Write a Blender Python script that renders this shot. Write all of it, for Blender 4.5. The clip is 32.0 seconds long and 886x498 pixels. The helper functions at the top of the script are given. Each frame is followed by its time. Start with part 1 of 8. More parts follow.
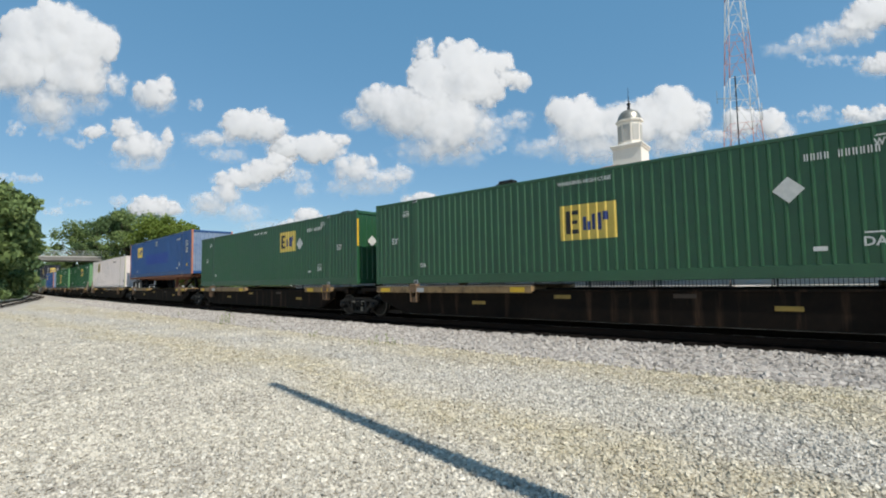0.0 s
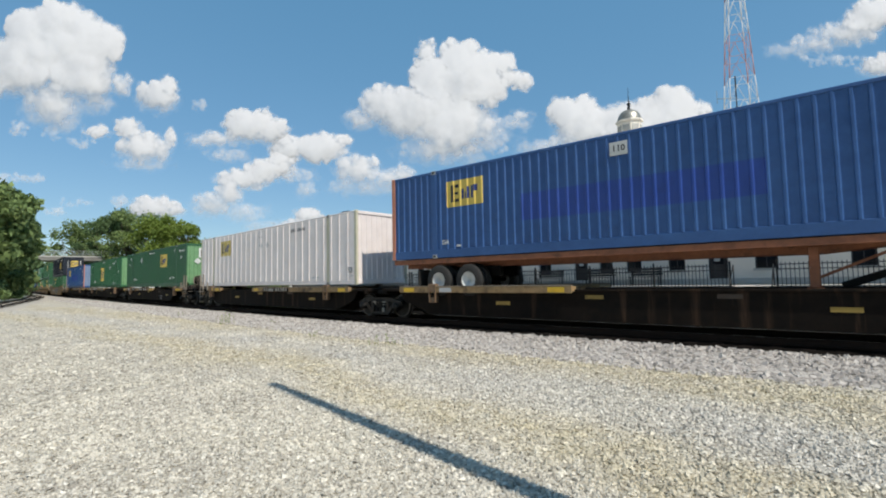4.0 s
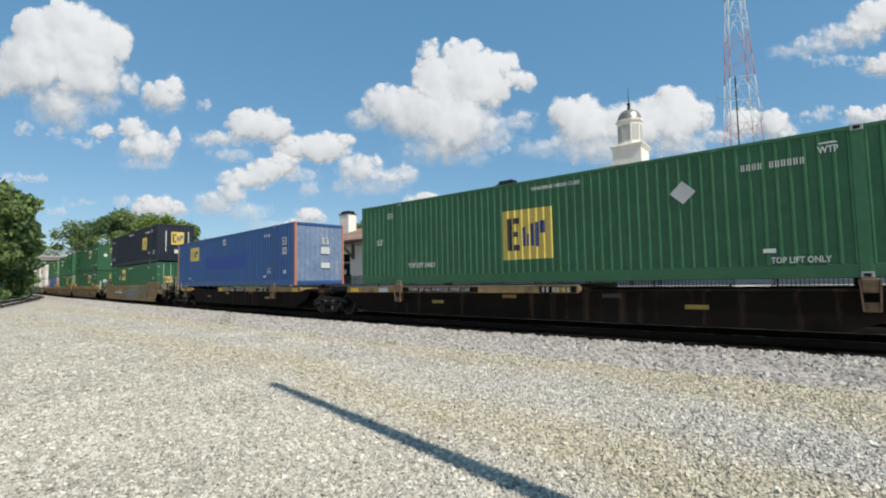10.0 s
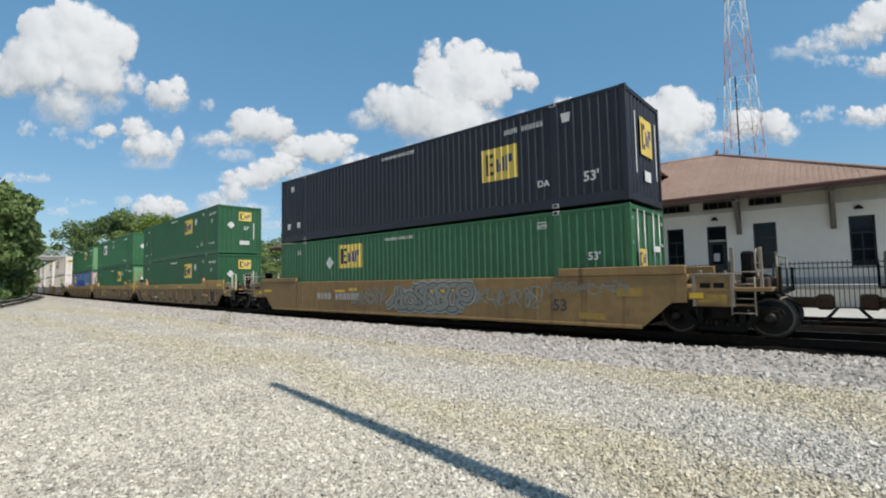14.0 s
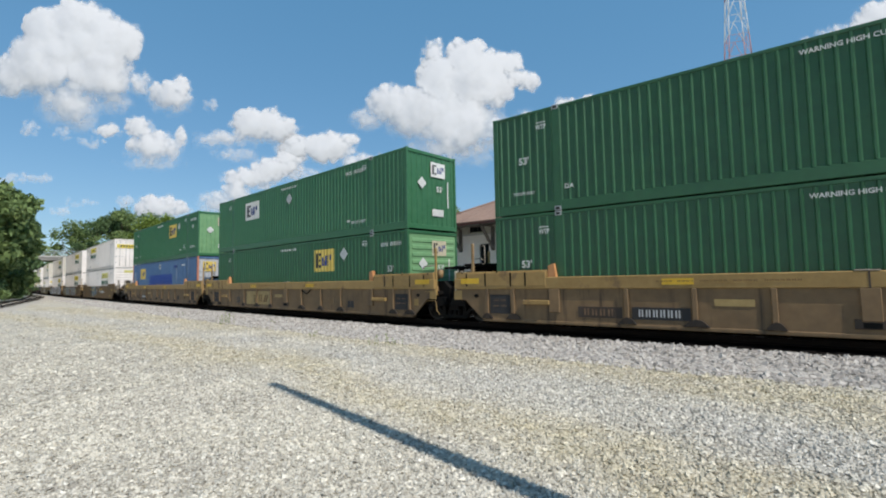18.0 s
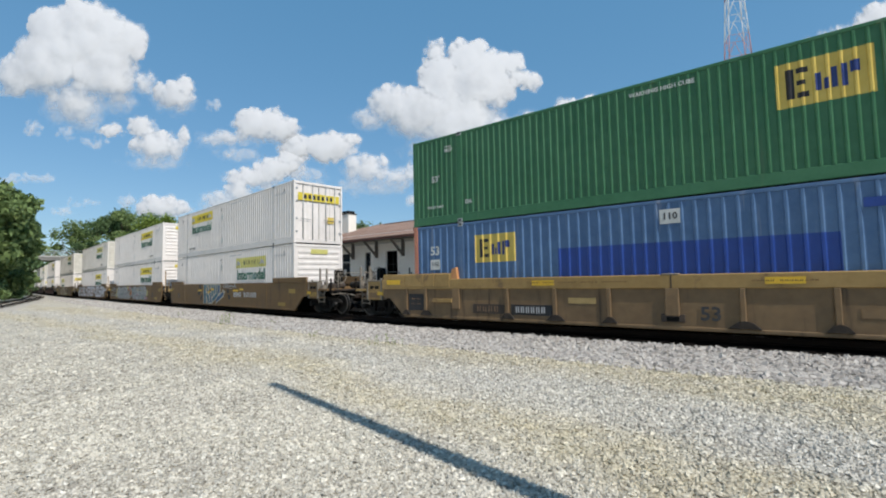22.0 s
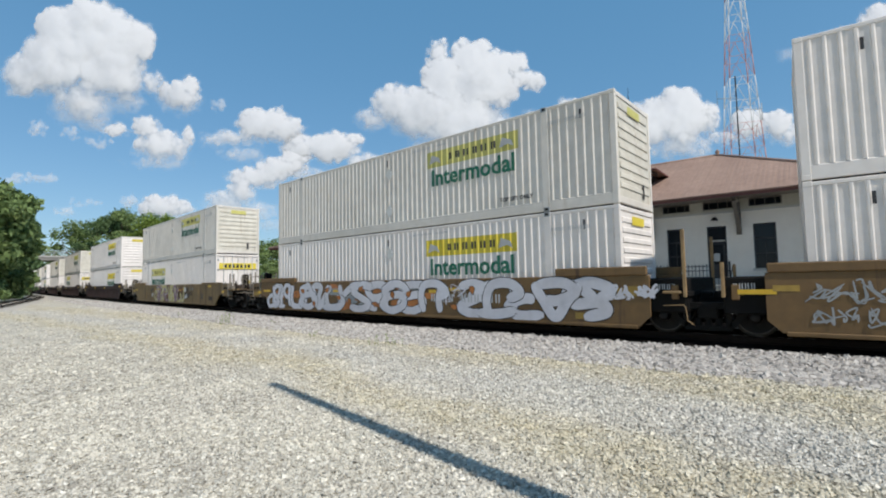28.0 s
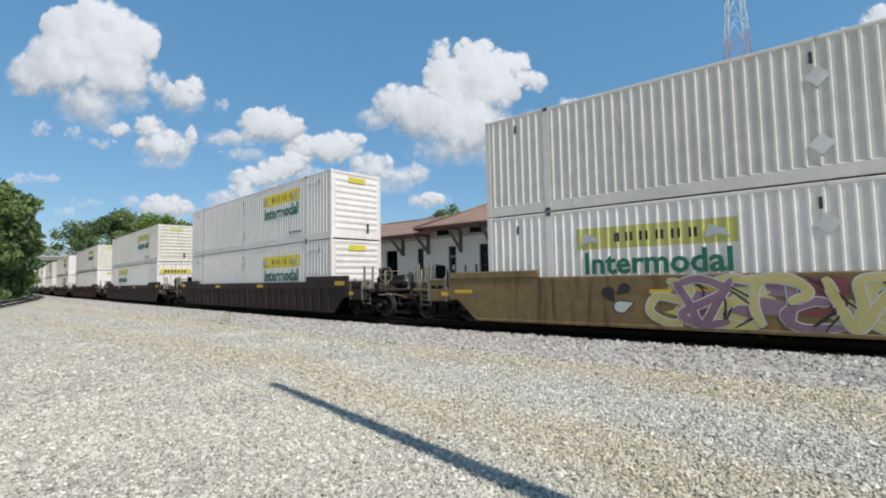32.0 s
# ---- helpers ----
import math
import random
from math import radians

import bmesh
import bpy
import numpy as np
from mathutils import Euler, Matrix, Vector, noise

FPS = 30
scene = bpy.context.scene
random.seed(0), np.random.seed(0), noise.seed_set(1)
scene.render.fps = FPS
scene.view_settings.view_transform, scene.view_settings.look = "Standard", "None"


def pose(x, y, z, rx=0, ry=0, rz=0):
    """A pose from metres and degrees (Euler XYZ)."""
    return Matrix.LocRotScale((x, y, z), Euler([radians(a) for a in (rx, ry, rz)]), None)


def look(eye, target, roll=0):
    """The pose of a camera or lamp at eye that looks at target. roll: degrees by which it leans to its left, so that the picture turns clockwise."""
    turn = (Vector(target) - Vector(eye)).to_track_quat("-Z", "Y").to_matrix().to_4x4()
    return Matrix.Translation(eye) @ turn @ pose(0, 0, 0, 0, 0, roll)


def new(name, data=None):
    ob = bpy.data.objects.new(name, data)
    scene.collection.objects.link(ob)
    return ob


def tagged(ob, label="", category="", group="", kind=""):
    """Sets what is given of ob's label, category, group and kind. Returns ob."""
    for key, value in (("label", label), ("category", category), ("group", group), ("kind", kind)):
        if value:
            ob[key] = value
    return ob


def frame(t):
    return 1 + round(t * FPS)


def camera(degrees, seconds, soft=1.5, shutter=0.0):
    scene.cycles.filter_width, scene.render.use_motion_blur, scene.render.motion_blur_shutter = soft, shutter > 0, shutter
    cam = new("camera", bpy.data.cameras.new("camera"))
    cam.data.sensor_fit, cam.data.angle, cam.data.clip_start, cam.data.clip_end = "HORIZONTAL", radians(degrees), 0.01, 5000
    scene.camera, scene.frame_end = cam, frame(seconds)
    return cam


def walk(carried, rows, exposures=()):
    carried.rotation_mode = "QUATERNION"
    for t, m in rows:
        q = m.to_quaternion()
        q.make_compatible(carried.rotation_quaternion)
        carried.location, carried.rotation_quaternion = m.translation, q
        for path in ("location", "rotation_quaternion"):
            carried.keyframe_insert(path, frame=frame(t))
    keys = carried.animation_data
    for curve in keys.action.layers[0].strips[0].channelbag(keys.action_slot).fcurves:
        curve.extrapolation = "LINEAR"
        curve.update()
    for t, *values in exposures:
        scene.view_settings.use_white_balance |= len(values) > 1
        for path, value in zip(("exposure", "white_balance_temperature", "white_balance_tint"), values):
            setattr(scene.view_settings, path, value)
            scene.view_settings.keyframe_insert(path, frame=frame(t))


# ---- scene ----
# Levels: gravel yard z = 0, rail top 0.36. x runs along the track (the train moves to +x), y away from the camera.
EYE = Vector((0, 0, 1.7))
YAW, PITCH, ROLL = radians(38.49), radians(3.78), -1.10
AHEAD = Vector((-math.sin(YAW) * math.cos(PITCH), math.cos(YAW) * math.cos(PITCH), math.sin(PITCH)))
CLIP = 32.0
cam = camera(87.3, CLIP, 1.95)
STILL = look(EYE, EYE + AHEAD, ROLL)
walk(cam, [(0, STILL), (CLIP, STILL)], [(0, 0.0, 6750, 10), (13.5, 0.0, 6750, 10), (17, -0.03, 6510, 10.5), (CLIP, -0.04, 6500, 10.5)])


def aim(px, py, depth):
    """Place in the world seen in the picture's direction (px, py) of 1568 x 882 at that depth along the view axis."""
    f = 784 / math.tan(radians(87.3) / 2)
    return STILL @ Vector(((px - 784) / f * depth, (441 - py) / f * depth, -depth))


# ---- world, sun ----
SUN_ELEV, SUN_FROM = radians(50), Vector((0.9833, -0.1822, 0))
world = bpy.data.worlds.new("sky")
scene.world = world
world.use_nodes = True
wn = world.node_tree
sky = wn.nodes.new("ShaderNodeTexSky")
sky.sky_type, sky.sun_disc = "NISHITA", False
sky.sun_elevation, sky.sun_rotation = SUN_ELEV, math.atan2(SUN_FROM.x, SUN_FROM.y)
sky.air_density, sky.dust_density, sky.ozone_density = 1.0, 0.1, 0.8
haze = wn.nodes.new("ShaderNodeMix")  # evens out the sky towards one summer blue
haze.data_type = "RGBA"
haze.inputs[0].default_value = 0.6
haze.inputs[7].default_value = (0.52, 2.04, 3.7, 1)
wn.links.new(sky.outputs[0], haze.inputs[6])
wn.links.new(haze.outputs[2], wn.nodes["Background"].inputs[0])
wn.nodes["Background"].inputs[1].default_value = 0.15
sun_lamp = bpy.data.lights.new("sun", "SUN")
sun_lamp.energy, sun_lamp.angle, sun_lamp.color = 4.3, radians(0.6), (1.0, 0.95, 0.87)
sun = new("sun", sun_lamp)
sun.matrix_world = look(Vector((0, 0, 60)), Vector((0, 0, 60)) - (SUN_FROM.normalized() * math.cos(SUN_ELEV) + Vector((0, 0, math.sin(SUN_ELEV)))))


# ---- mesh tools ----
class Solid:
    """Collects the faces of one mesh."""

    def __init__(self):
        self.v, self.f, self.smooth = [], [], []

    def add(self, verts, faces, smooth=False):
        o = len(self.v)
        self.v += [tuple(p) for p in verts]
        self.f += [tuple(i + o for i in q) for q in faces]
        self.smooth += [smooth] * len(faces)
        return self

    def box(self, x0, x1, y0, y1, z0, z1, b=0.0):
        """A box; b chamfers its edges."""
        if b <= 0:
            v = [(x, y, z) for x in (x0, x1) for y in (y0, y1) for z in (z0, z1)]
            return self.add(v, [(0, 1, 3, 2), (4, 6, 7, 5), (0, 4, 5, 1), (2, 3, 7, 6), (0, 2, 6, 4), (1, 5, 7, 3)])
        lo, hi = (x0, y0, z0), (x1, y1, z1)
        b = min(b, 0.45 * min(h - l for l, h in zip(lo, hi)))
        v, ids = [], {}
        for c in range(8):
            bits = [(c >> k) & 1 for k in range(3)]
            for ax in range(3):
                p = []
                for k in range(3):
                    e = hi[k] if bits[k] else lo[k]
                    p.append(e if k == ax else (e - b if bits[k] else e + b))
                ids[c, ax] = len(v)
                v.append(p)
        f = []
        for ax in range(3):
            k1, k2 = (ax + 1) % 3, (ax + 2) % 3
            for side in (0, 1):
                ring = [side << ax | p << k1 | q << k2 for p, q in ((0, 0), (1, 0), (1, 1), (0, 1))]
                quad = [ids[c, ax] for c in ring]
                f.append(quad if side else quad[::-1])
            for p in (0, 1):
                for q in (0, 1):
                    c0 = p << k1 | q << k2
                    c1 = c0 | 1 << ax
                    quad = [ids[c0, k1], ids[c1, k1], ids[c1, k2], ids[c0, k2]]
                    f.append(quad if p == q else quad[::-1])
        for c in range(8):
            tri = [ids[c, 0], ids[c, 1], ids[c, 2]]
            odd = bin(c).count("1") % 2
            f.append(tri if odd else tri[::-1])
        return self.add(v, f)

    def prism(self, outline, axis, a, b):
        """Extrudes an outline of (u, v) pairs from a to b. axis 'y': u, v are x, z; 'x': y, z; 'z': x, y."""
        put = {"y": lambda u, v, w: (u, w, v), "x": lambda u, v, w: (w, u, v), "z": lambda u, v, w: (u, v, w)}[axis]
        n = len(outline)
        v = [put(p, q, a) for p, q in outline] + [put(p, q, b) for p, q in outline]
        f = [tuple(range(n))[::-1], tuple(range(n, 2 * n))] + [(i, (i + 1) % n, n + (i + 1) % n, n + i) for i in range(n)]
        return self.add(v, f)

    def rod(self, p, q, r, n=8, r2=None):
        p, q = Vector(p), Vector(q)
        d = (q - p).normalized()
        s = d.orthogonal().normalized()
        t = d.cross(s)
        r2 = r if r2 is None else r2
        v = []
        for c, rr in ((p, r), (q, r2)):
            v += [c + rr * (math.cos(2 * math.pi * i / n) * s + math.sin(2 * math.pi * i / n) * t) for i in range(n)]
        o = len(self.v)
        self.add(v, [(i, (i + 1) % n, n + (i + 1) % n, n + i) for i in range(n)], n > 5)
        self.f += [tuple(o + i for i in range(n))[::-1], tuple(o + n + i for i in range(n))]
        self.smooth += [False, False]
        return self

    def bar(self, p, q, w, h):
        """A square bar from p to q, w wide and h high."""
        p, q = Vector(p), Vector(q)
        d = (q - p).normalized()
        up = Vector((0, 0, 1)) if abs(d.z) < 0.95 else Vector((1, 0, 0))
        s = d.cross(up).normalized()
        t = s.cross(d)
        v = [c + a * w / 2 * s + b * h / 2 * t for c in (p, q) for a, b in ((-1, -1), (1, -1), (1, 1), (-1, 1))]
        return self.add(v, [(3, 2, 1, 0), (4, 5, 6, 7), (0, 1, 5, 4), (1, 2, 6, 5), (2, 3, 7, 6), (3, 0, 4, 7)])

    def lathe(self, profile, axis="z", at=(0, 0, 0), n=16, turn=0.0):
        """Turns a profile of (radius, height) round an axis."""
        v = []
        for r, h in profile:
            for i in range(n):
                a = 2 * math.pi * i / n + turn
                c, s = r * math.cos(a), r * math.sin(a)
                p = {"z": (c, s, h), "y": (s, h, c), "x": (h, c, s)}[axis]
                v.append((p[0] + at[0], p[1] + at[1], p[2] + at[2]))
        f = [(j * n + i, j * n + (i + 1) % n, (j + 1) * n + (i + 1) % n, (j + 1) * n + i) for j in range(len(profile) - 1) for i in range(n)]
        return self.add(v, f, n > 8)

    def tube(self, pts, r, n=6):
        """One bent tube along points."""
        pts = [Vector(p) for p in pts]
        v = []
        for i, p in enumerate(pts):
            d = (pts[min(i + 1, len(pts) - 1)] - pts[max(i - 1, 0)]).normalized()
            s = Vector((0, 1, 0)) if abs(d.y) < 0.9 else Vector((0, 0, 1))
            t = d.cross(s).normalized()
            s = t.cross(d)
            v += [p + r * (math.cos(6.2832 * k / n) * s + math.sin(6.2832 * k / n) * t) for k in range(n)]
        m = len(pts)
        return self.add(v, [(i * n + k, i * n + (k + 1) % n, (i + 1) * n + (k + 1) % n, (i + 1) * n + k) for i in range(m - 1) for k in range(n)] + [tuple(range(n))[::-1], tuple(range((m - 1) * n, m * n))], True)

    def mesh(self, name, material):
        me = bpy.data.meshes.new(name)
        me.from_pydata(self.v, [], self.f)
        me.polygons.foreach_set("use_smooth", self.smooth)
        me.materials.append(material)
        me.update()
        return me


def bulk_mesh(name, verts, faces, material, smooth=False):
    """A mesh from arrays: verts (n, 3), faces (m, k)."""
    me = bpy.data.meshes.new(name)
    verts, faces = np.ascontiguousarray(verts, dtype=np.float32), np.ascontiguousarray(faces, dtype=np.int32)
    m, k = faces.shape
    me.vertices.add(len(verts))
    me.vertices.foreach_set("co", verts.ravel())
    me.loops.add(m * k)
    me.loops.foreach_set("vertex_index", faces.ravel())
    me.polygons.add(m)
    me.polygons.foreach_set("loop_start", np.arange(0, m * k, k, dtype=np.int32))
    me.polygons.foreach_set("use_smooth", np.full(m, smooth))
    me.materials.append(material)
    me.update(calc_edges=True)
    return me


def part(name, data, material, parent, label="", at=None):
    """Links a Solid or a mesh as one object under a thing or a part."""
    me = data.mesh(name, material) if isinstance(data, Solid) else data
    ob = new(name, me)
    ob.parent = parent
    if at is not None:
        ob.matrix_basis = at
    if label:
        ob["label"] = label
    return ob


def thing(name, at, label, category, group="", kind=""):
    ob = new(name)
    ob.matrix_basis = at
    return tagged(ob, label, category, group, kind)


def block(name, data, material, label, category, at=None, group="", kind=""):
    """A thing of one mesh."""
    me = data.mesh(name, material) if isinstance(data, Solid) else data
    ob = new(name, me)
    if at is not None:
        ob.matrix_basis = at
    return tagged(ob, label, category, group, kind)


LETTERS = {}


def lettering(text, size, material, slant=0.0):
    """A mesh of raised letters in the built-in font, centred, in the x-y plane."""
    key = (text, size, material.name, slant)
    if key not in LETTERS:
        cu = bpy.data.curves.new("letters", "FONT")
        cu.body, cu.size, cu.align_x, cu.align_y, cu.extrude, cu.resolution_u = text, size, "CENTER", "CENTER", 0.002, 2
        cu.offset, cu.shear = size * 0.024, slant
        ob = bpy.data.objects.new("letters", cu)
        me = bpy.data.meshes.new_from_object(ob)
        me.materials.clear()
        me.materials.append(material)
        bpy.data.objects.remove(ob)
        LETTERS[key] = me
    return LETTERS[key]


NEAR_SIDE = Matrix.Rotation(math.pi / 2, 4, "X")
LEAD_END = Matrix.Rotation(math.pi / 2, 4, "Z") @ Matrix.Rotation(math.pi / 2, 4, "X")


# ---- materials ----
def surface(name, low, high, rough=0.6, metal=0.0, grain=8.0, patch=0.6, stain=None, stain_amount=0.0, streak=0.0, bump=0.15, bump_scale=40.0, spread=0.05, island=False, gloss=0.5):
    """A material that varies at two scales between two colours, with stains of a third colour, run down in streaks where asked."""
    m = bpy.data.materials.new(name)
    m.use_nodes = True
    t = m.node_tree
    N, L = t.nodes.new, t.links.new
    p = t.nodes["Principled BSDF"]
    p.inputs["Metallic"].default_value = metal
    p.inputs["Specular IOR Level"].default_value = gloss
    tc = N("ShaderNodeTexCoord")

    def noise_at(scale, detail=4.0, stretch=None):
        n = N("ShaderNodeTexNoise")
        n.inputs["Scale"].default_value, n.inputs["Detail"].default_value = scale, detail
        n.inputs["Roughness"].default_value = 0.65
        if stretch:
            mp = N("ShaderNodeMapping")
            mp.inputs["Scale"].default_value = stretch
            L(tc.outputs["Object"], mp.inputs[0])
            L(mp.outputs[0], n.inputs[0])
        else:
            L(tc.outputs["Object"], n.inputs[0])
        return n.outputs["Fac"]

    def mixed(fac, a, b, kind="MIX"):
        x = N("ShaderNodeMix")
        x.data_type, x.blend_type = "RGBA", kind
        for s, v in ((0, fac), (6, a), (7, b)):
            if isinstance(v, (int, float)):
                x.inputs[s].default_value = v
            elif isinstance(v, tuple):
                x.inputs[s].default_value = (*v, 1)
            else:
                L(v, x.inputs[s])
        return x.outputs[2]

    def window(value, a, b):
        r = N("ShaderNodeMapRange")
        r.inputs[1].default_value, r.inputs[2].default_value = a, b
        L(value, r.inputs[0])
        return r.outputs[0]

    two = N("ShaderNodeMath")
    two.operation = "ADD"
    L(noise_at(grain), two.inputs[0])
    L(noise_at(patch), two.inputs[1])
    col = mixed(window(two.outputs[0], 0.72, 1.28), low, high)
    if island:
        g = N("ShaderNodeNewGeometry")
        col = mixed(window(g.outputs["Random Per Island"], 0.0, 1.0), mixed(0.75, col, low), mixed(0.75, col, high))
    if stain:
        s = noise_at(1.7 if not streak else 1.0, 6.0, (3.2, 3.2, 0.25) if streak else None)
        col = mixed(window(s, 0.78 - 0.4 * stain_amount, 0.86 - 0.28 * stain_amount), col, stain)
    if spread:
        oi = N("ShaderNodeObjectInfo")
        hv = N("ShaderNodeHueSaturation")
        L(col, hv.inputs["Color"])
        r = N("ShaderNodeMapRange")
        r.inputs[3].default_value, r.inputs[4].default_value = 1 - spread, 1 + spread
        L(oi.outputs["Random"], r.inputs[0])
        L(r.outputs[0], hv.inputs["Value"])
        col = hv.outputs[0]
    L(col, p.inputs["Base Color"])
    rr = N("ShaderNodeMapRange")
    rr.inputs[3].default_value, rr.inputs[4].default_value = max(0.02, rough - 0.12), min(1, rough + 0.12)
    L(two.outputs[0], rr.inputs[0])
    rr.inputs[1].default_value, rr.inputs[2].default_value = 0.6, 1.4
    L(rr.outputs[0], p.inputs["Roughness"])
    if bump:
        bp = N("ShaderNodeBump")
        bp.inputs["Strength"].default_value, bp.inputs["Distance"].default_value = bump, 0.02
        L(noise_at(bump_scale, 3.0), bp.inputs["Height"])
        L(bp.outputs[0], p.inputs["Normal"])
    return m


RUST = (0.09, 0.035, 0.016)
green_paint = surface("green container paint", (0.012, 0.078, 0.02888), (0.02, 0.1115, 0.04332), 0.5, grain=5, patch=0.5, stain=(0.06, 0.15, 0.075), stain_amount=0.3, streak=1, bump=0.04, gloss=0.7)
deep_green = surface("deep green container paint", (0.00765, 0.0663, 0.0238), (0.01445, 0.0952, 0.0357), 0.5, grain=5, patch=0.5, stain=(0.045, 0.12, 0.06), stain_amount=0.3, streak=1, bump=0.04, gloss=0.8)
mid_green = surface("dulled green container paint", (0.02, 0.1, 0.041), (0.034, 0.138, 0.061), 0.48, grain=5, patch=0.8, stain=(0.09, 0.17, 0.09), stain_amount=0.4, streak=1, bump=0.045)
worn_green = surface("sun-worn green container paint", (0.028, 0.128, 0.055), (0.05, 0.172, 0.082), 0.48, grain=5, patch=0.6, stain=(0.1, 0.17, 0.09), stain_amount=0.4, streak=1, bump=0.045)
faded_green = surface("faded green container paint", (0.12, 0.27, 0.125), (0.19, 0.36, 0.18), 0.6, grain=5, patch=0.6, stain=(0.24, 0.31, 0.2), stain_amount=0.45, streak=1, bump=0.05)
navy_paint = surface("black-blue container paint", (0.008, 0.012, 0.022), (0.015, 0.02, 0.033), 0.5, grain=5, stain=(0.05, 0.05, 0.055), stain_amount=0.25, streak=1, bump=0.04)
blue_paint = surface("blue container paint", (0.018, 0.072, 0.215), (0.033, 0.108, 0.29), 0.5, grain=5, stain=(0.05, 0.1, 0.22), stain_amount=0.3, streak=1, bump=0.04)
patch_blue = surface("fresh blue touch-up paint", (0.014, 0.05, 0.25), (0.02, 0.068, 0.31), 0.45, grain=5, bump=0.02)
faded_blue = surface("faded blue container paint", (0.06, 0.13, 0.26), (0.1, 0.19, 0.34), 0.6, grain=5, stain=(0.24, 0.28, 0.36), stain_amount=0.5, streak=1, bump=0.04)
chalky_blue = surface("chalky sun-bleached blue paint", (0.12, 0.19, 0.32), (0.24, 0.31, 0.42), 0.65, grain=5, patch=0.9, stain=(0.4, 0.36, 0.33), stain_amount=0.5, streak=1, bump=0.06)
bleached_door = surface("sun-bleached pale door paint", (0.36, 0.38, 0.43), (0.55, 0.56, 0.58), 0.65, grain=5, patch=1.2, stain=(0.14, 0.2, 0.36), stain_amount=0.4, streak=1, bump=0.06)
guide_orange = surface("yellow-orange guide paint", (0.46, 0.2, 0.075), (0.58, 0.28, 0.115), 0.6, grain=6, stain=RUST, stain_amount=0.25, streak=1)
orange_paint = surface("faded orange post paint", (0.44, 0.165, 0.1), (0.56, 0.235, 0.155), 0.6, grain=6, stain=RUST, stain_amount=0.25, streak=1)
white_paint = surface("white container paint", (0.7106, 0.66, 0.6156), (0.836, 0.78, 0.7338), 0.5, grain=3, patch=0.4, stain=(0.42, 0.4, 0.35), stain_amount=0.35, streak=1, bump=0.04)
cream_paint = surface("aged off-white container paint", (0.618, 0.575, 0.5145), (0.7519, 0.705, 0.6419), 0.55, grain=3, patch=0.4, stain=(0.34, 0.25, 0.15), stain_amount=0.4, streak=1, bump=0.05)
rusty_cream = surface("rust-streaked off-white paint", (0.56, 0.52, 0.44), (0.7, 0.665, 0.58), 0.6, grain=3, patch=0.5, stain=(0.3, 0.18, 0.09), stain_amount=0.5, streak=1, bump=0.08)
reefer_white = surface("plain white aluminium panel", (0.75, 0.68, 0.655), (0.86, 0.79, 0.765), 0.42, grain=2, stain=(0.5, 0.48, 0.42), stain_amount=0.3, streak=1, bump=0.03)
cream_post = surface("yellowed post paint", (0.5, 0.47, 0.35), (0.62, 0.59, 0.46), 0.6, grain=5, stain=RUST, stain_amount=0.25, streak=1)
logo_yellow = surface("logo yellow", (0.58, 0.42, 0.075), (0.7, 0.53, 0.13), 0.5, grain=4, stain=(0.5, 0.43, 0.2), stain_amount=0.3, streak=1)
banner_fresh = surface("fresh yellow banner", (0.62, 0.48, 0.03), (0.74, 0.6, 0.07), 0.5, grain=4, stain=(0.55, 0.47, 0.2), stain_amount=0.25, streak=1)
banner_yellow = surface("pale lemon banner", (0.5, 0.46, 0.12), (0.62, 0.58, 0.2), 0.5, grain=4, stain=(0.5, 0.48, 0.3), stain_amount=0.3, streak=1)
logo_white = surface("logo white", (0.6, 0.6, 0.57), (0.72, 0.72, 0.7), 0.55, grain=4)
logo_cream = surface("bleached emblem ground", (0.42, 0.38, 0.26), (0.55, 0.5, 0.36), 0.6, grain=4, stain=(0.25, 0.28, 0.2), stain_amount=0.4, streak=1)
logo_dark = surface("logo black", (0.012, 0.012, 0.018), (0.025, 0.025, 0.03), 0.5)
logo_blue = surface("logo blue", (0.015, 0.035, 0.15), (0.025, 0.05, 0.2), 0.5)
mark_white = surface("white marking", (0.5, 0.52, 0.5), (0.68, 0.68, 0.66), 0.6, grain=9, stain=(0.22, 0.27, 0.23), stain_amount=0.3, streak=1)
mark_dark = surface("dark marking", (0.03, 0.03, 0.035), (0.06, 0.06, 0.06), 0.6)
mark_green = surface("dark green lettering", (0.012, 0.13, 0.08), (0.02, 0.17, 0.1), 0.5)
mark_yellow = surface("reflective yellow marking", (0.6, 0.36, 0.02), (0.75, 0.47, 0.04), 0.5, grain=6, stain=(0.2, 0.12, 0.04), stain_amount=0.3)
skirt_yellow = surface("grimy yellow reflector", (0.22, 0.14, 0.03), (0.4, 0.26, 0.055), 0.6, grain=6, stain=(0.06, 0.04, 0.02), stain_amount=0.5)
worn_mark = surface("half-worn pale marking", (0.28, 0.265, 0.24), (0.46, 0.44, 0.4), 0.65, grain=14, stain=(0.08, 0.065, 0.05), stain_amount=0.35)
mark_grey = surface("faded grey marking", (0.42, 0.43, 0.43), (0.52, 0.52, 0.52), 0.6)
# underframe steels: grime plus the shade under the cars, put into near-black
steel_dark = surface("sooty shade-dark steel", (0.004, 0.0036, 0.0033), (0.01, 0.009, 0.008), 0.8, grain=9, stain=(0.03, 0.019, 0.013), stain_amount=0.3, bump=0.2, gloss=0.2)
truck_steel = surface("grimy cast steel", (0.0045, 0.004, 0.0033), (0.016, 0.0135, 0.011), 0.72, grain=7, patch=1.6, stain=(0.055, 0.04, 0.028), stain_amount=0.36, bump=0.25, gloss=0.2)
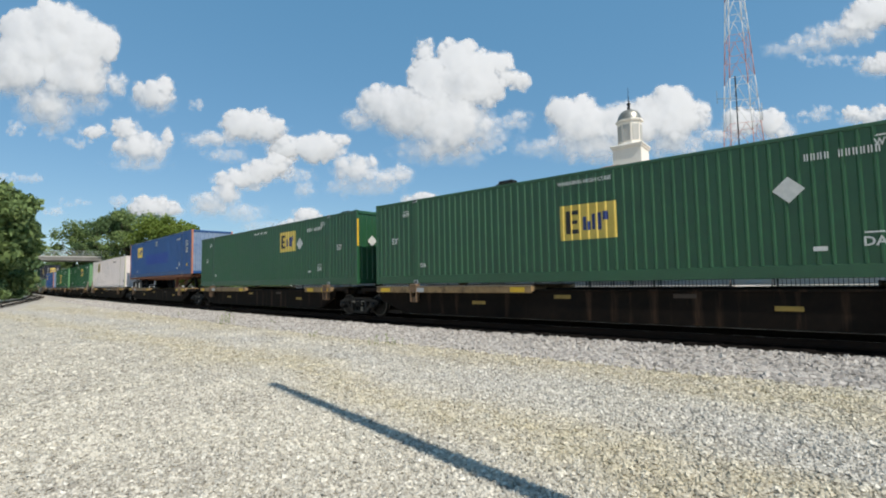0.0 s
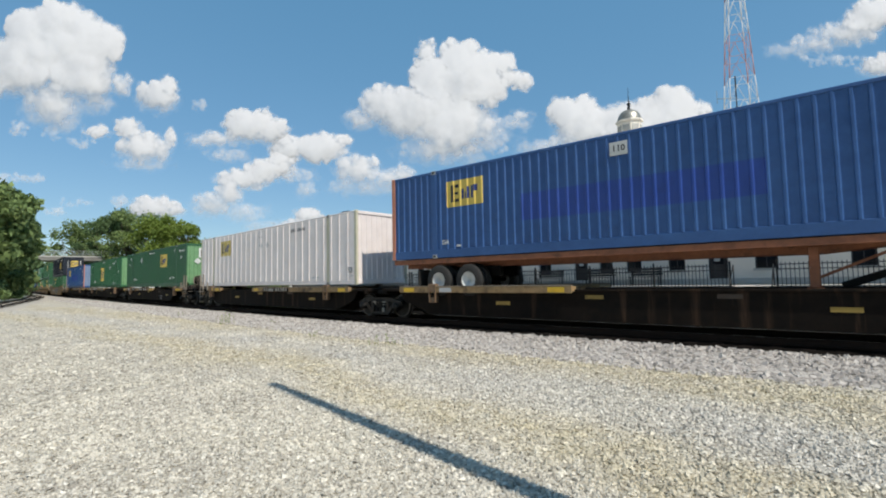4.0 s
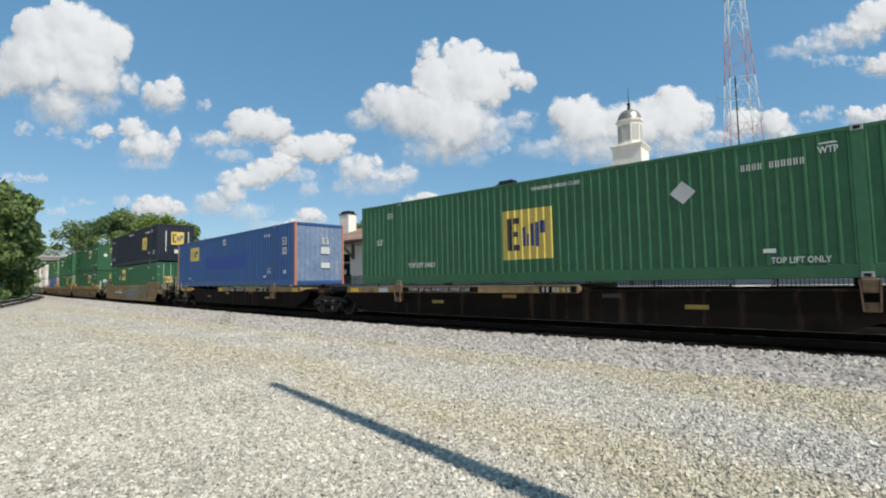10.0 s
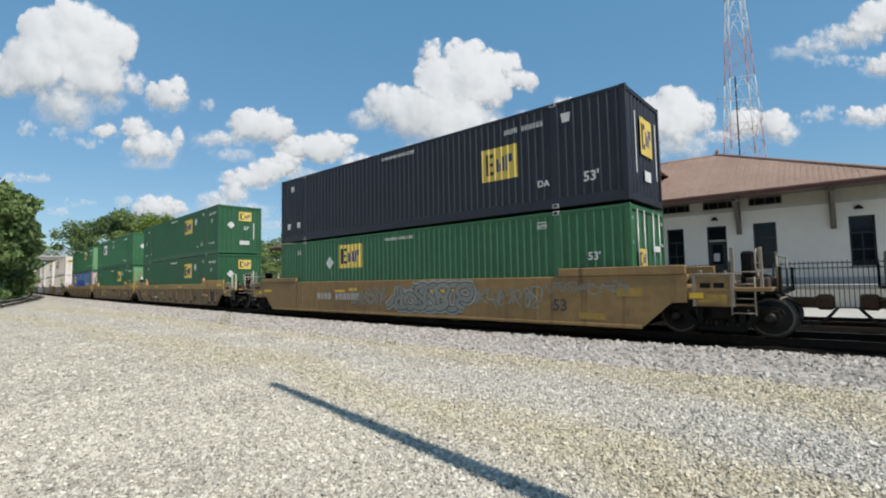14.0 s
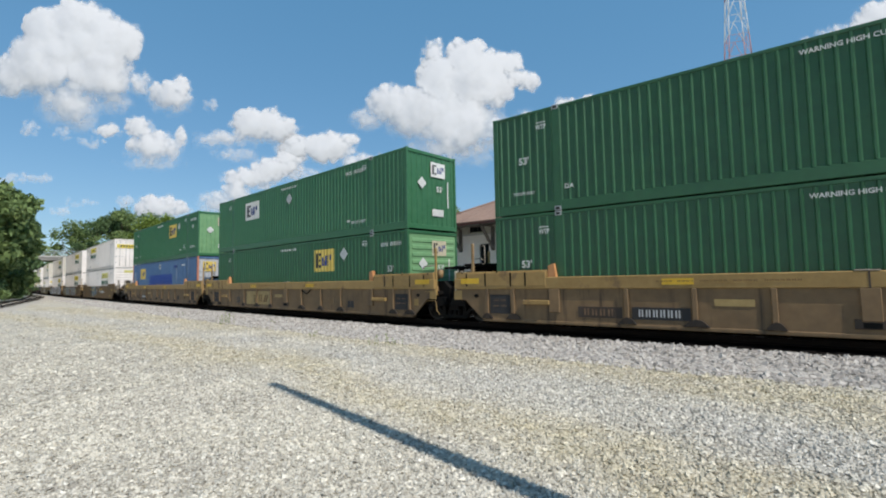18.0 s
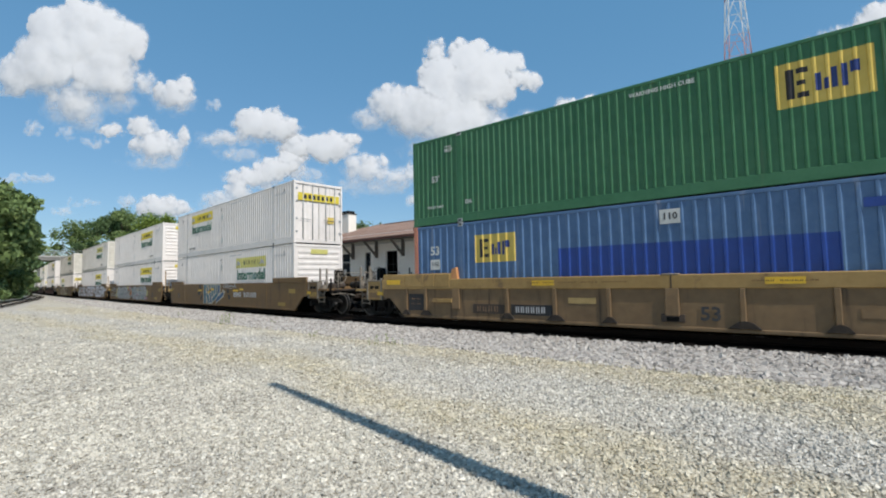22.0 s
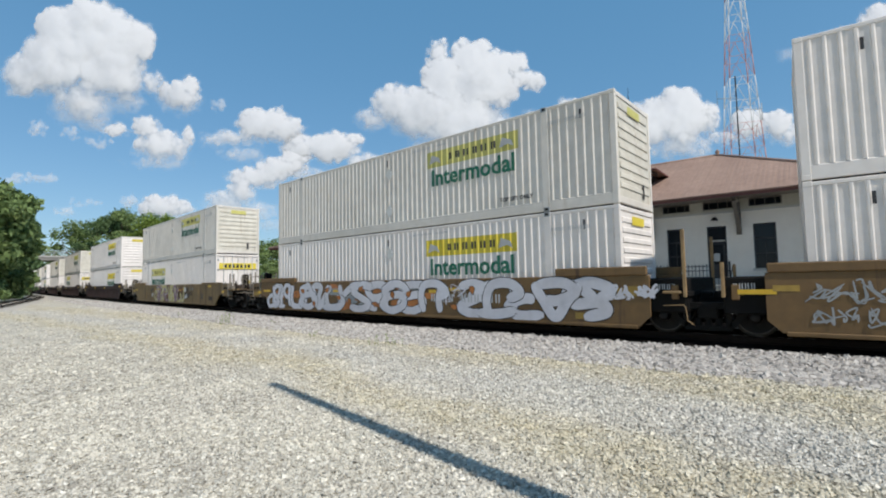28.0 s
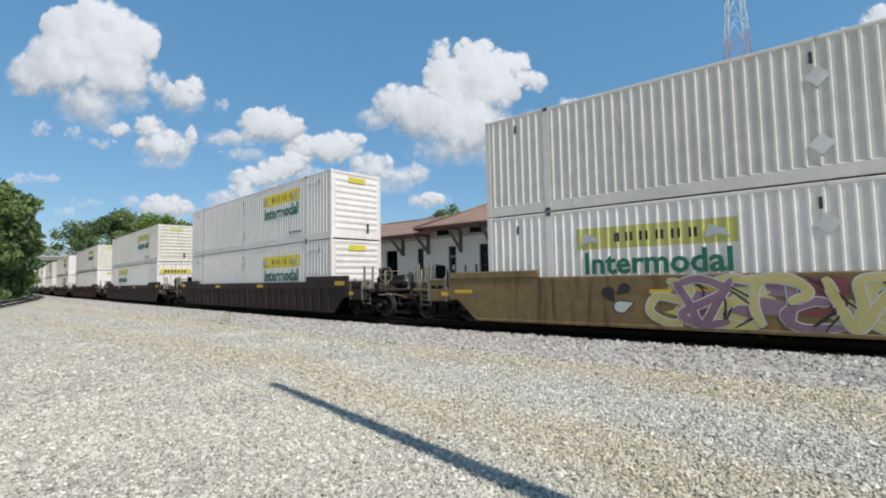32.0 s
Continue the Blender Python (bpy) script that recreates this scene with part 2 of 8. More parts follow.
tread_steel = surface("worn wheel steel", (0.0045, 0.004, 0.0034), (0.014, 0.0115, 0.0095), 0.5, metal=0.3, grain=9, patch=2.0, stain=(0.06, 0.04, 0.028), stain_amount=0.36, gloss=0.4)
dusty_frame = surface("dusty cast steel bogie frame", (0.016, 0.0135, 0.0112), (0.06, 0.051, 0.043), 0.75, grain=7, patch=1.8, stain=(0.1, 0.08, 0.06), stain_amount=0.4, bump=0.25, gloss=0.2)
worn_rim = surface("rubbed wheel rim steel", (0.07, 0.06, 0.05), (0.16, 0.14, 0.12), 0.45, metal=0.5, grain=12)
coupler_rust = surface("rusty coupler steel", (0.05, 0.026, 0.014), (0.13, 0.065, 0.032), 0.85, grain=10, patch=2.0)
rust_brown = surface("weathered brown car paint", (0.122, 0.07, 0.027), (0.19, 0.112, 0.044), 0.7, grain=4, patch=0.35, stain=(0.08, 0.048, 0.028), stain_amount=0.5, streak=1, bump=0.12)
olive_car = surface("rust-stained olive-tan car paint", (0.145, 0.092, 0.036), (0.245, 0.165, 0.068), 0.7, grain=4, patch=0.6, stain=(0.07, 0.036, 0.018), stain_amount=0.58, streak=1, bump=0.12)
ochre_car = surface("weathered ochre car paint", (0.19, 0.115, 0.046), (0.29, 0.182, 0.075), 0.7, grain=4, patch=0.4, stain=(0.11, 0.065, 0.033), stain_amount=0.5, streak=1, bump=0.12)
maroon_car = surface("grimy maroon-brown car paint", (0.028, 0.018, 0.017), (0.06, 0.038, 0.034), 0.75, grain=4, patch=0.5, stain=(0.016, 0.012, 0.011), stain_amount=0.45, streak=1, bump=0.12, gloss=0.3)
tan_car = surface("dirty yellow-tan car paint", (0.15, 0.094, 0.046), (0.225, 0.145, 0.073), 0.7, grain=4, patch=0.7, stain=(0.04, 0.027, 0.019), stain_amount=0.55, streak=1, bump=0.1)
# chords lighter than the side sheets: sunlight is put into this tone
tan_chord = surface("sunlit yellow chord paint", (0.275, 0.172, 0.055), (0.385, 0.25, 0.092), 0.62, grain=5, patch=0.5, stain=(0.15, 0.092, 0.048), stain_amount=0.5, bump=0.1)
grease = surface("greasy caked dirt", (0.018, 0.013, 0.01), (0.05, 0.036, 0.026), 0.8, grain=12, patch=3.0, bump=0.4)
plate_yellow = surface("pale yellow stencil ground", (0.34, 0.235, 0.09), (0.46, 0.33, 0.14), 0.65, grain=5, patch=0.5, stain=(0.17, 0.11, 0.055), stain_amount=0.45, streak=1)
# rust-stained brown, with the shade under the container overhang put into it
dark_car = surface("dark brown car paint", (0.005, 0.004, 0.0033), (0.018, 0.0125, 0.009), 0.85, grain=5, patch=1.3, stain=(0.062, 0.036, 0.022), stain_amount=0.56, streak=1, bump=0.12, gloss=0.15)
chassis_rust = surface("rusted orange chassis paint", (0.16, 0.06, 0.03), (0.34, 0.13, 0.065), 0.75, grain=5, patch=0.9, stain=(0.06, 0.03, 0.018), stain_amount=0.5, bump=0.15)
spine_paint = surface("worn yellow platform paint", (0.2, 0.125, 0.055), (0.38, 0.25, 0.12), 0.7, grain=5, patch=1.4, stain=(0.06, 0.038, 0.024), stain_amount=0.62, bump=0.15)
pedestal_rust = surface("rusty pedestal steel", (0.09, 0.055, 0.032), (0.24, 0.15, 0.085), 0.75, grain=7, patch=1.5, stain=(0.04, 0.026, 0.018), stain_amount=0.5, bump=0.2)
galvanised = surface("galvanised steel", (0.3, 0.31, 0.31), (0.45, 0.46, 0.46), 0.45, metal=0.5, grain=12)
rubber = surface("black rubber", (0.012, 0.012, 0.012), (0.025, 0.024, 0.022), 0.8, grain=14)


# ---- the railway line ----
TRACK_Y, RAIL_Z, SPEED = 12.818, 0.36, 8.994
S_LOW, S_HIGH, S_STEP = -470.0, 260.0, 0.5


def bend(s):
    """Curvature of the line at s."""
    return 0.0 if s > 25 else 0.004175 if s > -21.9 else 0.0004 if s > -150 else -0.0012


def lay_line():
    n0, n1 = int(-S_LOW / S_STEP), int(S_HIGH / S_STEP)
    pts = {0: (0.0, TRACK_Y, 0.0)}
    for sign, count in ((1, n1), (-1, n0)):
        x, y, h = pts[0]
        for i in range(count):
            s = sign * i * S_STEP
            k = bend(s + sign * S_STEP / 2)
            h2 = h + sign * k * S_STEP
            hm = (h + h2) / 2
            x, y, h = x + sign * S_STEP * math.cos(hm), y + sign * S_STEP * math.sin(hm), h2
            pts[sign * (i + 1)] = (x, y, h)
    return np.array([pts[i] for i in range(-n0, n1 + 1)])


LINE = lay_line()
LINE_S = np.arange(len(LINE)) * S_STEP + S_LOW


def on_line(s, off=0.0, z=0.0):
    """The place beside the line at s, off metres to its far side, and the heading there."""
    x, y, h = (float(np.interp(s, LINE_S, LINE[:, i])) for i in range(3))
    return Vector((x - off * math.sin(h), y + off * math.cos(h), z)), h


def ride(s, z, half=8.2):
    """The pose of a rigid car or load whose middle is at s."""
    a, b = on_line(s - half)[0], on_line(s + half)[0]
    mid, d = (a + b) / 2, b - a
    return Matrix.Translation((mid.x, mid.y, z)) @ Matrix.Rotation(math.atan2(d.y, d.x), 4, "Z")


def gone(t):
    """How far the train has moved at t, from its place at 16 s."""
    return SPEED * (t - 16)


def strip_along(name, s0, s1, step, profile, material, closed=False):
    """A strip that follows the line, with a cross-section of (off, z) pairs."""
    ss = np.arange(s0, s1 + 1e-6, step)
    v = []
    for s in ss:
        for off, z in profile:
            v.append(on_line(s, off, z)[0])
    n = len(profile)
    m = n if closed else n - 1
    f = [(i * n + j, i * n + (j + 1) % n, (i + 1) * n + (j + 1) % n, (i + 1) * n + j) for i in range(len(ss) - 1) for j in range(m)]
    f = [q[::-1] for q in f]
    return bulk_mesh(name, v, f, material)


# ---- ground ----
def ground_material(name, bands=True, tint=None, stones=False):
    """Pale crushed stone: stones by size in cells, dust and tan strips that run along the track."""
    m = bpy.data.materials.new(name)
    m.use_nodes = True
    t = m.node_tree
    N, L = t.nodes.new, t.links.new
    p = t.nodes["Principled BSDF"]
    p.inputs["Roughness"].default_value = 0.95
    p.inputs["Specular IOR Level"].default_value = 0.2
    tc = N("ShaderNodeTexCoord")

    def noise_at(scale, detail=4.0, stretch=None):
        n = N("ShaderNodeTexNoise")
        n.inputs["Scale"].default_value, n.inputs["Detail"].default_value = scale, detail
        if stretch:
            mp = N("ShaderNodeMapping")
            mp.inputs["Scale"].default_value = stretch
            L(tc.outputs["Object"], mp.inputs[0])
            L(mp.outputs[0], n.inputs[0])
        else:
            L(tc.outputs["Object"], n.inputs[0])
        return n.outputs["Fac"]

    def ramp(value, stops):
        r = N("ShaderNodeValToRGB")
        e = r.color_ramp.elements
        while len(e) < len(stops):
            e.new(0.5)
        for el, (pos, c) in zip(e, stops):
            el.position, el.color = pos, (*c, 1) if len(c) == 3 else c
        L(value, r.inputs[0])
        return r.outputs[0]

    def mixed(fac, a, b, kind="MIX"):
        x = N("ShaderNodeMix")
        x.data_type, x.blend_type = "RGBA", kind
        for s, v in ((0, fac), (6, a), (7, b)):
            if isinstance(v, (int, float)):
                x.inputs[s].default_value = v
            elif isinstance(v, tuple):
                x.inputs[s].default_value = (*v, 1)
            else:
                L(v, x.inputs[s])
        return x.outputs[2]

    cells = N("ShaderNodeTexVoronoi")
    cells.inputs["Scale"].default_value = 34
    L(tc.outputs["Object"], cells.inputs[0])
    stone = ramp(cells.outputs["Color"], [(0.0, (0.42, 0.395, 0.34)), (0.45, (0.6, 0.57, 0.5)), (0.8, (0.68, 0.65, 0.58)), (1.0, (0.78, 0.76, 0.71))])
    # cell edges darkened: shade between the stones is put into the colour
    gap_shade = ramp(cells.outputs["Distance"], [(0.0, (1, 1, 1)), (0.5, (0.93, 0.92, 0.9)), (0.85, (0.45, 0.43, 0.4))])
    col = mixed(0.8, stone, gap_shade, "MULTIPLY")
    dust = ramp(noise_at(0.55, 6.0), [(0.35, (0, 0, 0)), (0.7, (1, 1, 1))])
    col = mixed(dust, col, mixed(0.5, col, (0.68, 0.64, 0.54)))
    if bands:
        sep = N("ShaderNodeSeparateXYZ")
        L(tc.outputs["Object"], sep.inputs[0])
        wob = N("ShaderNodeMath")
        wob.operation = "MULTIPLY_ADD"
        wob.inputs[1].default_value = 4.2
        L(noise_at(0.45, 5.0, (0.5, 1.0, 1.0)), wob.inputs[0])
        capped, tilt = N("ShaderNodeMath"), N("ShaderNodeMath")  # the strips run at a slight angle to the track
        capped.operation, tilt.operation = "MAXIMUM", "MULTIPLY_ADD"
        capped.inputs[1].default_value, tilt.inputs[1].default_value = -8.0, 0.2
        shifted = N("ShaderNodeMath")
        shifted.inputs[1].default_value = 0.5
        L(sep.outputs["X"], capped.inputs[0])
        L(capped.outputs[0], tilt.inputs[0])
        L(sep.outputs["Y"], tilt.inputs[2])
        L(tilt.outputs[0], shifted.inputs[0])
        L(shifted.outputs[0], wob.inputs[2])
        scaled = N("ShaderNodeMath")
        scaled.operation = "DIVIDE"
        scaled.inputs[1].default_value = 14.0
        L(wob.outputs[0], scaled.inputs[0])
        tan = ramp(scaled.outputs[0], [(0.40, (0, 0, 0)), (0.46, (0.85, 0.85, 0.85)), (0.49, (0.7, 0.7, 0.7)), (0.55, (0, 0, 0)), (0.65, (0, 0, 0)), (0.735, (0.75, 0.75, 0.75)), (0.81, (0.8, 0.8, 0.8)), (0.86, (0, 0, 0))])
        spot = ramp(noise_at(2.6, 6.0), [(0.3, (0.25, 0.25, 0.25)), (0.65, (1, 1, 1))])
        col = mixed(mixed(1.0, tan, spot, "MULTIPLY"), col, mixed(0.7, col, (0.53, 0.46, 0.29)))
        grey = ramp(scaled.outputs[0], [(0.53, (0, 0, 0)), (0.58, (0.8, 0.8, 0.8)), (0.62, (0.7, 0.7, 0.7)), (0.68, (0, 0, 0))])
        col = mixed(mixed(1.0, grey, ramp(noise_at(0.3, 3.0), [(0.35, (0.2, 0.2, 0.2)), (0.6, (1, 1, 1))]), "MULTIPLY"), col, mixed(0.5, col, (0.5, 0.5, 0.5)))
    if stones:
        g = N("ShaderNodeNewGeometry")
        col = mixed(1.0, col, ramp(g.outputs["Random Per Island"], [(0.0, (0.62, 0.615, 0.612)), (0.35, (0.88, 0.875, 0.865)), (0.8, (1.05, 1.045, 1.035)), (1.0, (1.32, 1.32, 1.32))]), "MULTIPLY")
    if tint:
        col = mixed(0.85, col, tint, "MULTIPLY")
    L(col, p.inputs["Base Color"])
    bp = N("ShaderNodeBump")
    bp.inputs["Strength"].default_value, bp.inputs["Distance"].default_value = 0.9, 0.02
    bp.invert = True
    L(cells.outputs["Distance"], bp.inputs["Height"])
    L(bp.outputs[0], p.inputs["Normal"])
    return m


gravel_mat = ground_material("pale crushed stone", tint=(0.88, 0.868, 0.85))
ballast_mat = surface("grey ballast stone", (0.285, 0.266, 0.246), (0.555, 0.52, 0.482), 0.9, grain=26, patch=2.5, stain=(0.16, 0.145, 0.125), stain_amount=0.3, bump=0.9, bump_scale=22, spread=0, gloss=0.2)
# near black: the shade under the train is put into this colour
bed_mat = surface("sooty shade-black track bed", (0.006, 0.0055, 0.005), (0.016, 0.014, 0.0125), 0.98, grain=22, patch=2.0, bump=0.8, bump_scale=25, spread=0, gloss=0.03)
stone_pale = ground_material("loose pale stone", stones=True)
stone_grey = surface("loose grey stone", (0.19, 0.177, 0.163), (0.59, 0.555, 0.515), 0.92, grain=30, patch=0.7, bump=0.2, bump_scale=60, spread=0, island=True, gloss=0.2)
# creosote colour taken down to the shaded black of the bed
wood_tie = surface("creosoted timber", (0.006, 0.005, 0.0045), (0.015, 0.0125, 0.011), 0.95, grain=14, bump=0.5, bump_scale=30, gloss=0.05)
rail_steel = surface("rusty rail side", (0.022, 0.014, 0.011), (0.045, 0.028, 0.02), 0.8, metal=0.0, grain=10, gloss=0.15)
rail_head = surface("polished rail head", (0.35, 0.34, 0.33), (0.5, 0.49, 0.48), 0.25, metal=0.9, grain=10, bump=0)

# the yard is the middle of one sheet that reaches the horizon
edge = [-3000, -400, -120, -60, -30, -15, -6, 0, 6, 15, 60, 400, 3000]
gv = [(x, y, 0.0) for y in edge for x in edge]
gn = len(edge)
ground = block("ground", bulk_mesh("ground", gv, [(j * gn + i, j * gn + i + 1, (j + 1) * gn + i + 1, (j + 1) * gn + i) for j in range(gn - 1) for i in range(gn - 1)], gravel_mat), None, "pale crushed-stone yard with tan wheel strips", "ground", kind="structure")


def loose_stones(count, place, size, material, name, label, seed):
    """Many small stones, each a squashed and jittered octahedron, joined into one mesh."""
    rng = np.random.default_rng(seed)
    base = np.array([(1, 0, 0), (-1, 0, 0), (0, 1, 0), (0, -1, 0), (0, 0, 1), (0, 0, -1)], float)
    tri = np.array([(0, 2, 4), (2, 1, 4), (1, 3, 4), (3, 0, 4), (2, 0, 5), (1, 2, 5), (3, 1, 5), (0, 3, 5)])
    pos = place(rng, count)
    n = len(pos)
    r = size * np.clip(rng.lognormal(0, 0.38, (n, 1, 1)), 0.4, 1.9)
    v = base[None] * (0.75 + 0.5 * rng.random((n, 6, 1))) + 0.28 * rng.standard_normal((n, 6, 3))
    v = v * r * np.array([1.0, 1.0, 0.62])
    a = rng.random(n) * 2 * np.pi
    c, s = np.cos(a), np.sin(a)
    x, y = v[..., 0].copy(), v[..., 1].copy()
    v[..., 0], v[..., 1] = x * c[:, None] - y * s[:, None], x * s[:, None] + y * c[:, None]
    v += pos[:, None, :]
    f = (tri[None] + 6 * np.arange(n)[:, None, None]).reshape(-1, 3)
    return block(name, bulk_mesh(name, v.reshape(-1, 3), f, material), None, label, "stones", kind="stuff")


def yard_place(start, depth):
    def place(rng, n):
        d = start + depth * rng.random(n)
        a = radians(38.5) + radians(50) * (2 * rng.random(n) - 1)
        y = d * np.cos(a)
        x = -d * np.sin(a)
        return np.stack([x, y, 0.002 + 0.006 * rng.random(n)], 1)[y < np.interp(x, LINE[:, 0], LINE[:, 1]) - 3.3]
    return place


def strip_place(lo, hi, s0, s1, height):
    def place(rng, n):
        s = s1 - (s1 - s0) * rng.random(n) ** 1.6
        off = lo + (hi - lo) * rng.random(n)
        x, y, h = (np.interp(s, LINE_S, LINE[:, i]) for i in range(3))
        return np.stack([x - off * np.sin(h), y + off * np.cos(h), height(off) + 0.01 * rng.random(n)], 1)
    return place


def shoulder(off):
    """Height of the ballast beside the line."""
    return np.interp(np.abs(off), [0, 1.5, 1.75, 2.0, 3.7], [0.17, 0.17, 0.165, 0.145, 0.0])


def round_place(rng, n):
    """Round the camera's stand, where the strewn sector leaves off."""
    d, a = 0.2 + 9.5 * rng.random(n), 2 * np.pi * rng.random(n)
    x, y = -d * np.sin(a), d * np.cos(a)
    off = np.abs((a - radians(38.5) + np.pi) % (2 * np.pi) - np.pi)
    return np.stack([x, y, 0.002 + 0.006 * rng.random(n)], 1)[(off > radians(49)) | (d < 3.1)]


loose_stones(30000, round_place, 0.0195, stone_pale, "loose_gravel", "loose pale stones on the near yard", 8)
loose_stones(56000, yard_place(2.9, 6.2), 0.0235, stone_pale, "gravel", "loose pale crushed stones on the yard", 3)
loose_stones(58000, yard_place(6.0, 11.5), 0.0265, stone_pale, "coarse_gravel", "coarser pale stones further out on the yard", 5)
loose_stones(44000, yard_place(16.5, 34), 0.034, stone_pale, "far_gravel", "pale stones far up the yard", 6)
loose_stones(30000, strip_place(-3.9, -1.62, -75, 4, shoulder), 0.041, stone_grey, "ballast_stones", "loose grey ballast stones along the track", 4)

# ---- the track ----
block("ballast", strip_along("ballast", -300, 60, 3.0, [(-3.8, 0.004), (-2.0, 0.15), (-1.74, 0.165)], ballast_mat), None, "grey crushed-stone ballast shoulder", "ballast", kind="structure")
block("track_bed", strip_along("track_bed", -300, 60, 3.0, [(-1.74, 0.165), (-1.42, 0.17), (1.42, 0.19), (1.8, 0.16), (3.2, 0.01)], bed_mat), None, "oily track bed blackened for the shade under the train", "track bed", kind="structure")


def rail_profile(o):
    return [(o - 0.07, 0.2), (o - 0.07, 0.215), (o - 0.012, 0.235), (o - 0.012, 0.315), (o - 0.036, 0.33), (o - 0.036, 0.357), (o + 0.036, 0.357), (o + 0.036, 0.33), (o + 0.012, 0.315), (o + 0.012, 0.235), (o + 0.07, 0.215), (o + 0.07, 0.2)]


def lay_track(shift, s0, s1, name, label):
    for o in (-0.753, 0.753):
        r = block("rail", strip_along("rail", s0, s1, 2.5, rail_profile(o + shift), rail_steel, True), None, label, "rail", group=name)
        part("rail_head", strip_along("rail_head", s0, s1, 2.5, [(o + shift - 0.03, 0.3585), (o + shift + 0.03, 0.3585)], rail_head), rail_head, r, "polished rail head")


lay_track(0.0, -300, 60, "rails of the main track", "rusty steel rail of the main track")
lay_track(4.6, -200, 50, "rails of the second track", "rusty steel rail of the unused second track")
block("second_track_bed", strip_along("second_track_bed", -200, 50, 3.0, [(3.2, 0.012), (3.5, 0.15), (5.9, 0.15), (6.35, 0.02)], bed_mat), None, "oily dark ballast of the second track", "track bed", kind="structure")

ties = thing("track_ties", Matrix(), "dark creosoted timber ties under the main track", "ties", kind="structure")
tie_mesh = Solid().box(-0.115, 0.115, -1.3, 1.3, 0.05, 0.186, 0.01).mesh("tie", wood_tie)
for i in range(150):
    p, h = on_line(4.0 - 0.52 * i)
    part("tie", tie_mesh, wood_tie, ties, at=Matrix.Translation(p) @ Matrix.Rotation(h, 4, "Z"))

# ---- railway depot ----
wall_white = surface("white painted brick", (0.84, 0.785, 0.7), (0.9, 0.85, 0.765), 0.8, grain=3, patch=0.5, stain=(0.5, 0.47, 0.4), stain_amount=0.3, streak=1, bump=0.25, bump_scale=18, spread=0)
roof_tile = surface("reddish-brown roof tile", (0.235, 0.152, 0.117), (0.34, 0.232, 0.182), 0.85, grain=4, patch=0.5, bump=0.25, bump_scale=16, spread=0.05)
eave_wood = surface("dark red fascia", (0.12, 0.045, 0.035), (0.18, 0.07, 0.055), 0.7, grain=6)
bracket_wood = surface("grey-brown painted timber", (0.11, 0.095, 0.08), (0.17, 0.15, 0.125), 0.75, grain=6)
frame_dark = surface("dark painted joinery", (0.02, 0.02, 0.022), (0.04, 0.04, 0.042), 0.6, grain=6)
trim_grey = surface("pale grey trim", (0.45, 0.44, 0.41), (0.55, 0.54, 0.5), 0.75, grain=5)
concrete = surface("pale concrete", (0.42, 0.41, 0.38), (0.55, 0.54, 0.5), 0.9, grain=5, patch=0.5, stain=(0.3, 0.28, 0.25), stain_amount=0.35, bump=0.3, bump_scale=25)
old_concrete = surface("stained old concrete", (0.15, 0.145, 0.135), (0.26, 0.25, 0.23), 0.9, grain=5, patch=0.6, stain=(0.08, 0.075, 0.07), stain_amount=0.4, streak=1, bump=0.3, bump_scale=25)
iron = surface("black iron", (0.012, 0.012, 0.013), (0.025, 0.025, 0.026), 0.5, metal=0.4, grain=8)


def glass_material():
    m = bpy.data.materials.new("window glass")
    m.use_nodes = True
    p = m.node_tree.nodes["Principled BSDF"]
    p.inputs["Base Color"].default_value = (0.012, 0.014, 0.017, 1)
    p.inputs["Roughness"].default_value = 0.12
    p.inputs["IOR"].default_value = 1.35
    return m


glass = glass_material()
WALL_Y, WALL_L, WALL_R, SPLIT = 26.5, -39.4, 2.0, -22.3
DECK_Z, FENCE_Y, PAVE_Y = 1.2, 24.1, 19.3


def wall_with_holes(x0, x1, z0, z1, y0, y1, holes):
    """A wall along x with openings (xa, xb, za, zb) through it."""
    s = Solid()
    xs = sorted({x0, x1} | {h[0] for h in holes} | {h[1] for h in holes})
    for a, b in zip(xs, xs[1:]):
        m = (a + b) / 2
        z = z0
        for h in sorted((h for h in holes if h[0] < m < h[1]), key=lambda h: h[2]):
            if h[2] > z:
                s.box(a, b, y0, y1, z, h[2])
            z = h[3]
        if z < z1:
            s.box(a, b, y0, y1, z, z1)
    return s


def hip_faces(x0, x1, y0, y1, z0, z1, inset, right=None):
    ym = (y0 + y1) / 2
    v = [(x0, y0, z0), (x1, y0, z0), (x1, y1, z0), (x0, y1, z0), (x0 + inset, ym, z1), (x1 - (inset if right is None else right), ym, z1)]
    return Solid().add(v, [(0, 1, 5, 4), (1, 2, 5), (2, 3, 4, 5), (3, 0, 4), (3, 2, 1, 0)])


def tile_columns(parent, x0, x1, y0, z0, ym, z1, inset, step, apart, right):
    """Raised rows of roof tile running from the eaves to the ridge on the near slope."""
    joined = Solid()
    n = int((x1 - x0) / step)
    for i in range(n):
        x = x0 + (i + 0.5) * step
        f = min(1.0, (x - x0) / inset, (x1 - x) / right if right > 0 else 1.0)
        if f < 0.06:
            continue
        ye, ze = y0 + (ym - y0) * f, z0 + (z1 - z0) * f
        nrm = Vector((0, -(z1 - z0), ym - y0)).normalized()
        s = Solid() if apart else joined
        s.bar(Vector((x, y0, z0)) + nrm * 0.005, Vector((x, ye, ze)) + nrm * 0.005, step * 0.5, 0.016)
        if apart:
            part("roof_rib", s, roof_tile, parent)
    if not apart:
        ob = part("roof_ribbing", joined, roof_tile, parent)
        ob["kind"] = "stuff"


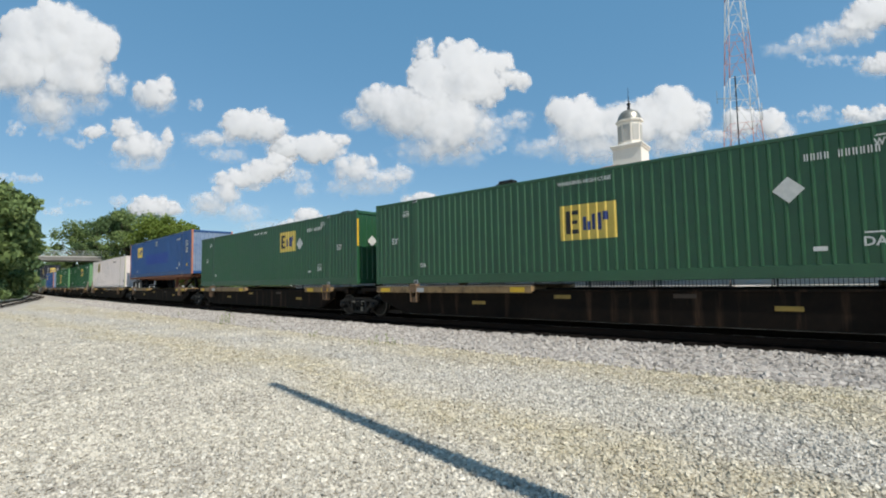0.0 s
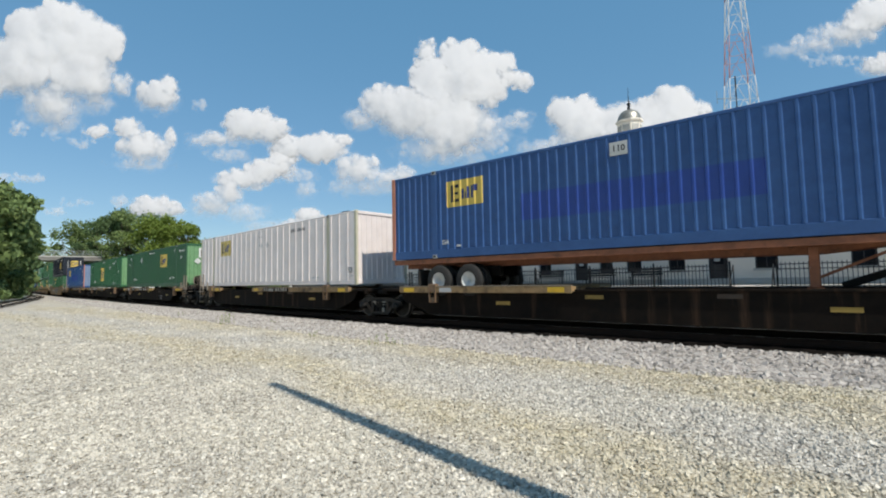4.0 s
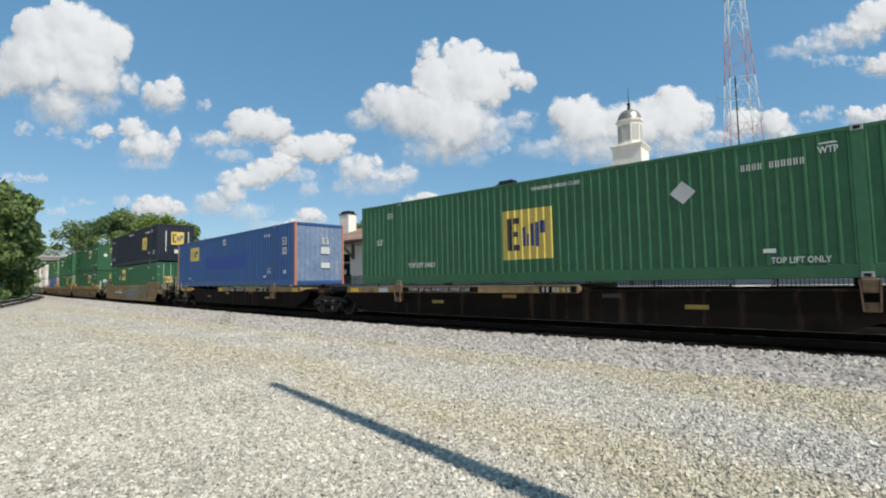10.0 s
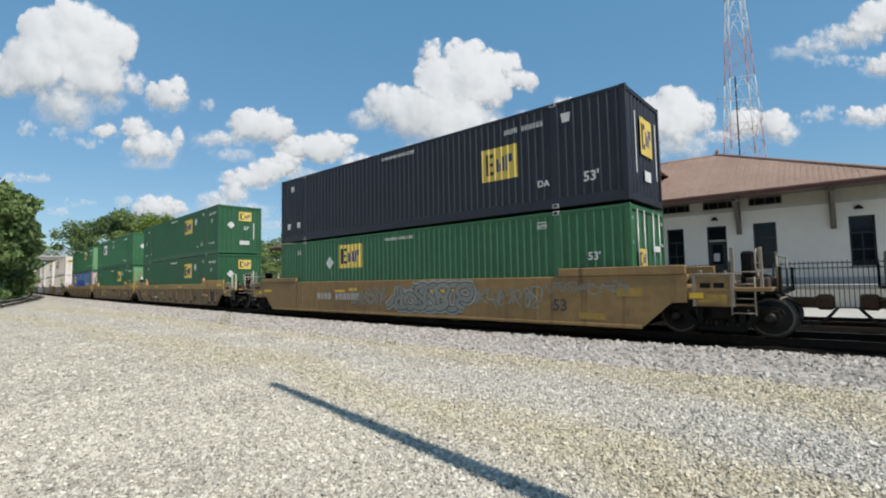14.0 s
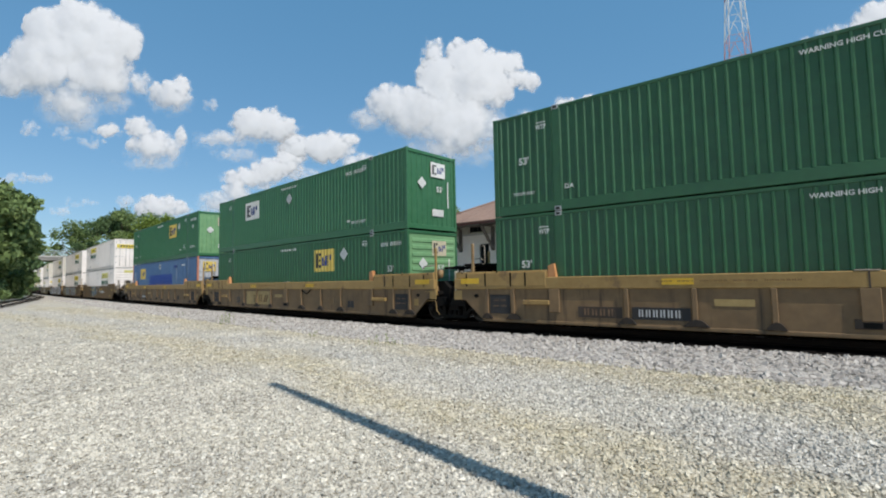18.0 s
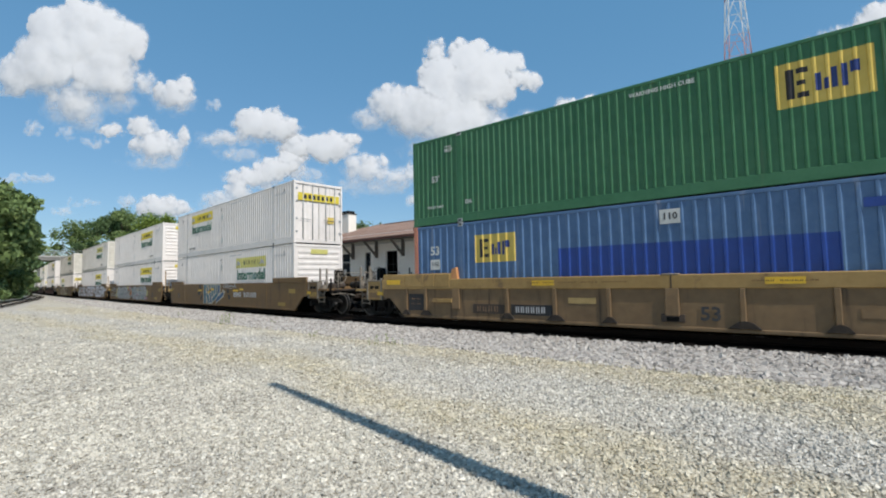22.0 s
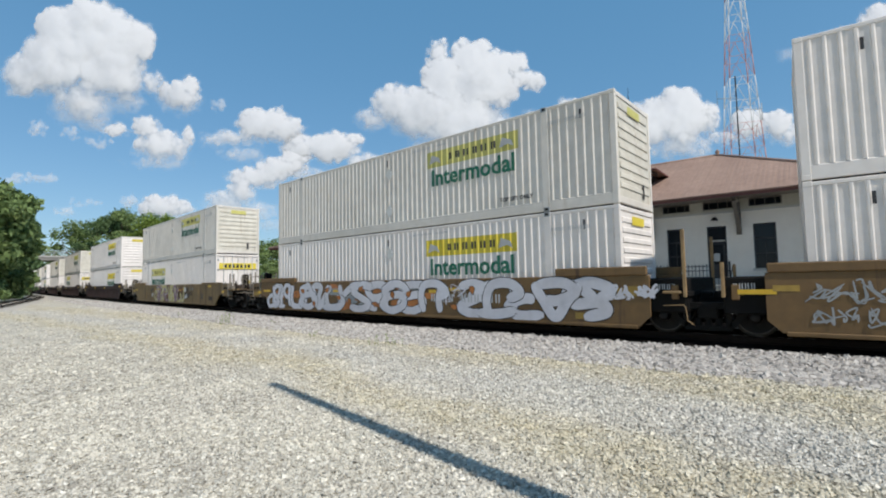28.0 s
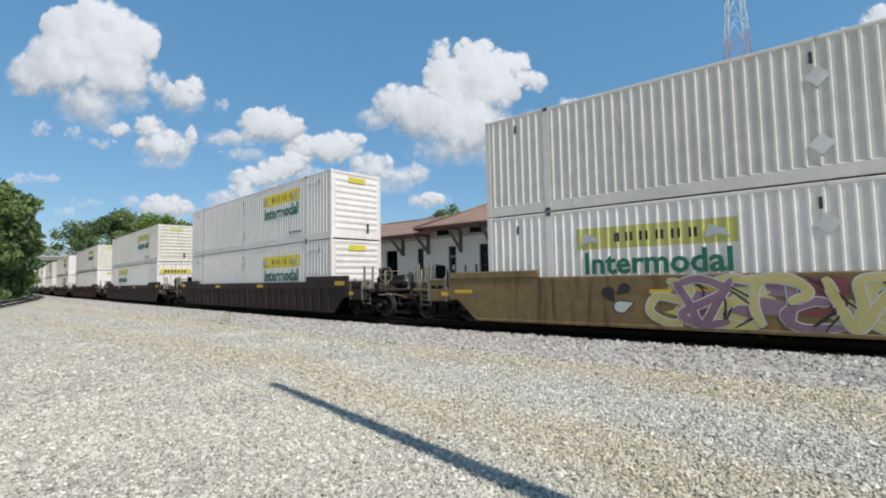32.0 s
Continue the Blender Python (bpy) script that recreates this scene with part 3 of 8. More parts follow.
def depot_window(parent, xa, xb, za, zb, y, door=False, transom=True):
    """A sash window or a door with a transom light, set back in the wall."""
    fr = part("door_frame" if door else "window", Solid().box(xa, xa + 0.07, y, y + 0.1, za, zb).box(xb - 0.07, xb, y, y + 0.1, za, zb).box(xa, xb, y, y + 0.1, zb - 0.07, zb).box(xa, xb, y, y + 0.1, za, za + 0.07), frame_dark, parent, "dark painted frame")
    zt = zb - 0.72 if transom else zb
    part("pane", Solid().box(xa + 0.07, xb - 0.07, y + 0.05, y + 0.06, zt if transom else za, zb - 0.07), glass, fr)
    if transom:
        part("mullion", Solid().box(xa + 0.07, xb - 0.07, y + 0.005, y + 0.095, zt - 0.04, zt + 0.04), trim_grey if door else frame_dark, fr)
    if door:
        leaf = part("door_leaf", Solid().box(xa + 0.08, xb - 0.08, y + 0.02, y + 0.07, za, zt - 0.05, 0.01), frame_dark, parent, "dark panelled door")
        part("pane", Solid().box(xa + 0.2, xb - 0.2, y + 0.012, y + 0.02, za + 1.0, zt - 0.2), glass, leaf)
        part("notice", Solid().box(xa + 0.24, xa + 0.5, y + 0.006, y + 0.011, za + 1.15, za + 1.55), mark_white, leaf)
    else:
        part("pane", Solid().box(xa + 0.07, xb - 0.07, y + 0.05, y + 0.06, za + 0.07, zt - 0.04), glass, fr)
        zm = (za + zt) / 2
        part("mullion", Solid().box(xa + 0.07, xb - 0.07, y + 0.01, y + 0.05, zm - 0.03, zm + 0.03).box((xa + xb) / 2 - 0.02, (xa + xb) / 2 + 0.02, y + 0.015, y + 0.045, za + 0.07, zt - 0.04), frame_dark, fr)
        part("sill", Solid().box(xa - 0.08, xb + 0.08, y - 0.22, y + 0.02, za - 0.1, za, 0.01), trim_grey, fr)


cream_board = surface("cream painted boarding", (0.46, 0.43, 0.34), (0.58, 0.55, 0.45), 0.75, grain=4, patch=0.6, stain=(0.33, 0.3, 0.22), stain_amount=0.35, streak=1, bump=0.15)
# brown with the shade under the dormer eaves put into it
dormer_wood = surface("shade-darkened brown timber", (0.025, 0.018, 0.014), (0.05, 0.036, 0.028), 0.85, grain=8)


def build_depot():
    d = thing("depot", Matrix(), "long white depot with brown tiled hip roof and bracketed eaves", "building")
    doors = [(-4.1, -3.25), (-11.1, -10.3), (-20.6, -19.9), (-32.6, -31.4)]
    wins = [(-2.15, -1.25), (-5.95, -5.15), (-8.1, -7.3), (-9.6, -8.85), (-13.4, -12.6), (-15.45, -14.6), (-17.9, -17.1), (-23.6, -22.95), (-27.0, -25.7), (-29.5, -28.8), (-37.4, -36.5), (1.3, 2.15)]
    vents = [(a - 0.12, a + 1.2, 4.93, 5.34) for a in (-2.16, -4.1, -6.0, -9.0, -12.9, -15.6, -18.6, -21.6)]
    holes = [(a, b, DECK_Z, 4.1) for a, b in doors] + [(a, b, 1.95, 4.1) for a, b in wins] + vents
    part("wall", wall_with_holes(WALL_L, WALL_R + 0.6, 0, 5.6, WALL_Y, WALL_Y + 0.4, holes), wall_white, d, "white painted brick wall")
    part("wall", Solid().box(WALL_L, WALL_R + 0.6, WALL_Y + 11.8, WALL_Y + 12.2, 0, 5.6), wall_white, d)
    part("wall", Solid().box(WALL_L, WALL_L + 0.4, WALL_Y + 0.4, WALL_Y + 11.8, 0, 5.6), wall_white, d)
    part("wall", Solid().box(WALL_R + 0.2, WALL_R + 0.6, WALL_Y + 0.4, WALL_Y + 11.8, 0, 5.6), wall_white, d)
    part("wall_band", Solid().box(WALL_L, WALL_R + 0.62, WALL_Y - 0.04, WALL_Y, 4.72, 4.82, 0.01), trim_grey, d)
    part("upper_boarding", wall_with_holes(WALL_L, WALL_R + 0.62, 4.82, 5.5, WALL_Y - 0.03, WALL_Y - 0.004, vents), cream_board, d, "cream boarding under the eaves")
    part("plinth", Solid().box(WALL_L, WALL_R + 0.62, WALL_Y - 0.05, WALL_Y, 1.2, 1.5, 0.01), trim_grey, d)
    part("inner_floor", Solid().box(WALL_L + 0.4, WALL_R + 0.2, WALL_Y + 0.4, WALL_Y + 11.8, 1.0, 1.15), concrete, d)
    for a, b in doors:
        depot_window(d, a, b, DECK_Z, 4.1, WALL_Y + 0.15, True)
    for a, b in wins:
        depot_window(d, a, b, 1.95, 4.1, WALL_Y + 0.15, False, b - a < 0.9)
    for a, b, za, zb in vents:
        v = part("vent_window", Solid().box(a, a + 0.06, WALL_Y + 0.1, WALL_Y + 0.2, za, zb).box(b - 0.06, b, WALL_Y + 0.1, WALL_Y + 0.2, za, zb).box(a, b, WALL_Y + 0.1, WALL_Y + 0.2, zb - 0.06, zb).box(a, b, WALL_Y + 0.1, WALL_Y + 0.2, za, za + 0.06), bracket_wood, d)
        part("pane", Solid().box(a + 0.06, b - 0.06, WALL_Y + 0.15, WALL_Y + 0.16, za + 0.06, zb - 0.06), glass, v)
        for k in range(3):
            x = a + 0.06 + (b - a - 0.12) * (k + 0.5) / 3
            part("mullion", Solid().box(x - 0.015, x + 0.015, WALL_Y + 0.12, WALL_Y + 0.15, za + 0.06, zb - 0.06), bracket_wood, v)
    xs = [0.8, -2.7, -6.65, -10.2, -13.8, -16.7, -19.4, -22.4, -25.0] + [-28.0 - 2.9 * i for i in range(4)]
    for x in xs:
        top = 5.2 if x > SPLIT else 4.95
        b = part("bracket", Solid().box(x - 0.1, x + 0.1, WALL_Y - 0.2, WALL_Y, 3.6, top, 0.01), bracket_wood, d, "timber eaves bracket")
        part("strut", Solid().bar((x, WALL_Y - 0.12, 3.75), (x, WALL_Y - 1.45, top - 0.06), 0.15, 0.15), bracket_wood, b)
        part("outlooker", Solid().box(x - 0.08, x + 0.08, WALL_Y - 1.6, WALL_Y - 0.2, top - 0.02, top + 0.14, 0.01), bracket_wood, b)
    for x in (-3.7, -7.6, -12.0, 1.65):
        part("wall_lamp", Solid().lathe([(0.02, 0.12), (0.06, 0.1), (0.16, -0.02), (0.17, -0.05)], "z", (x, WALL_Y - 0.16, 4.42), 12).rod((x, WALL_Y, 4.55), (x, WALL_Y - 0.16, 4.5), 0.015, 6), iron, d, "small dark wall lamp")
    part("loudspeaker", Solid().lathe([(0.05, 0.15), (0.08, 0.05), (0.16, -0.15)], "y", (-6.75, WALL_Y - 0.42, 3.95), 12), iron, d)
    # roofs
    for x0, x1, z0, z1, left, right in ((SPLIT, 3.3, 5.4, 8.98, 8.0, 7.5), (WALL_L - 1.8, SPLIT, 5.04, 7.3, 7.8, -4.0)):
        main = x1 > 0
        r = part("roof", hip_faces(x0, x1, 24.7, 40.3, z0, z1, left, right), roof_tile, d, "reddish-brown tiled hip roof")
        part("fascia", Solid().box(x0, x1, 24.66, 24.7, z0 - 0.16, z0 + 0.02).box(x1, x1 + 0.04, 24.7, 40.3, z0 - 0.16, z0 + 0.02).box(x0 - 0.04, x0, 24.7, 40.3, z0 - 0.16, z0 + 0.02), eave_wood, r, "dark red eaves board")
        part("gutter", Solid().box(x0, x1, 24.6, 24.66, z0 - 0.02, z0 + 0.05, 0.015), roof_tile, r, "pale brown gutter edge")
        part("soffit", Solid().box(x0, x1, 24.7, 40.3, z0 - 0.06, z0 - 0.01), bracket_wood, r)
        tile_columns(r, x0, x1, 24.7, z0, 32.5, z1, left, 0.21 if main else 0.3, main, right)
        caps = Solid().rod((x0 + left, 32.5, z1), (x1 - right, 32.5, z1), 0.1, 8)
        for xe, xi in ((x0, x0 + left), (x1, x1 - right)):
            if right > 0 or xe == x0:
                caps.rod((xe, 24.7, z0 + 0.03), (xi, 32.5, z1), 0.1, 8)
        part("ridge_cap", caps, roof_tile, r)
    for x in (SPLIT + 8.0, 3.3 - 7.5):
        part("finial", Solid().lathe([(0.16, 8.98), (0.1, 9.12), (0.14, 9.2), (0.001, 9.38)], "z", (x, 32.5, 0), 10), roof_tile, d)
    # dormer
    dm = part("dormer", Solid().box(-12.5, -6.9, 27.6, 31.5, 6.3, 7.5), dormer_wood, d, "timber dormer with three windows, darkened for shade under its eaves")
    for x, w in ((-11.55, 0.7), (-10.35, 1.0), (-8.85, 0.8)):
        fr = part("window", Solid().box(x - 0.06, x + w + 0.06, 27.5, 27.6, 6.84, 6.94).box(x - 0.06, x + w + 0.06, 27.5, 27.6, 7.3, 7.36).box(x - 0.06, x, 27.5, 27.6, 6.94, 7.3).box(x + w, x + w + 0.06, 27.5, 27.6, 6.94, 7.3), trim_grey, dm)
        part("pane", Solid().box(x, x + w, 27.55, 27.59, 6.94, 7.3), glass, fr)
    part("dormer_roof", hip_faces(-13.1, -6.3, 26.3, 33.1, 7.42, 8.78, 3.0), roof_tile, dm, "small tiled hip roof")
    part("dormer_fascia", Solid().box(-13.1, -6.3, 26.26, 26.3, 7.36, 7.45).box(-6.3, -6.26, 26.3, 31.0, 7.36, 7.45), eave_wood, dm)
    for k in range(9):
        x = -12.8 + 0.78 * k
        part("rafter", Solid().box(x - 0.05, x + 0.05, 26.4, 27.6, 7.28, 7.4), dormer_wood, dm)
    for x in (-12.3, -10.7, -9.1, -7.1):
        part("knee_brace", Solid().bar((x, 27.58, 6.75), (x, 26.6, 7.3), 0.09, 0.09), dormer_wood, dm)
    for x0, z0, z1 in ((-18.2, 6.6, 8.75), (-36.5, 6.2, 8.4)):
        c = part("chimney", Solid().box(x0, x0 + 1.35, 29.5, 30.5, z0, z1, 0.02), wall_white, d, "white painted brick chimney")
        part("chimney_cap", Solid().box(x0 + 0.1, x0 + 1.25, 29.6, 30.4, z1, z1 + 0.22, 0.02).box(x0 - 0.05, x0 + 1.4, 29.45, 30.55, z1 - 0.12, z1 - 0.02), steel_dark, c)
    return d


build_depot()

# platform, steps, railing
deck = thing("loading_platform", Matrix(), "raised pale concrete platform along the depot", "platform", kind="structure")
part("deck", Solid().box(WALL_L, 3.4, 24.2, WALL_Y, 1.02, DECK_Z - 0.004, 0.02), concrete, deck)
part("platform_wall", Solid().box(WALL_L, 3.4, 24.3, 24.5, 0, 1.02), wall_white, deck)
paved = thing("forecourt", Matrix(), "low sunlit concrete platform with a stained grey edge", "pavement", kind="structure")
part("slab", Solid().box(-70, 30, PAVE_Y + 0.12, 24.3, 0.1, 0.27), concrete, paved)
part("edge_wall", Solid().box(-70, 30, PAVE_Y, PAVE_Y + 0.12, 0.0, 0.262, 0.02), old_concrete, paved, "stained grey platform edge")
steps = thing("platform_steps", Matrix(), "white concrete steps with iron handrails", "stairs")
for i in range(6):
    part("step", Solid().box(-2.75, -1.35, 24.2 - 0.3 * (6 - i), 24.2 - 0.3 * (5 - i), 0.27, 0.2 * (i + 1) - 0.02 if i > 0 else 0.3, 0.01), wall_white, steps)
for x in (-2.78, -1.32):
    part("handrail", Solid().rod((x, 22.45, 0.27), (x, 22.45, 1.05), 0.025, 6).rod((x, 22.45, 1.05), (x, 24.15, 2.1), 0.025, 6).rod((x, 24.15, 1.2), (x, 24.15, 2.1), 0.025, 6), iron, steps)


def railing(x0, x1, apart):
    """A picket fence that stands on the paving before the raised platform."""
    f = thing("iron_railing", Matrix(), "black iron picket railing before the depot platform", "railing", "platform railings")
    for z in (0.3, 1.86, 2.06):
        part("rail_bar", Solid().box(x0, x1, FENCE_Y - 0.015, FENCE_Y + 0.015, z, z + 0.035), iron, f)
    n = max(1, int((x1 - x0) / 2.9))
    for i in range(n + 1):
        x = x0 + (x1 - x0) * i / n
        part("post", Solid().box(x - 0.035, x + 0.035, FENCE_Y - 0.035, FENCE_Y + 0.035, 0.27, 2.2).lathe([(0.045, 2.2), (0.05, 2.24), (0.001, 2.31)], "z", (x, FENCE_Y, 0), 8), iron, f)
    joined = Solid()
    k = int((x1 - x0) / 0.15)
    pick = shared_mesh("picket", lambda: Solid().box(-0.012, 0.012, -0.012, 0.012, 0.31, 2.12).add([(-0.02, -0.012, 2.12), (0.02, -0.012, 2.12), (0.02, 0.012, 2.12), (-0.02, 0.012, 2.12), (0, 0, 2.2)], [(0, 1, 4), (1, 2, 4), (2, 3, 4), (3, 0, 4)]), iron)
    for i in range(1, k):
        x = x0 + (x1 - x0) * i / k
        if apart:
            part("picket", pick, iron, f, at=Matrix.Translation((x, FENCE_Y, 0)))
        else:
            joined.box(x - 0.013, x + 0.013, FENCE_Y - 0.015, FENCE_Y + 0.015, 0.31, 2.15)
    if not apart:
        ob = part("picket", joined, iron, f)
        ob["kind"] = "stuff"


ONCE = {}


def shared_mesh(key, make, material):
    if key not in ONCE:
        ONCE[key] = make().mesh(key, material)
    return ONCE[key]


railing(-1.2, 3.3, True)
railing(-22.0, -2.9, True)
railing(-38.0, -22.2, False)


def bench(x, w=1.6):
    b = thing("bench", Matrix.Translation((x, 25.6, DECK_Z - 0.004)), "dark slatted bench on the depot platform", "bench", "platform benches")
    for i in range(4):
        part("seat_slat", Solid().box(-w / 2, w / 2, -0.2 + 0.11 * i, -0.11 + 0.11 * i, 0.43, 0.46), frame_dark, b)
    for i in range(3):
        part("back_slat", Solid().box(-w / 2, w / 2, 0.24, 0.27, 0.52 + 0.13 * i, 0.62 + 0.13 * i), frame_dark, b)
    for sx in (-1, 1):
        for y in (-0.18, 0.22):
            part("leg", Solid().box(sx * (w / 2 - 0.12) - 0.025, sx * (w / 2 - 0.12) + 0.025, y, y + 0.05, 0, 0.43 if y < 0 else 0.92), iron, b)


for x in (-6.9, -9.3, -12.3, -16.3):
    bench(x)

# second roof by the depot; unseen front eaves added to shade its wall
annex = thing("annex", Matrix(), "white annex with brown tiled roof beside the depot", "building")
part("wall", Solid().box(3.5, 22, 27.2, 42, 0, 5.6), wall_white, annex)
part("roof", hip_faces(3.36, 23, 25.2, 43, 5.55, 9.5, 6.5), roof_tile, annex)
part("fascia", Solid().box(3.36, 23, 25.16, 25.2, 5.38, 5.58), eave_wood, annex)

# ---- cupola on the hall behind the depot ----
metal_dome = surface("weathered metal dome", (0.3, 0.29, 0.25), (0.47, 0.455, 0.4), 0.45, metal=0.7, grain=4)
hall = thing("town_hall", Matrix.Translation((-17.6, 61.5, 0)), "white hall with an octagonal domed cupola", "building")
part("wall", Solid().box(-9, 9, -4, 10, 0, 9.5), wall_white, hall)
part("roof", hip_faces(-9.6, 9.6, -4.6, 10.6, 9.5, 12.0, 7.0), roof_tile, hall)
cup = part("cupola_base", Solid().box(-1.75, 1.75, -1.75, 1.75, 9.5, 18.1, 0.03), wall_white, hall, "white square cupola base")
part("cornice", Solid().box(-2.0, 2.0, -2.0, 2.0, 18.1, 18.35, 0.04).box(-1.88, 1.88, -1.88, 1.88, 17.85, 18.1, 0.03), wall_white, cup)
drum = part("drum", Solid().lathe([(1.6, 18.35), (1.6, 18.6), (1.48, 18.65), (1.48, 21.4), (1.7, 21.5), (1.72, 21.7), (1.45, 21.75)], "z", n=8, turn=math.pi / 8), wall_white, hall, "white octagonal drum")
for i in range(8):
    a = i * math.pi / 4
    m = Matrix.Rotation(a, 4, "Z")
    part("louvre_panel", Solid().box(1.36, 1.40, -0.36, 0.36, 18.95, 21.0).box(1.37, 1.43, -0.42, -0.36, 18.9, 21.1).box(1.37, 1.43, 0.36, 0.42, 18.9, 21.1), trim_grey, drum, at=m)
part("dome", Solid().lathe([(1.5, 21.7), (1.46, 22.0), (1.3, 22.5), (1.0, 22.9), (0.55, 23.15), (0.2, 23.25)], "z", n=24), metal_dome, hall, "weathered metal dome")
part("spire", Solid().lathe([(0.2, 23.2), (0.16, 23.9), (0.28, 24.0), (0.1, 24.15), (0.05, 24.6), (0.02, 26.2), (0.001, 26.3)], "z", n=8), iron, hall)

# ---- radio mast ----
mast_red = surface("faded red mast paint", (0.42, 0.2, 0.18), (0.52, 0.27, 0.24), 0.6, grain=4)
mast_white = surface("white mast paint", (0.62, 0.62, 0.62), (0.75, 0.75, 0.74), 0.6, grain=4)
mast = thing("radio_mast", Matrix.Translation((-7.75, 88.3, 0)) @ Matrix.Rotation(radians(20), 4, "Z"), "tall red and white steel lattice radio mast", "mast")
TALL, FOOT = 66.0, 4.6


def mast_at(z, k):
    r = FOOT * (1 - z / TALL * 0.93)
    a = math.pi / 4 + k * math.pi / 2
    return Vector((r * math.cos(a), r * math.sin(a), z))


bays = [0, 4.4, 8.8, 13.2, 17.6, 21.6, 25.6, 29.4, 33.2, 36.8, 40.4, 43.8, 47.2, 50.4, 53.6, 56.6, 59.6, 62.4, 65]
for i, (z0, z1) in enumerate(zip(bays, bays[1:])):
    paint = mast_white if (i // 2) % 2 else mast_red
    for k in range(4):
        part("leg", Solid().rod(mast_at(z0, k), mast_at(z1, k), 0.07, 6), mast_white if (i // 2) % 2 else mast_red, mast)
    for k in range(4):
        a0, b0, a1, b1 = mast_at(z0, k), mast_at(z0, (k + 1) % 4), mast_at(z1, k), mast_at(z1, (k + 1) % 4)
        for p, q in ((a1, b1), (a0, (a1 + b1) / 2), (b0, (a1 + b1) / 2)):
            part("brace", Solid().rod(p, q, 0.032, 5), paint, mast)
part("cable_ladder", Solid().box(-0.66, -0.5, -0.16, 0.0, 0, 34), iron, mast)
part("antenna", Solid().rod((-3.6, -1.2, 30.2), (-0.5, -0.5, 30.2), 0.05, 6).rod((-3.6, -1.2, 29.4), (-3.6, -1.2, 31.6), 0.03, 6), galvanised, mast)
part("antenna", Solid().rod((3.2, 1.0, 28.4), (0.5, 0.5, 28.4), 0.05, 6).rod((3.2, 1.0, 26.5), (3.2, 1.0, 29.4), 0.05, 6), galvanised, mast)

# ---- utility pole, just out of sight; its shadow lies on the gravel ----
pole_wood = surface("weathered pole timber", (0.16, 0.12, 0.085), (0.24, 0.19, 0.14), 0.9, grain=12)
block("utility_pole", Solid().rod((1.2, 2.83, -0.02), (1.2, 2.83, 10.2), 0.15, 14, 0.09), pole_wood, "weathered round timber utility pole standing in the gravel", "pole")

# ---- curved spur on the near side, far up the line ----
SPUR = [(-200, 36.5), (-150, 27.4), (-110, 20.0), (-86.5, 15.2), (-72, 11.8), (-60, 8.6), (-49, 5.6), (-40, 2.4), (-30, -2.4), (-20, -9.0)]


def spur_points(step=1.5):
    pts = [Vector((*p, 0)) for p in SPUR]
    out = []
    for i in range(len(pts) - 1):
        p0, p1, p2, p3 = pts[max(i - 1, 0)], pts[i], pts[i + 1], pts[min(i + 2, len(pts) - 1)]
        n = max(2, int((p2 - p1).length / step))
        for k in range(n):
            t = k / n
            out.append(0.5 * ((2 * p1) + (p2 - p0) * t + (2 * p0 - 5 * p1 + 4 * p2 - p3) * t * t + (3 * p1 - p0 - 3 * p2 + p3) * t ** 3))
    return out


def spur_strip(name, profile, material, closed=False):
    pts = spur_points()
    v = []
    for i, p in enumerate(pts):
        d = (pts[min(i + 1, len(pts) - 1)] - pts[max(i - 1, 0)]).normalized()
        side = Vector((-d.y, d.x, 0))
        v += [p + side * o + Vector((0, 0, z)) for o, z in profile]
    n = len(profile)
    f = [(i * n + j, (i + 1) * n + j, (i + 1) * n + (j + 1) % n, i * n + (j + 1) % n)[::-1] for i in range(len(pts) - 1) for j in range(n if closed else n - 1)]
    return bulk_mesh(name, v, f, material)


spur_bed = surface("dusty cinder bed", (0.36, 0.33, 0.28), (0.52, 0.48, 0.42), 0.95, grain=12, patch=1.0, bump=0.7, bump_scale=15, spread=0)
block("spur_bed", spur_strip("spur_bed", [(-2.0, 0.006), (-1.3, 0.12), (1.3, 0.12), (2.0, 0.006)], spur_bed), None, "pale dusty cinder bed of the curved spur track", "track bed", kind="structure")
for o in (-0.753, 0.753):
    block("rail", spur_strip("rail", [(a + 0.0, z - 0.1) for a, z in rail_profile(o)], rail_steel, True), None, "rusty rail of the curved spur track", "rail", group="rails of the spur")
spur_ties = thing("spur_ties", Matrix(), "dark timber ties under the spur track", "ties", kind="stuff")
sp = spur_points(0.6)
tie_solid = Solid()
for a, b in zip(sp[120::1], sp[121::1]):
    d = (b - a).normalized()
    side = Vector((-d.y, d.x, 0))
    tie_solid.bar(a - side * 1.3 + Vector((0, 0, 0.068)), a + side * 1.3 + Vector((0, 0, 0.068)), 0.22, 0.11)
part("ties", tie_solid, wood_tie, spur_ties)

# ---- road bridge far up the line ----
bridge = thing("road_bridge", Matrix(), "pale concrete road bridge with railings over the line", "bridge")
bc = aim(92, 452, 118)
across = Matrix.Translation((bc.x, bc.y, 0)) @ Matrix.Rotation(radians(78), 4, "Z")
part("girder", Solid().box(-40, 13, -4, 4, 8.3, 9.2, 0.05), old_concrete, bridge, at=across)
part("parapet", Solid().box(-40, 13, -4.1, -3.9, 9.2, 9.5), concrete, bridge, at=across)
for i in range(28):
    part("railing_post", Solid().box(-39.5 + 1.9 * i, -39.4 + 1.9 * i, -4.05, -3.95, 9.5, 10.8), galvanised, bridge, at=across)
for z in (9.9, 10.3, 10.75):
    part("railing_bar", Solid().box(-40, 13, -4.04, -3.96, z - 0.04, z + 0.04), galvanised, bridge, at=across)
for x in (-14, 10):
    part("pier", Solid().box(x - 0.5, x + 0.5, -3.6, 3.6, 0, 8.3, 0.05), concrete, bridge, at=across)

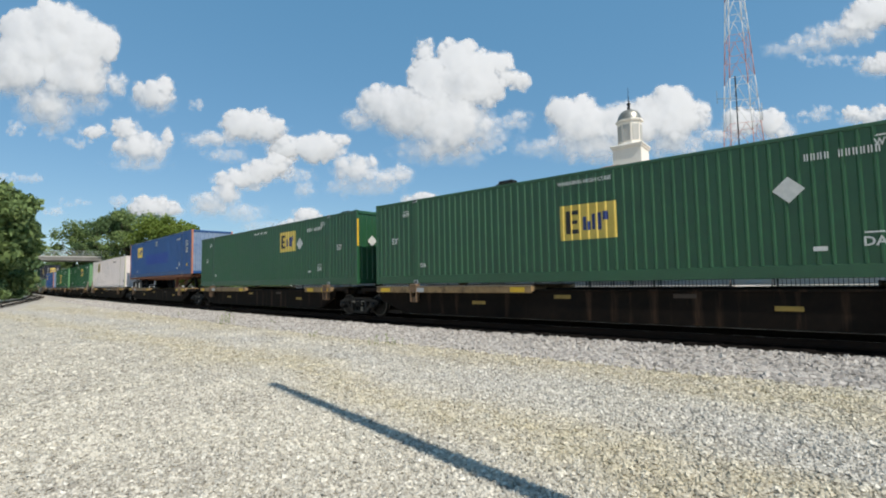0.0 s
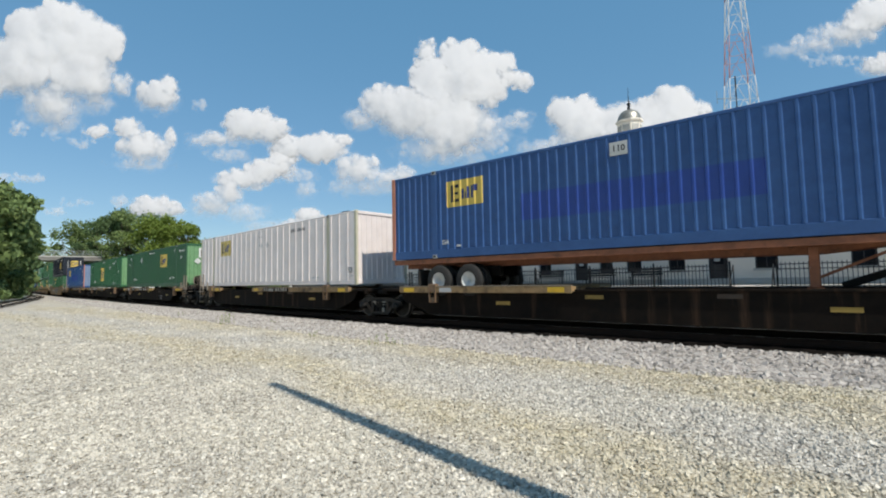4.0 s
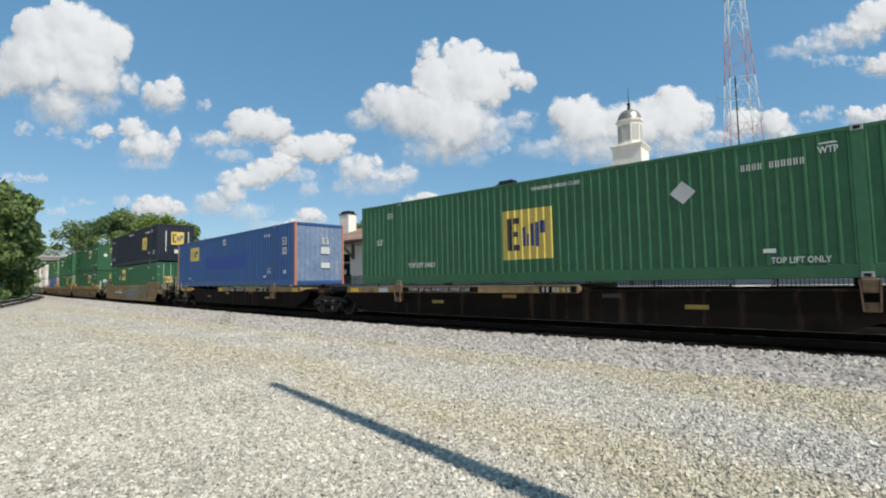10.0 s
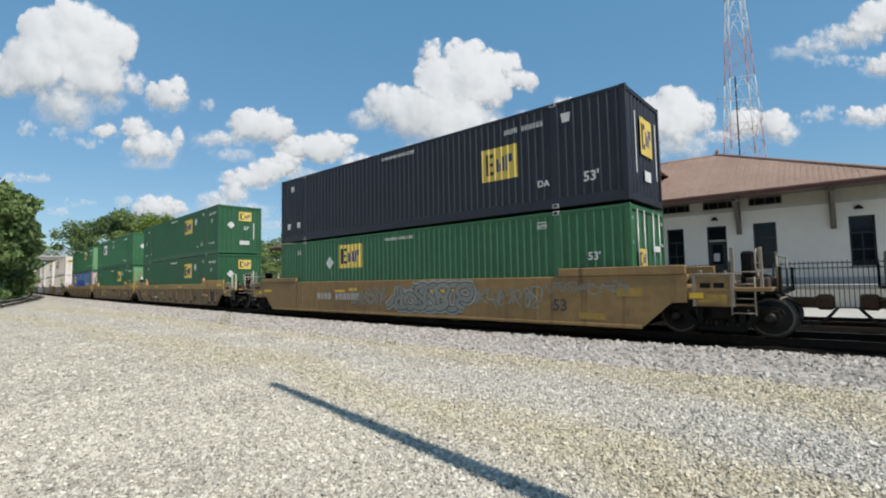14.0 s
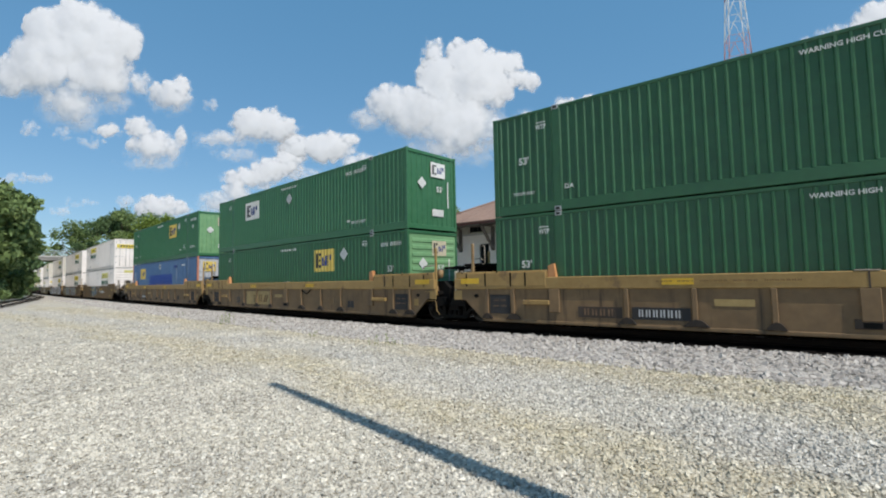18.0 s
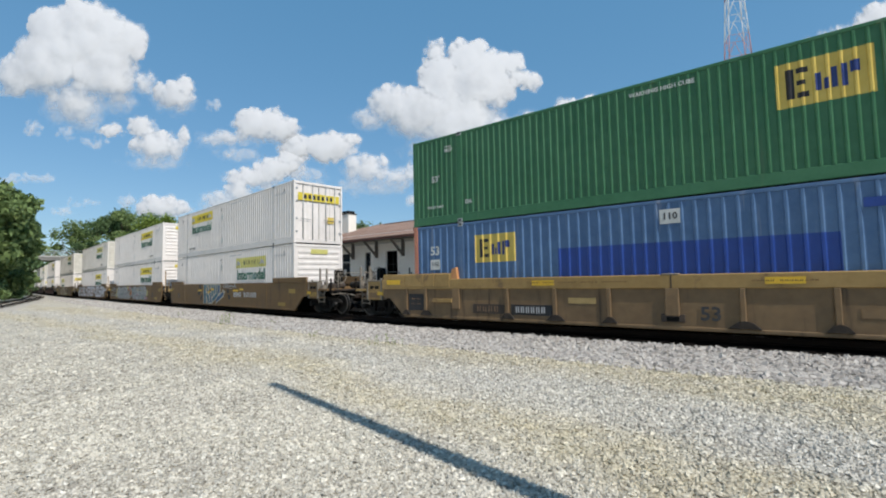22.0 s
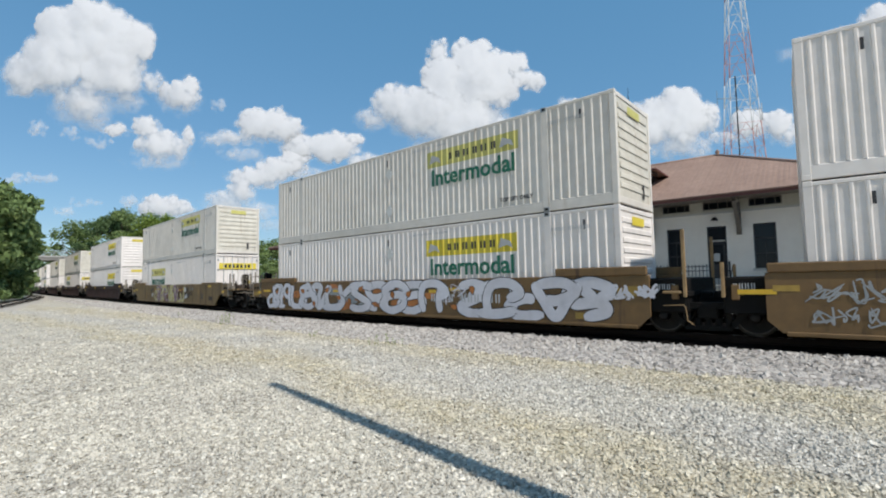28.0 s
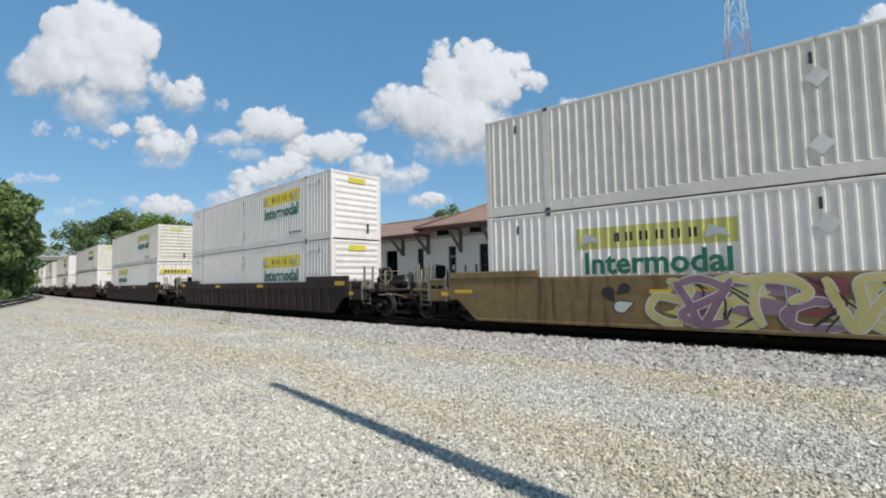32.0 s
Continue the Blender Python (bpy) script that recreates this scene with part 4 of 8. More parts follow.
# ---- trees ----
def leaf_material(name, low, high):
    m = surface(name, low, high, 0.65, grain=3, patch=0.25, bump=0, spread=0.04, island=True, gloss=0.3)
    t = m.node_tree
    p = t.nodes["Principled BSDF"]
    tr = t.nodes.new("ShaderNodeBsdfTranslucent")
    mx = t.nodes.new("ShaderNodeMixShader")
    mx.inputs[0].default_value = 0.28
    src = p.inputs["Base Color"].links[0].from_socket
    t.links.new(src, tr.inputs[0])
    out = t.nodes["Material Output"]
    t.links.new(p.outputs[0], mx.inputs[1])
    t.links.new(tr.outputs[0], mx.inputs[2])
    t.links.new(mx.outputs[0], out.inputs[0])
    return m


leaf_green = leaf_material("broad green leaves", (0.05, 0.095, 0.03), (0.29, 0.38, 0.14))
leaf_dark = leaf_material("dark green leaves", (0.03, 0.065, 0.028), (0.2, 0.3, 0.125))
leaf_olive = leaf_material("yellow-green leaves", (0.1, 0.16, 0.025), (0.26, 0.34, 0.07))
bark = surface("grey-brown bark", (0.07, 0.055, 0.042), (0.13, 0.105, 0.08), 0.95, grain=10, bump=0.6, bump_scale=14)


def tree(px, depth, height, spread, leaf, seed, leaves=5000, size=0.45, low=0.25, label="broad-leaved tree in full summer leaf", name="tree"):
    """A tree: tapered trunk, limbs and a ragged crown of clumped leaves."""
    rng = np.random.default_rng(seed)
    at = aim(px, 505, depth)
    ob = thing(name, Matrix.Translation((at.x, at.y, 0)), label, "tree" if name == "tree" else "shrub", "trees by the line")
    wood = Solid().rod((0, 0, -0.1), (0, 0, height * 0.55), 0.028 * height, 9, 0.014 * height)
    clumps = []
    n = 26 if height > 6 else 12
    for i in range(n):
        a, z = rng.random() * 2 * math.pi, low + (1 - low) * rng.random() ** 0.85
        rr = spread * math.sqrt(max(0.05, 1 - ((z - 0.55) / 0.5) ** 2)) * (0.45 + 0.6 * rng.random())
        c = np.array([rr * math.cos(a), rr * math.sin(a), height * z * 0.95])
        clumps.append((c, spread * (0.22 + 0.2 * rng.random())))
        if i % 2 == 0 and height > 6:
            wood.rod((0, 0, height * (0.2 + 0.3 * rng.random())), tuple(c * np.array([0.85, 0.85, 0.95])), 0.009 * height, 6, 0.003 * height)
    part("trunk", wood, bark, ob)
    per = leaves // len(clumps)
    vs = []
    for c, r in clumps:
        d = rng.standard_normal((per, 3))
        d /= np.linalg.norm(d, axis=1)[:, None]
        rad = r * (0.55 + 0.5 * rng.random((per, 1))) * (1 + 0.25 * np.sin(5 * d[:, :1] + seed))
        vs.append(c + d * rad * np.array([1.1, 1.1, 0.85]))
    pos = np.concatenate(vs)
    pos = pos[pos[:, 2] > 0.05]
    m = len(pos)
    u = rng.standard_normal((m, 3))
    u /= np.linalg.norm(u, axis=1)[:, None]
    w = np.cross(u, rng.standard_normal((m, 3)))
    w /= np.linalg.norm(w, axis=1)[:, None]
    s = size * (0.6 + 0.8 * rng.random((m, 1)))
    quad = np.stack([pos - u * s * 0.5, pos + w * s * 0.3, pos + u * s * 0.5, pos - w * s * 0.3], 1).reshape(-1, 3)
    crown = part("crown", bulk_mesh("crown", quad, np.arange(4 * m).reshape(-1, 4), leaf), leaf, ob)
    crown["kind"] = "stuff"
    return ob


for k, (px, depth, height, spread, leaf, n) in enumerate((
        (-55, 52, 14.5, 4.6, leaf_green, 9000), (-12, 58, 15.0, 4.2, leaf_green, 12000), (-20, 72, 18.0, 5.0, leaf_dark, 7000), (4, 72, 14.5, 3.4, leaf_green, 9000), (32, 84, 18.0, 2.5, leaf_dark, 7000),
        (52, 98, 17.5, 2.0, leaf_dark, 6000), (-90, 60, 15.0, 5.5, leaf_dark, 4000))):
    tree(px, depth, height, spread, leaf, 10 + k, int(n * 0.6), 0.72, 0.16, "tall broad-leaved tree overhanging the spur track")
for k, (px, depth, h) in enumerate(((470, 56, 3.6), (452, 60, 3.2), (430, 64, 3.0), (-34, 52, 2.6), (-14, 60, 2.8), (4, 70, 2.4), (22, 82, 2.2), (38, 96, 2.0), (-60, 46, 2.4))):
    tree(px, depth, h, 2.6, leaf_dark if k % 2 else leaf_green, 40 + k, 2500, 0.3, 0.1, "low leafy bush on open ground", name="bush")
for k, (px, depth, height, spread, leaf) in enumerate((
        (130, 135, 20.5, 5.2, leaf_green), (152, 140, 19.5, 5.0, leaf_green), (178, 128, 20.0, 5.4, leaf_dark), (200, 130, 22.6, 6.4, leaf_dark), (228, 126, 22.4, 6.4, leaf_green), (254, 130, 21.2, 6.0, leaf_dark),
        (278, 118, 18.8, 5.8, leaf_olive), (304, 114, 18.6, 6.0, leaf_olive), (330, 112, 17.2, 5.4, leaf_olive), (352, 120, 14.0, 4.8, leaf_green), (382, 116, 11.5, 4.5, leaf_green), (412, 112, 10.5, 4.2, leaf_dark),
        (100, 150, 11.0, 5.0, leaf_dark), (84, 150, 9.0, 4.5, leaf_green))):
    tree(px, depth, height, spread, leaf, 70 + k, 7000, 0.62, 0.12, "broad-leaved tree in the wood beyond the line")
for k, (px, depth, height, spread) in enumerate(((795, 64, 12.2, 2.6), (652, 74, 11.2, 3.2), (630, 76, 10.6, 2.8), (520, 88, 11.4, 4.0), (495, 90, 10.0, 3.6), (545, 92, 10.2, 3.4), (460, 96, 9.8, 3.6), (474, 78, 8.6, 3.2), (445, 74, 6.8, 3.0))):
    tree(px, depth, height, spread, leaf_green, 100 + k, 3600, 0.4, 0.2, "broad-leaved tree behind the depot")


def weeds(px, py_ground, n, h, seed):
    at = aim(px, py_ground, 1.0)
    ray = at - EYE
    p = EYE + ray * (EYE.z / -ray.z)
    rng = random.Random(seed)
    s = Solid()
    for _ in range(n):
        x, y = rng.uniform(-0.25, 0.25), rng.uniform(-0.15, 0.15)
        top = Vector((x + rng.uniform(-0.08, 0.08), y + rng.uniform(-0.08, 0.08), h * rng.uniform(0.5, 1)))
        s.rod((x, y, -0.01), top, 0.006, 4, 0.003)
        for q in range(5):
            b = Vector((x, y, 0)).lerp(top, 0.3 + 0.14 * q)
            a = rng.uniform(0, 6.28)
            e = b + Vector((math.cos(a), math.sin(a), 0.5)) * 0.07
            side = Vector((-math.sin(a), math.cos(a), 0)) * 0.016
            s.add([b, (b + e) / 2 + side, e, (b + e) / 2 - side], [(0, 1, 2, 3)])
    block("weed", s, leaf_olive, "thin straggly weed growing in the gravel", "weed", Matrix.Translation((p.x, p.y, 0)), "weeds in the gravel")


for k, (px, py, n, h) in enumerate(((388, 574, 6, 0.5), (405, 573, 8, 0.62), (672, 612, 5, 0.34), (700, 611, 3, 0.24), (560, 596, 4, 0.22), (318, 560, 4, 0.3), (480, 575, 3, 0.25))):
    weeds(px, py, n, h, k)

# ---- clouds ----
def cloud_material():
    """White droplets, thinning out with the cloud."""
    m = bpy.data.materials.new("cloud")
    m.use_nodes = True
    t = m.node_tree
    N, L = t.nodes.new, t.links.new
    t.nodes.remove(t.nodes["Principled BSDF"])
    d, tr, mx = N("ShaderNodeBsdfDiffuse"), N("ShaderNodeBsdfTranslucent"), N("ShaderNodeMixShader")
    d.inputs[0].default_value = tr.inputs[0].default_value = (0.565, 0.567, 0.578, 1)
    mx.inputs[0].default_value = 0.1
    L(d.outputs[0], mx.inputs[1])
    L(tr.outputs[0], mx.inputs[2])
    clear, thin, dens = N("ShaderNodeBsdfTransparent"), N("ShaderNodeMixShader"), N("ShaderNodeAttribute")
    dens.attribute_name = "cover"
    L(dens.outputs["Fac"], thin.inputs[0])
    L(clear.outputs[0], thin.inputs[1])
    L(mx.outputs[0], thin.inputs[2])
    L(thin.outputs[0], t.nodes["Material Output"].inputs[0])
    return m


cloud_mat = cloud_material()
CLOUD_DEPTH = 1500.0
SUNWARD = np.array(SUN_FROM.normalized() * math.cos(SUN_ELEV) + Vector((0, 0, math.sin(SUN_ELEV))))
CLOUDS = []


def cloud(lobes, drift, seed, thin=False, at_time=9.0, grid=1.5):
    """A cumulus that fills ellipses (x, y, rx, ry) of the sky: each a heap of rounded puffs, crisp at the top, vague and frayed at the base."""
    unit = CLOUD_DEPTH / 821.8
    rng = np.random.default_rng(500 + seed)
    cx, cy = float(np.mean([l[0] for l in lobes])), float(np.mean([l[1] for l in lobes]))
    turn = STILL.to_3x3()
    axes = np.array([turn @ Vector((1, 0, 0)), turn @ Vector((0, 1, 0)), turn @ Vector((0, 0, -1))])
    pad = 14
    x0, x1 = min(l[0] - l[2] for l in lobes) - pad, max(l[0] + l[2] for l in lobes) + pad
    y0, y1 = min(l[1] - l[3] for l in lobes) - pad, max(l[1] + l[3] for l in lobes) + pad
    X, Y = np.meshgrid(np.arange(x0, x1, grid), np.arange(y0, y1, grid))
    o = Vector((seed * 5.3, seed * 2.7, seed * 1.1))

    def field(scale, octaves, shift):
        q = o + Vector((shift, shift * 0.7, 0))
        return np.array([noise.fractal(Vector((x * scale, y * scale, 0)) + q, 0.8, 2.0, octaves) for x, y in zip(X.ravel(), Y.ravel())]).reshape(X.shape)

    Xw, Yw = X + 5.0 * field(0.05, 4, 0.0), Y + 5.0 * field(0.05, 4, 31.0)
    fray = field(0.07, 4, 57.0)
    haze_field = field(0.022, 4, 83.0)
    height, inside = np.full_like(X, -9.0), np.full_like(X, -99.0)
    for lx, ly, rx, ry in lobes:
        m = min(rx, ry)
        q = ((Xw - lx) / rx) ** 2 + ((Yw - ly) / ry) ** 2
        height = np.maximum(height, 0.5 * m * (1 - q))
        inside = np.maximum(inside, (1 - np.sqrt(q)) * m * 0.8 - 2)
        for share, count in ((0.5, 5), (0.32, 10), (0.2, 18)):
            r0 = max(4.5, share * m)
            for _ in range(max(2, int(count * max(rx, ry) / m * 0.8))):
                a, f, r = rng.random() * 2 * math.pi, math.sqrt(rng.random()), r0 * rng.uniform(0.75, 1.25)
                px, py = lx + rx * f * math.cos(a) * (1.04 - 0.6 * r / rx), ly + ry * f * math.sin(a) * (1.04 - 0.6 * r / ry)
                qc = ((px - lx) / rx) ** 2 + ((py - ly) / ry) ** 2
                d2 = ((Xw - px) ** 2 + (Yw - py) ** 2) / (r * r)
                near = d2 < 1
                height[near] = np.maximum(height[near], 0.5 * m * (1 - qc) - 0.12 * r + 0.62 * r * (1 - d2[near]))
                inside[near] = np.maximum(inside[near], (1 - np.sqrt(d2[near])) * r)
    low = np.clip((Y - y0) / (y1 - y0), 0, 1)
    vague = 12 + 0.26 * min(y1 - y0, 150) * np.clip(low - 0.35, 0, 1) * 1.6
    dens = np.clip((inside + (3.4 + 1.6 * low) * fray + 4.5 + 5.5 * low) / vague, 0, 1)
    dens = dens * dens * (3 - 2 * dens) * np.clip(0.99 - 0.15 * low * low + 0.14 * haze_field, 0, 1)
    if thin:
        dens = 0.55 * np.clip((inside + 7 * fray) / 14, 0, 1)

    def calm(a, sigma):
        k = np.exp(-0.5 * (np.arange(-3 * sigma, 3 * sigma + 1) / sigma) ** 2)
        k /= k.sum()
        m = len(k) // 2
        a = np.apply_along_axis(lambda r: np.convolve(np.pad(r, m, mode="edge"), k, "valid"), 1, a)
        return np.apply_along_axis(lambda r: np.convolve(np.pad(r, m, mode="edge"), k, "valid"), 0, a)

    whole = min(x1 - x0, y1 - y0)
    broad = max(4, int(0.11 * whole / grid))
    solid = np.clip(inside / 6, 0, 1)
    bulge = 0.20 * whole * calm(solid, broad) + 0.4 * calm(np.clip(height, 0, None), 3) + 0.35 * calm(np.clip(height, 0, None), 5) + 1.6 * calm(fray, 2) * solid
    n = X.size
    flat = np.stack([X - 784, 441 - Y, -821.8 * np.ones_like(X)], -1)
    mid = np.array([cx - 784, 441 - cy, -821.8])
    gy, gx = np.gradient(bulge, grid)
    lean = np.stack([-gx, gy, np.ones_like(X)], -1)
    lean /= np.linalg.norm(lean, axis=-1)[..., None]
    lean = lean.reshape(-1, 3) * (1, 1, -1)
    front = (flat * (1 - 0.12 * bulge[..., None] / 821.8) - mid).reshape(-1, 3) * (1, 1, -1)
    back = (flat * (1 + (1 + 0.05 * bulge[..., None]) / 821.8) - mid).reshape(-1, 3) * (1, 1, -1)
    h, w = X.shape
    i = np.arange(n).reshape(h, w)
    quads = np.stack([i[:-1, :-1], i[1:, :-1], i[1:, 1:], i[:-1, 1:]], -1).reshape(-1, 4)
    quads = quads[(dens.ravel()[quads] > 0.004).any(1)]
    used, inv = np.unique(quads, return_inverse=True)
    quads = inv.reshape(-1, 4)
    V = np.concatenate([front[used], back[used]])
    F = np.concatenate([quads, quads[:, ::-1] + len(used)])
    ob = thing("cloud", Matrix(), "white fair-weather cumulus cloud with grey underside" if not thin else "thin wisp of white cloud", "cloud", "clouds")
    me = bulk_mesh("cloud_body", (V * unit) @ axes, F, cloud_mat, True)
    soft = 0.44 * lean[used] @ axes + 0.42 * SUNWARD  # normals bent part-way to the sun, setting its soft light into the shape
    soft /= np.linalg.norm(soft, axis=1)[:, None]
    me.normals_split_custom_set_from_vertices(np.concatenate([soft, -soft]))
    at = me.attributes.new("cover", "FLOAT", "POINT")
    at.data.foreach_set("value", np.concatenate([dens.ravel()[used]] * 2).astype(np.float32))
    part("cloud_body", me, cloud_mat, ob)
    dx, dy = drift
    k0, k1 = -at_time / CLIP, (CLIP - at_time) / CLIP
    CLOUDS.append((ob, aim(cx + dx * k0, cy + dy * k0, CLOUD_DEPTH), aim(cx + dx * k1, cy + dy * k1, CLOUD_DEPTH)))


cloud([(115, 65, 85, 62), (195, 75, 36, 38), (55, 110, 60, 60), (150, 120, 65, 60), (0, 135, 40, 38), (225, 150, 18, 20), (180, 178, 30, 22), (105, 188, 58, 38), (25, 142, 45, 30), (122, 215, 30, 18)], (72, -4), 1)
cloud([(288, 173, 36, 26), (302, 152, 15, 17), (262, 160, 12, 16)], (52, 0), 2)
cloud([(232, 226, 24, 16), (258, 262, 44, 26), (307, 247, 9, 18), (258, 288, 34, 9), (180, 232, 20, 11)], (42, -4), 3)
cloud([(445, 225, 45, 28), (400, 247, 56, 12), (482, 232, 36, 26), (470, 205, 18, 14), (420, 212, 16, 16), (410, 274, 28, 8)], (33, -2), 4)
cloud([(440, 316, 50, 18), (478, 298, 40, 18), (505, 280, 25, 16), (378, 362, 38, 20), (410, 345, 24, 24), (440, 376, 36, 13), (470, 400, 25, 9)], (30, -4), 5)
cloud([(575, 262, 42, 28), (612, 248, 14, 12), (545, 256, 22, 15), (640, 303, 40, 27), (690, 317, 36, 18), (718, 310, 20, 17), (608, 330, 22, 13), (655, 332, 50, 13), (530, 310, 26, 11), (546, 335, 16, 12), (508, 248, 22, 14), (512, 268, 26, 16)], (28, -2), 6)
cloud([(760, 90, 18, 20), (816, 104, 38, 34), (765, 140, 36, 42), (865, 112, 40, 24), (893, 112, 22, 20), (840, 150, 62, 45), (690, 185, 48, 34), (645, 210, 30, 18), (730, 202, 62, 48), (800, 215, 80, 55), (860, 238, 48, 22), (780, 265, 70, 27), (835, 280, 25, 11), (928, 146, 18, 16), (905, 136, 24, 14), (905, 218, 32, 11), (930, 205, 14, 6)], (28, 0), 7)
cloud([(1000, 200, 30, 27), (1035, 195, 30, 24), (1040, 225, 60, 42), (1195, 180, 36, 28), (1160, 196, 40, 26), (1120, 225, 80, 42), (1200, 215, 50, 40), (1245, 212, 15, 26), (958, 262, 38, 14), (1060, 262, 95, 28), (1190, 258, 60, 22)], (17, 3), 8)
cloud([(1320, 216, 36, 24), (1370, 222, 28, 28), (1388, 236, 22, 18), (1285, 242, 38, 10)], (15, 3), 9)
cloud([(1500, 62, 55, 20), (1448, 80, 42, 16), (1398, 92, 32, 9), (1555, 25, 45, 28), (1528, 44, 34, 24)], (32, 10), 10)
cloud([(1552, 120, 25, 16), (1570, 112, 20, 20)], (18, 4), 11)
cloud([(275, 368, 40, 20), (310, 372, 18, 15), (250, 376, 20, 11)], (22, -2), 12)
cloud([(548, 383, 26, 14), (520, 398, 20, 8)], (16, -1), 13)
cloud([(752, 354, 26, 10)], (14, 0), 14)
cloud([(1535, 208, 34, 12), (1510, 200, 12, 12), (1566, 200, 20, 12)], (16, 2), 15)
for k, (lobes, dr) in enumerate((([(40, 225, 18, 14)], 45), ([(100, 236, 18, 11)], 45), ([(358, 184, 15, 14)], 45), ([(135, 359, 26, 7)], 22), ([(104, 376, 20, 8)], 22), ([(215, 357, 16, 9)], 22), ([(1445, 206, 34, 13), (1470, 196, 20, 8)], 14), ([(20, 318, 34, 10)], 30), ([(62, 316, 22, 7)], 30), ([(150, 252, 26, 8)], 42), ([(850, 262, 60, 14)], 26), ([(1480, 108, 60, 10)], 30))):
    cloud(lobes, (dr, 0), 30 + k, True)
# unseen cloud copies, added round about and overhead as white fill light
for angle, lift in ((95, 0), (180, 0), (265, 0), (0, 42), (75, 42), (150, 42), (110, 22), (155, 22), (195, 9)):
    turned = Matrix.Translation(EYE) @ Matrix.Rotation(radians(angle), 4, "Z") @ Matrix.Rotation(radians(lift), 4, STILL.to_3x3() @ Vector((1, 0, 0))) @ Matrix.Scale(0.25, 4) @ Matrix.Translation(-EYE)
    for ob, at, _ in [CLOUDS[i] for i in (0, 2, 3, 5, 6, 7, 8, 9)]:
        if (turned @ at - EYE).angle(SUN_FROM.normalized() * math.cos(SUN_ELEV) + Vector((0, 0, math.sin(SUN_ELEV)))) < radians(48):
            continue  # the sun stands clear of them
        more = thing("cloud", turned @ Matrix.Translation(at) @ Matrix.Scale(1.6, 4), "white fair-weather cumulus cloud with grey underside", "cloud", "clouds")
        part("cloud_body", ob.children[0].data, cloud_mat, more)


# ---- containers ----
LONG, WIDE, HIGH = 16.15, 2.59, 2.9
POST_U = 1.98  # the lifting posts stand this far from each end


def flank(pitch):
    """The share of a rib's pitch that each of its sloping flanks takes."""
    return min(0.26, 0.022 / pitch)


def wave(x, pitch, depth):
    """Depth of the corrugation below the outer face at x."""
    p, slope = (x / pitch) % 1.0, flank(pitch)
    if p < 0.16:
        return 0.0
    if p < 0.16 + slope:
        return depth * (p - 0.16) / slope
    if p < 1 - slope:
        return depth
    return depth * (1 - (p - 1 + slope) / slope)


def ribbed_sheet(u0, u1, pitch, depth, lift=0.0):
    """An upright corrugated sheet in u, z: outline points (u, d) by d metres behind the outer face."""
    us = {u0, u1}
    i = math.floor(u0 / pitch)
    while i * pitch < u1:
        for q in (0.0, 0.16, 0.16 + flank(pitch), 1 - flank(pitch)):
            u = (i + q) * pitch
            if u0 < u < u1:
                us.add(u)
        i += 1
    return [(u, wave(u + 1e-7, pitch, depth) - lift) for u in sorted(us)]


def side_sheet(u0, u1, z0, z1, pitch=0.278, depth=0.036, lift=0.0, y=-WIDE / 2, far=False):
    """A piece of corrugated side wall of a container; u counts from its trailing end."""
    s = Solid()
    pts = ribbed_sheet(u0, u1, pitch, depth, lift)
    sign = -1 if far else 1
    yy = -y if far else y
    v = [(u - LONG / 2, yy + sign * d, z) for z in (z0, z1) for u, d in pts]
    n = len(pts)
    f = [(i, i + 1, n + i + 1, n + i) for i in range(n - 1)]
    return s.add(v, [q[::-1] for q in f] if far else f)


def end_sheet(y0, y1, z0, z1, x, pitch=0.24, depth=0.03, lift=0.0, flat=False):
    """A corrugated (upright ribs) or plain piece of the leading end."""
    s = Solid()
    pts = [(y0, -lift), (y1, -lift)] if flat else ribbed_sheet(y0, y1, pitch, depth, lift)
    v = [(x - d, yy, z) for z in (z0, z1) for yy, d in pts]
    n = len(pts)
    return s.add(v, [(i, i + 1, n + i + 1, n + i) for i in range(n - 1)])


MESHES = {}


def shared(key, make):
    if key not in MESHES:
        MESHES[key] = make()
    return MESHES[key]


def near_plate(box_ob, name, u0, u1, z0, z1, material, style, lift=0.004, label=""):
    """Paint or a plate on the near side wall that follows its ribs."""
    pitch, depth = style
    me = shared((name, u0, u1, z0, z1, material.name, style, lift), lambda: side_sheet(u0, u1, z0, z1, pitch, depth, lift).mesh(name, material))
    return part(name, me, material, box_ob, label)


def near_shape(name, outline, material, parent, y=-WIDE / 2 - 0.006, label="", thick=0.003):
    """A flat painted shape on the near side, outline in (u, z)."""
    s = Solid().prism([(u - LONG / 2, z) for u, z in outline], "y", y, y + thick)
    return part(name, s, material, parent, label)


def near_text(text, u, z, size, material, parent, y=-WIDE / 2 - 0.005, squash=1.0):
    at = Matrix.Translation((u - LONG / 2, y, z)) @ NEAR_SIDE @ Matrix.Diagonal((squash, 1, 1, 1))
    return part("lettering", lettering(text, size, material), material, parent, at=at)


def end_text(text, y, z, size, material, parent, x=LONG / 2 + 0.006):
    return part("lettering", lettering(text, size, material), material, parent, at=Matrix.Translation((x, y, z)) @ LEAD_END)


def bars_row(count, width, height, gap_at=()):
    """A row of small upright bars that stands for characters that are not spelled out."""
    s = Solid()
    step = width / count
    for i in range(count):
        if i in gap_at:
            continue
        for a in (0.0, 0.42):
            s.box((i + a) * step - width / 2, (i + a + 0.22) * step - width / 2, -0.002, 0.002, -height / 2, height / 2)
    return s


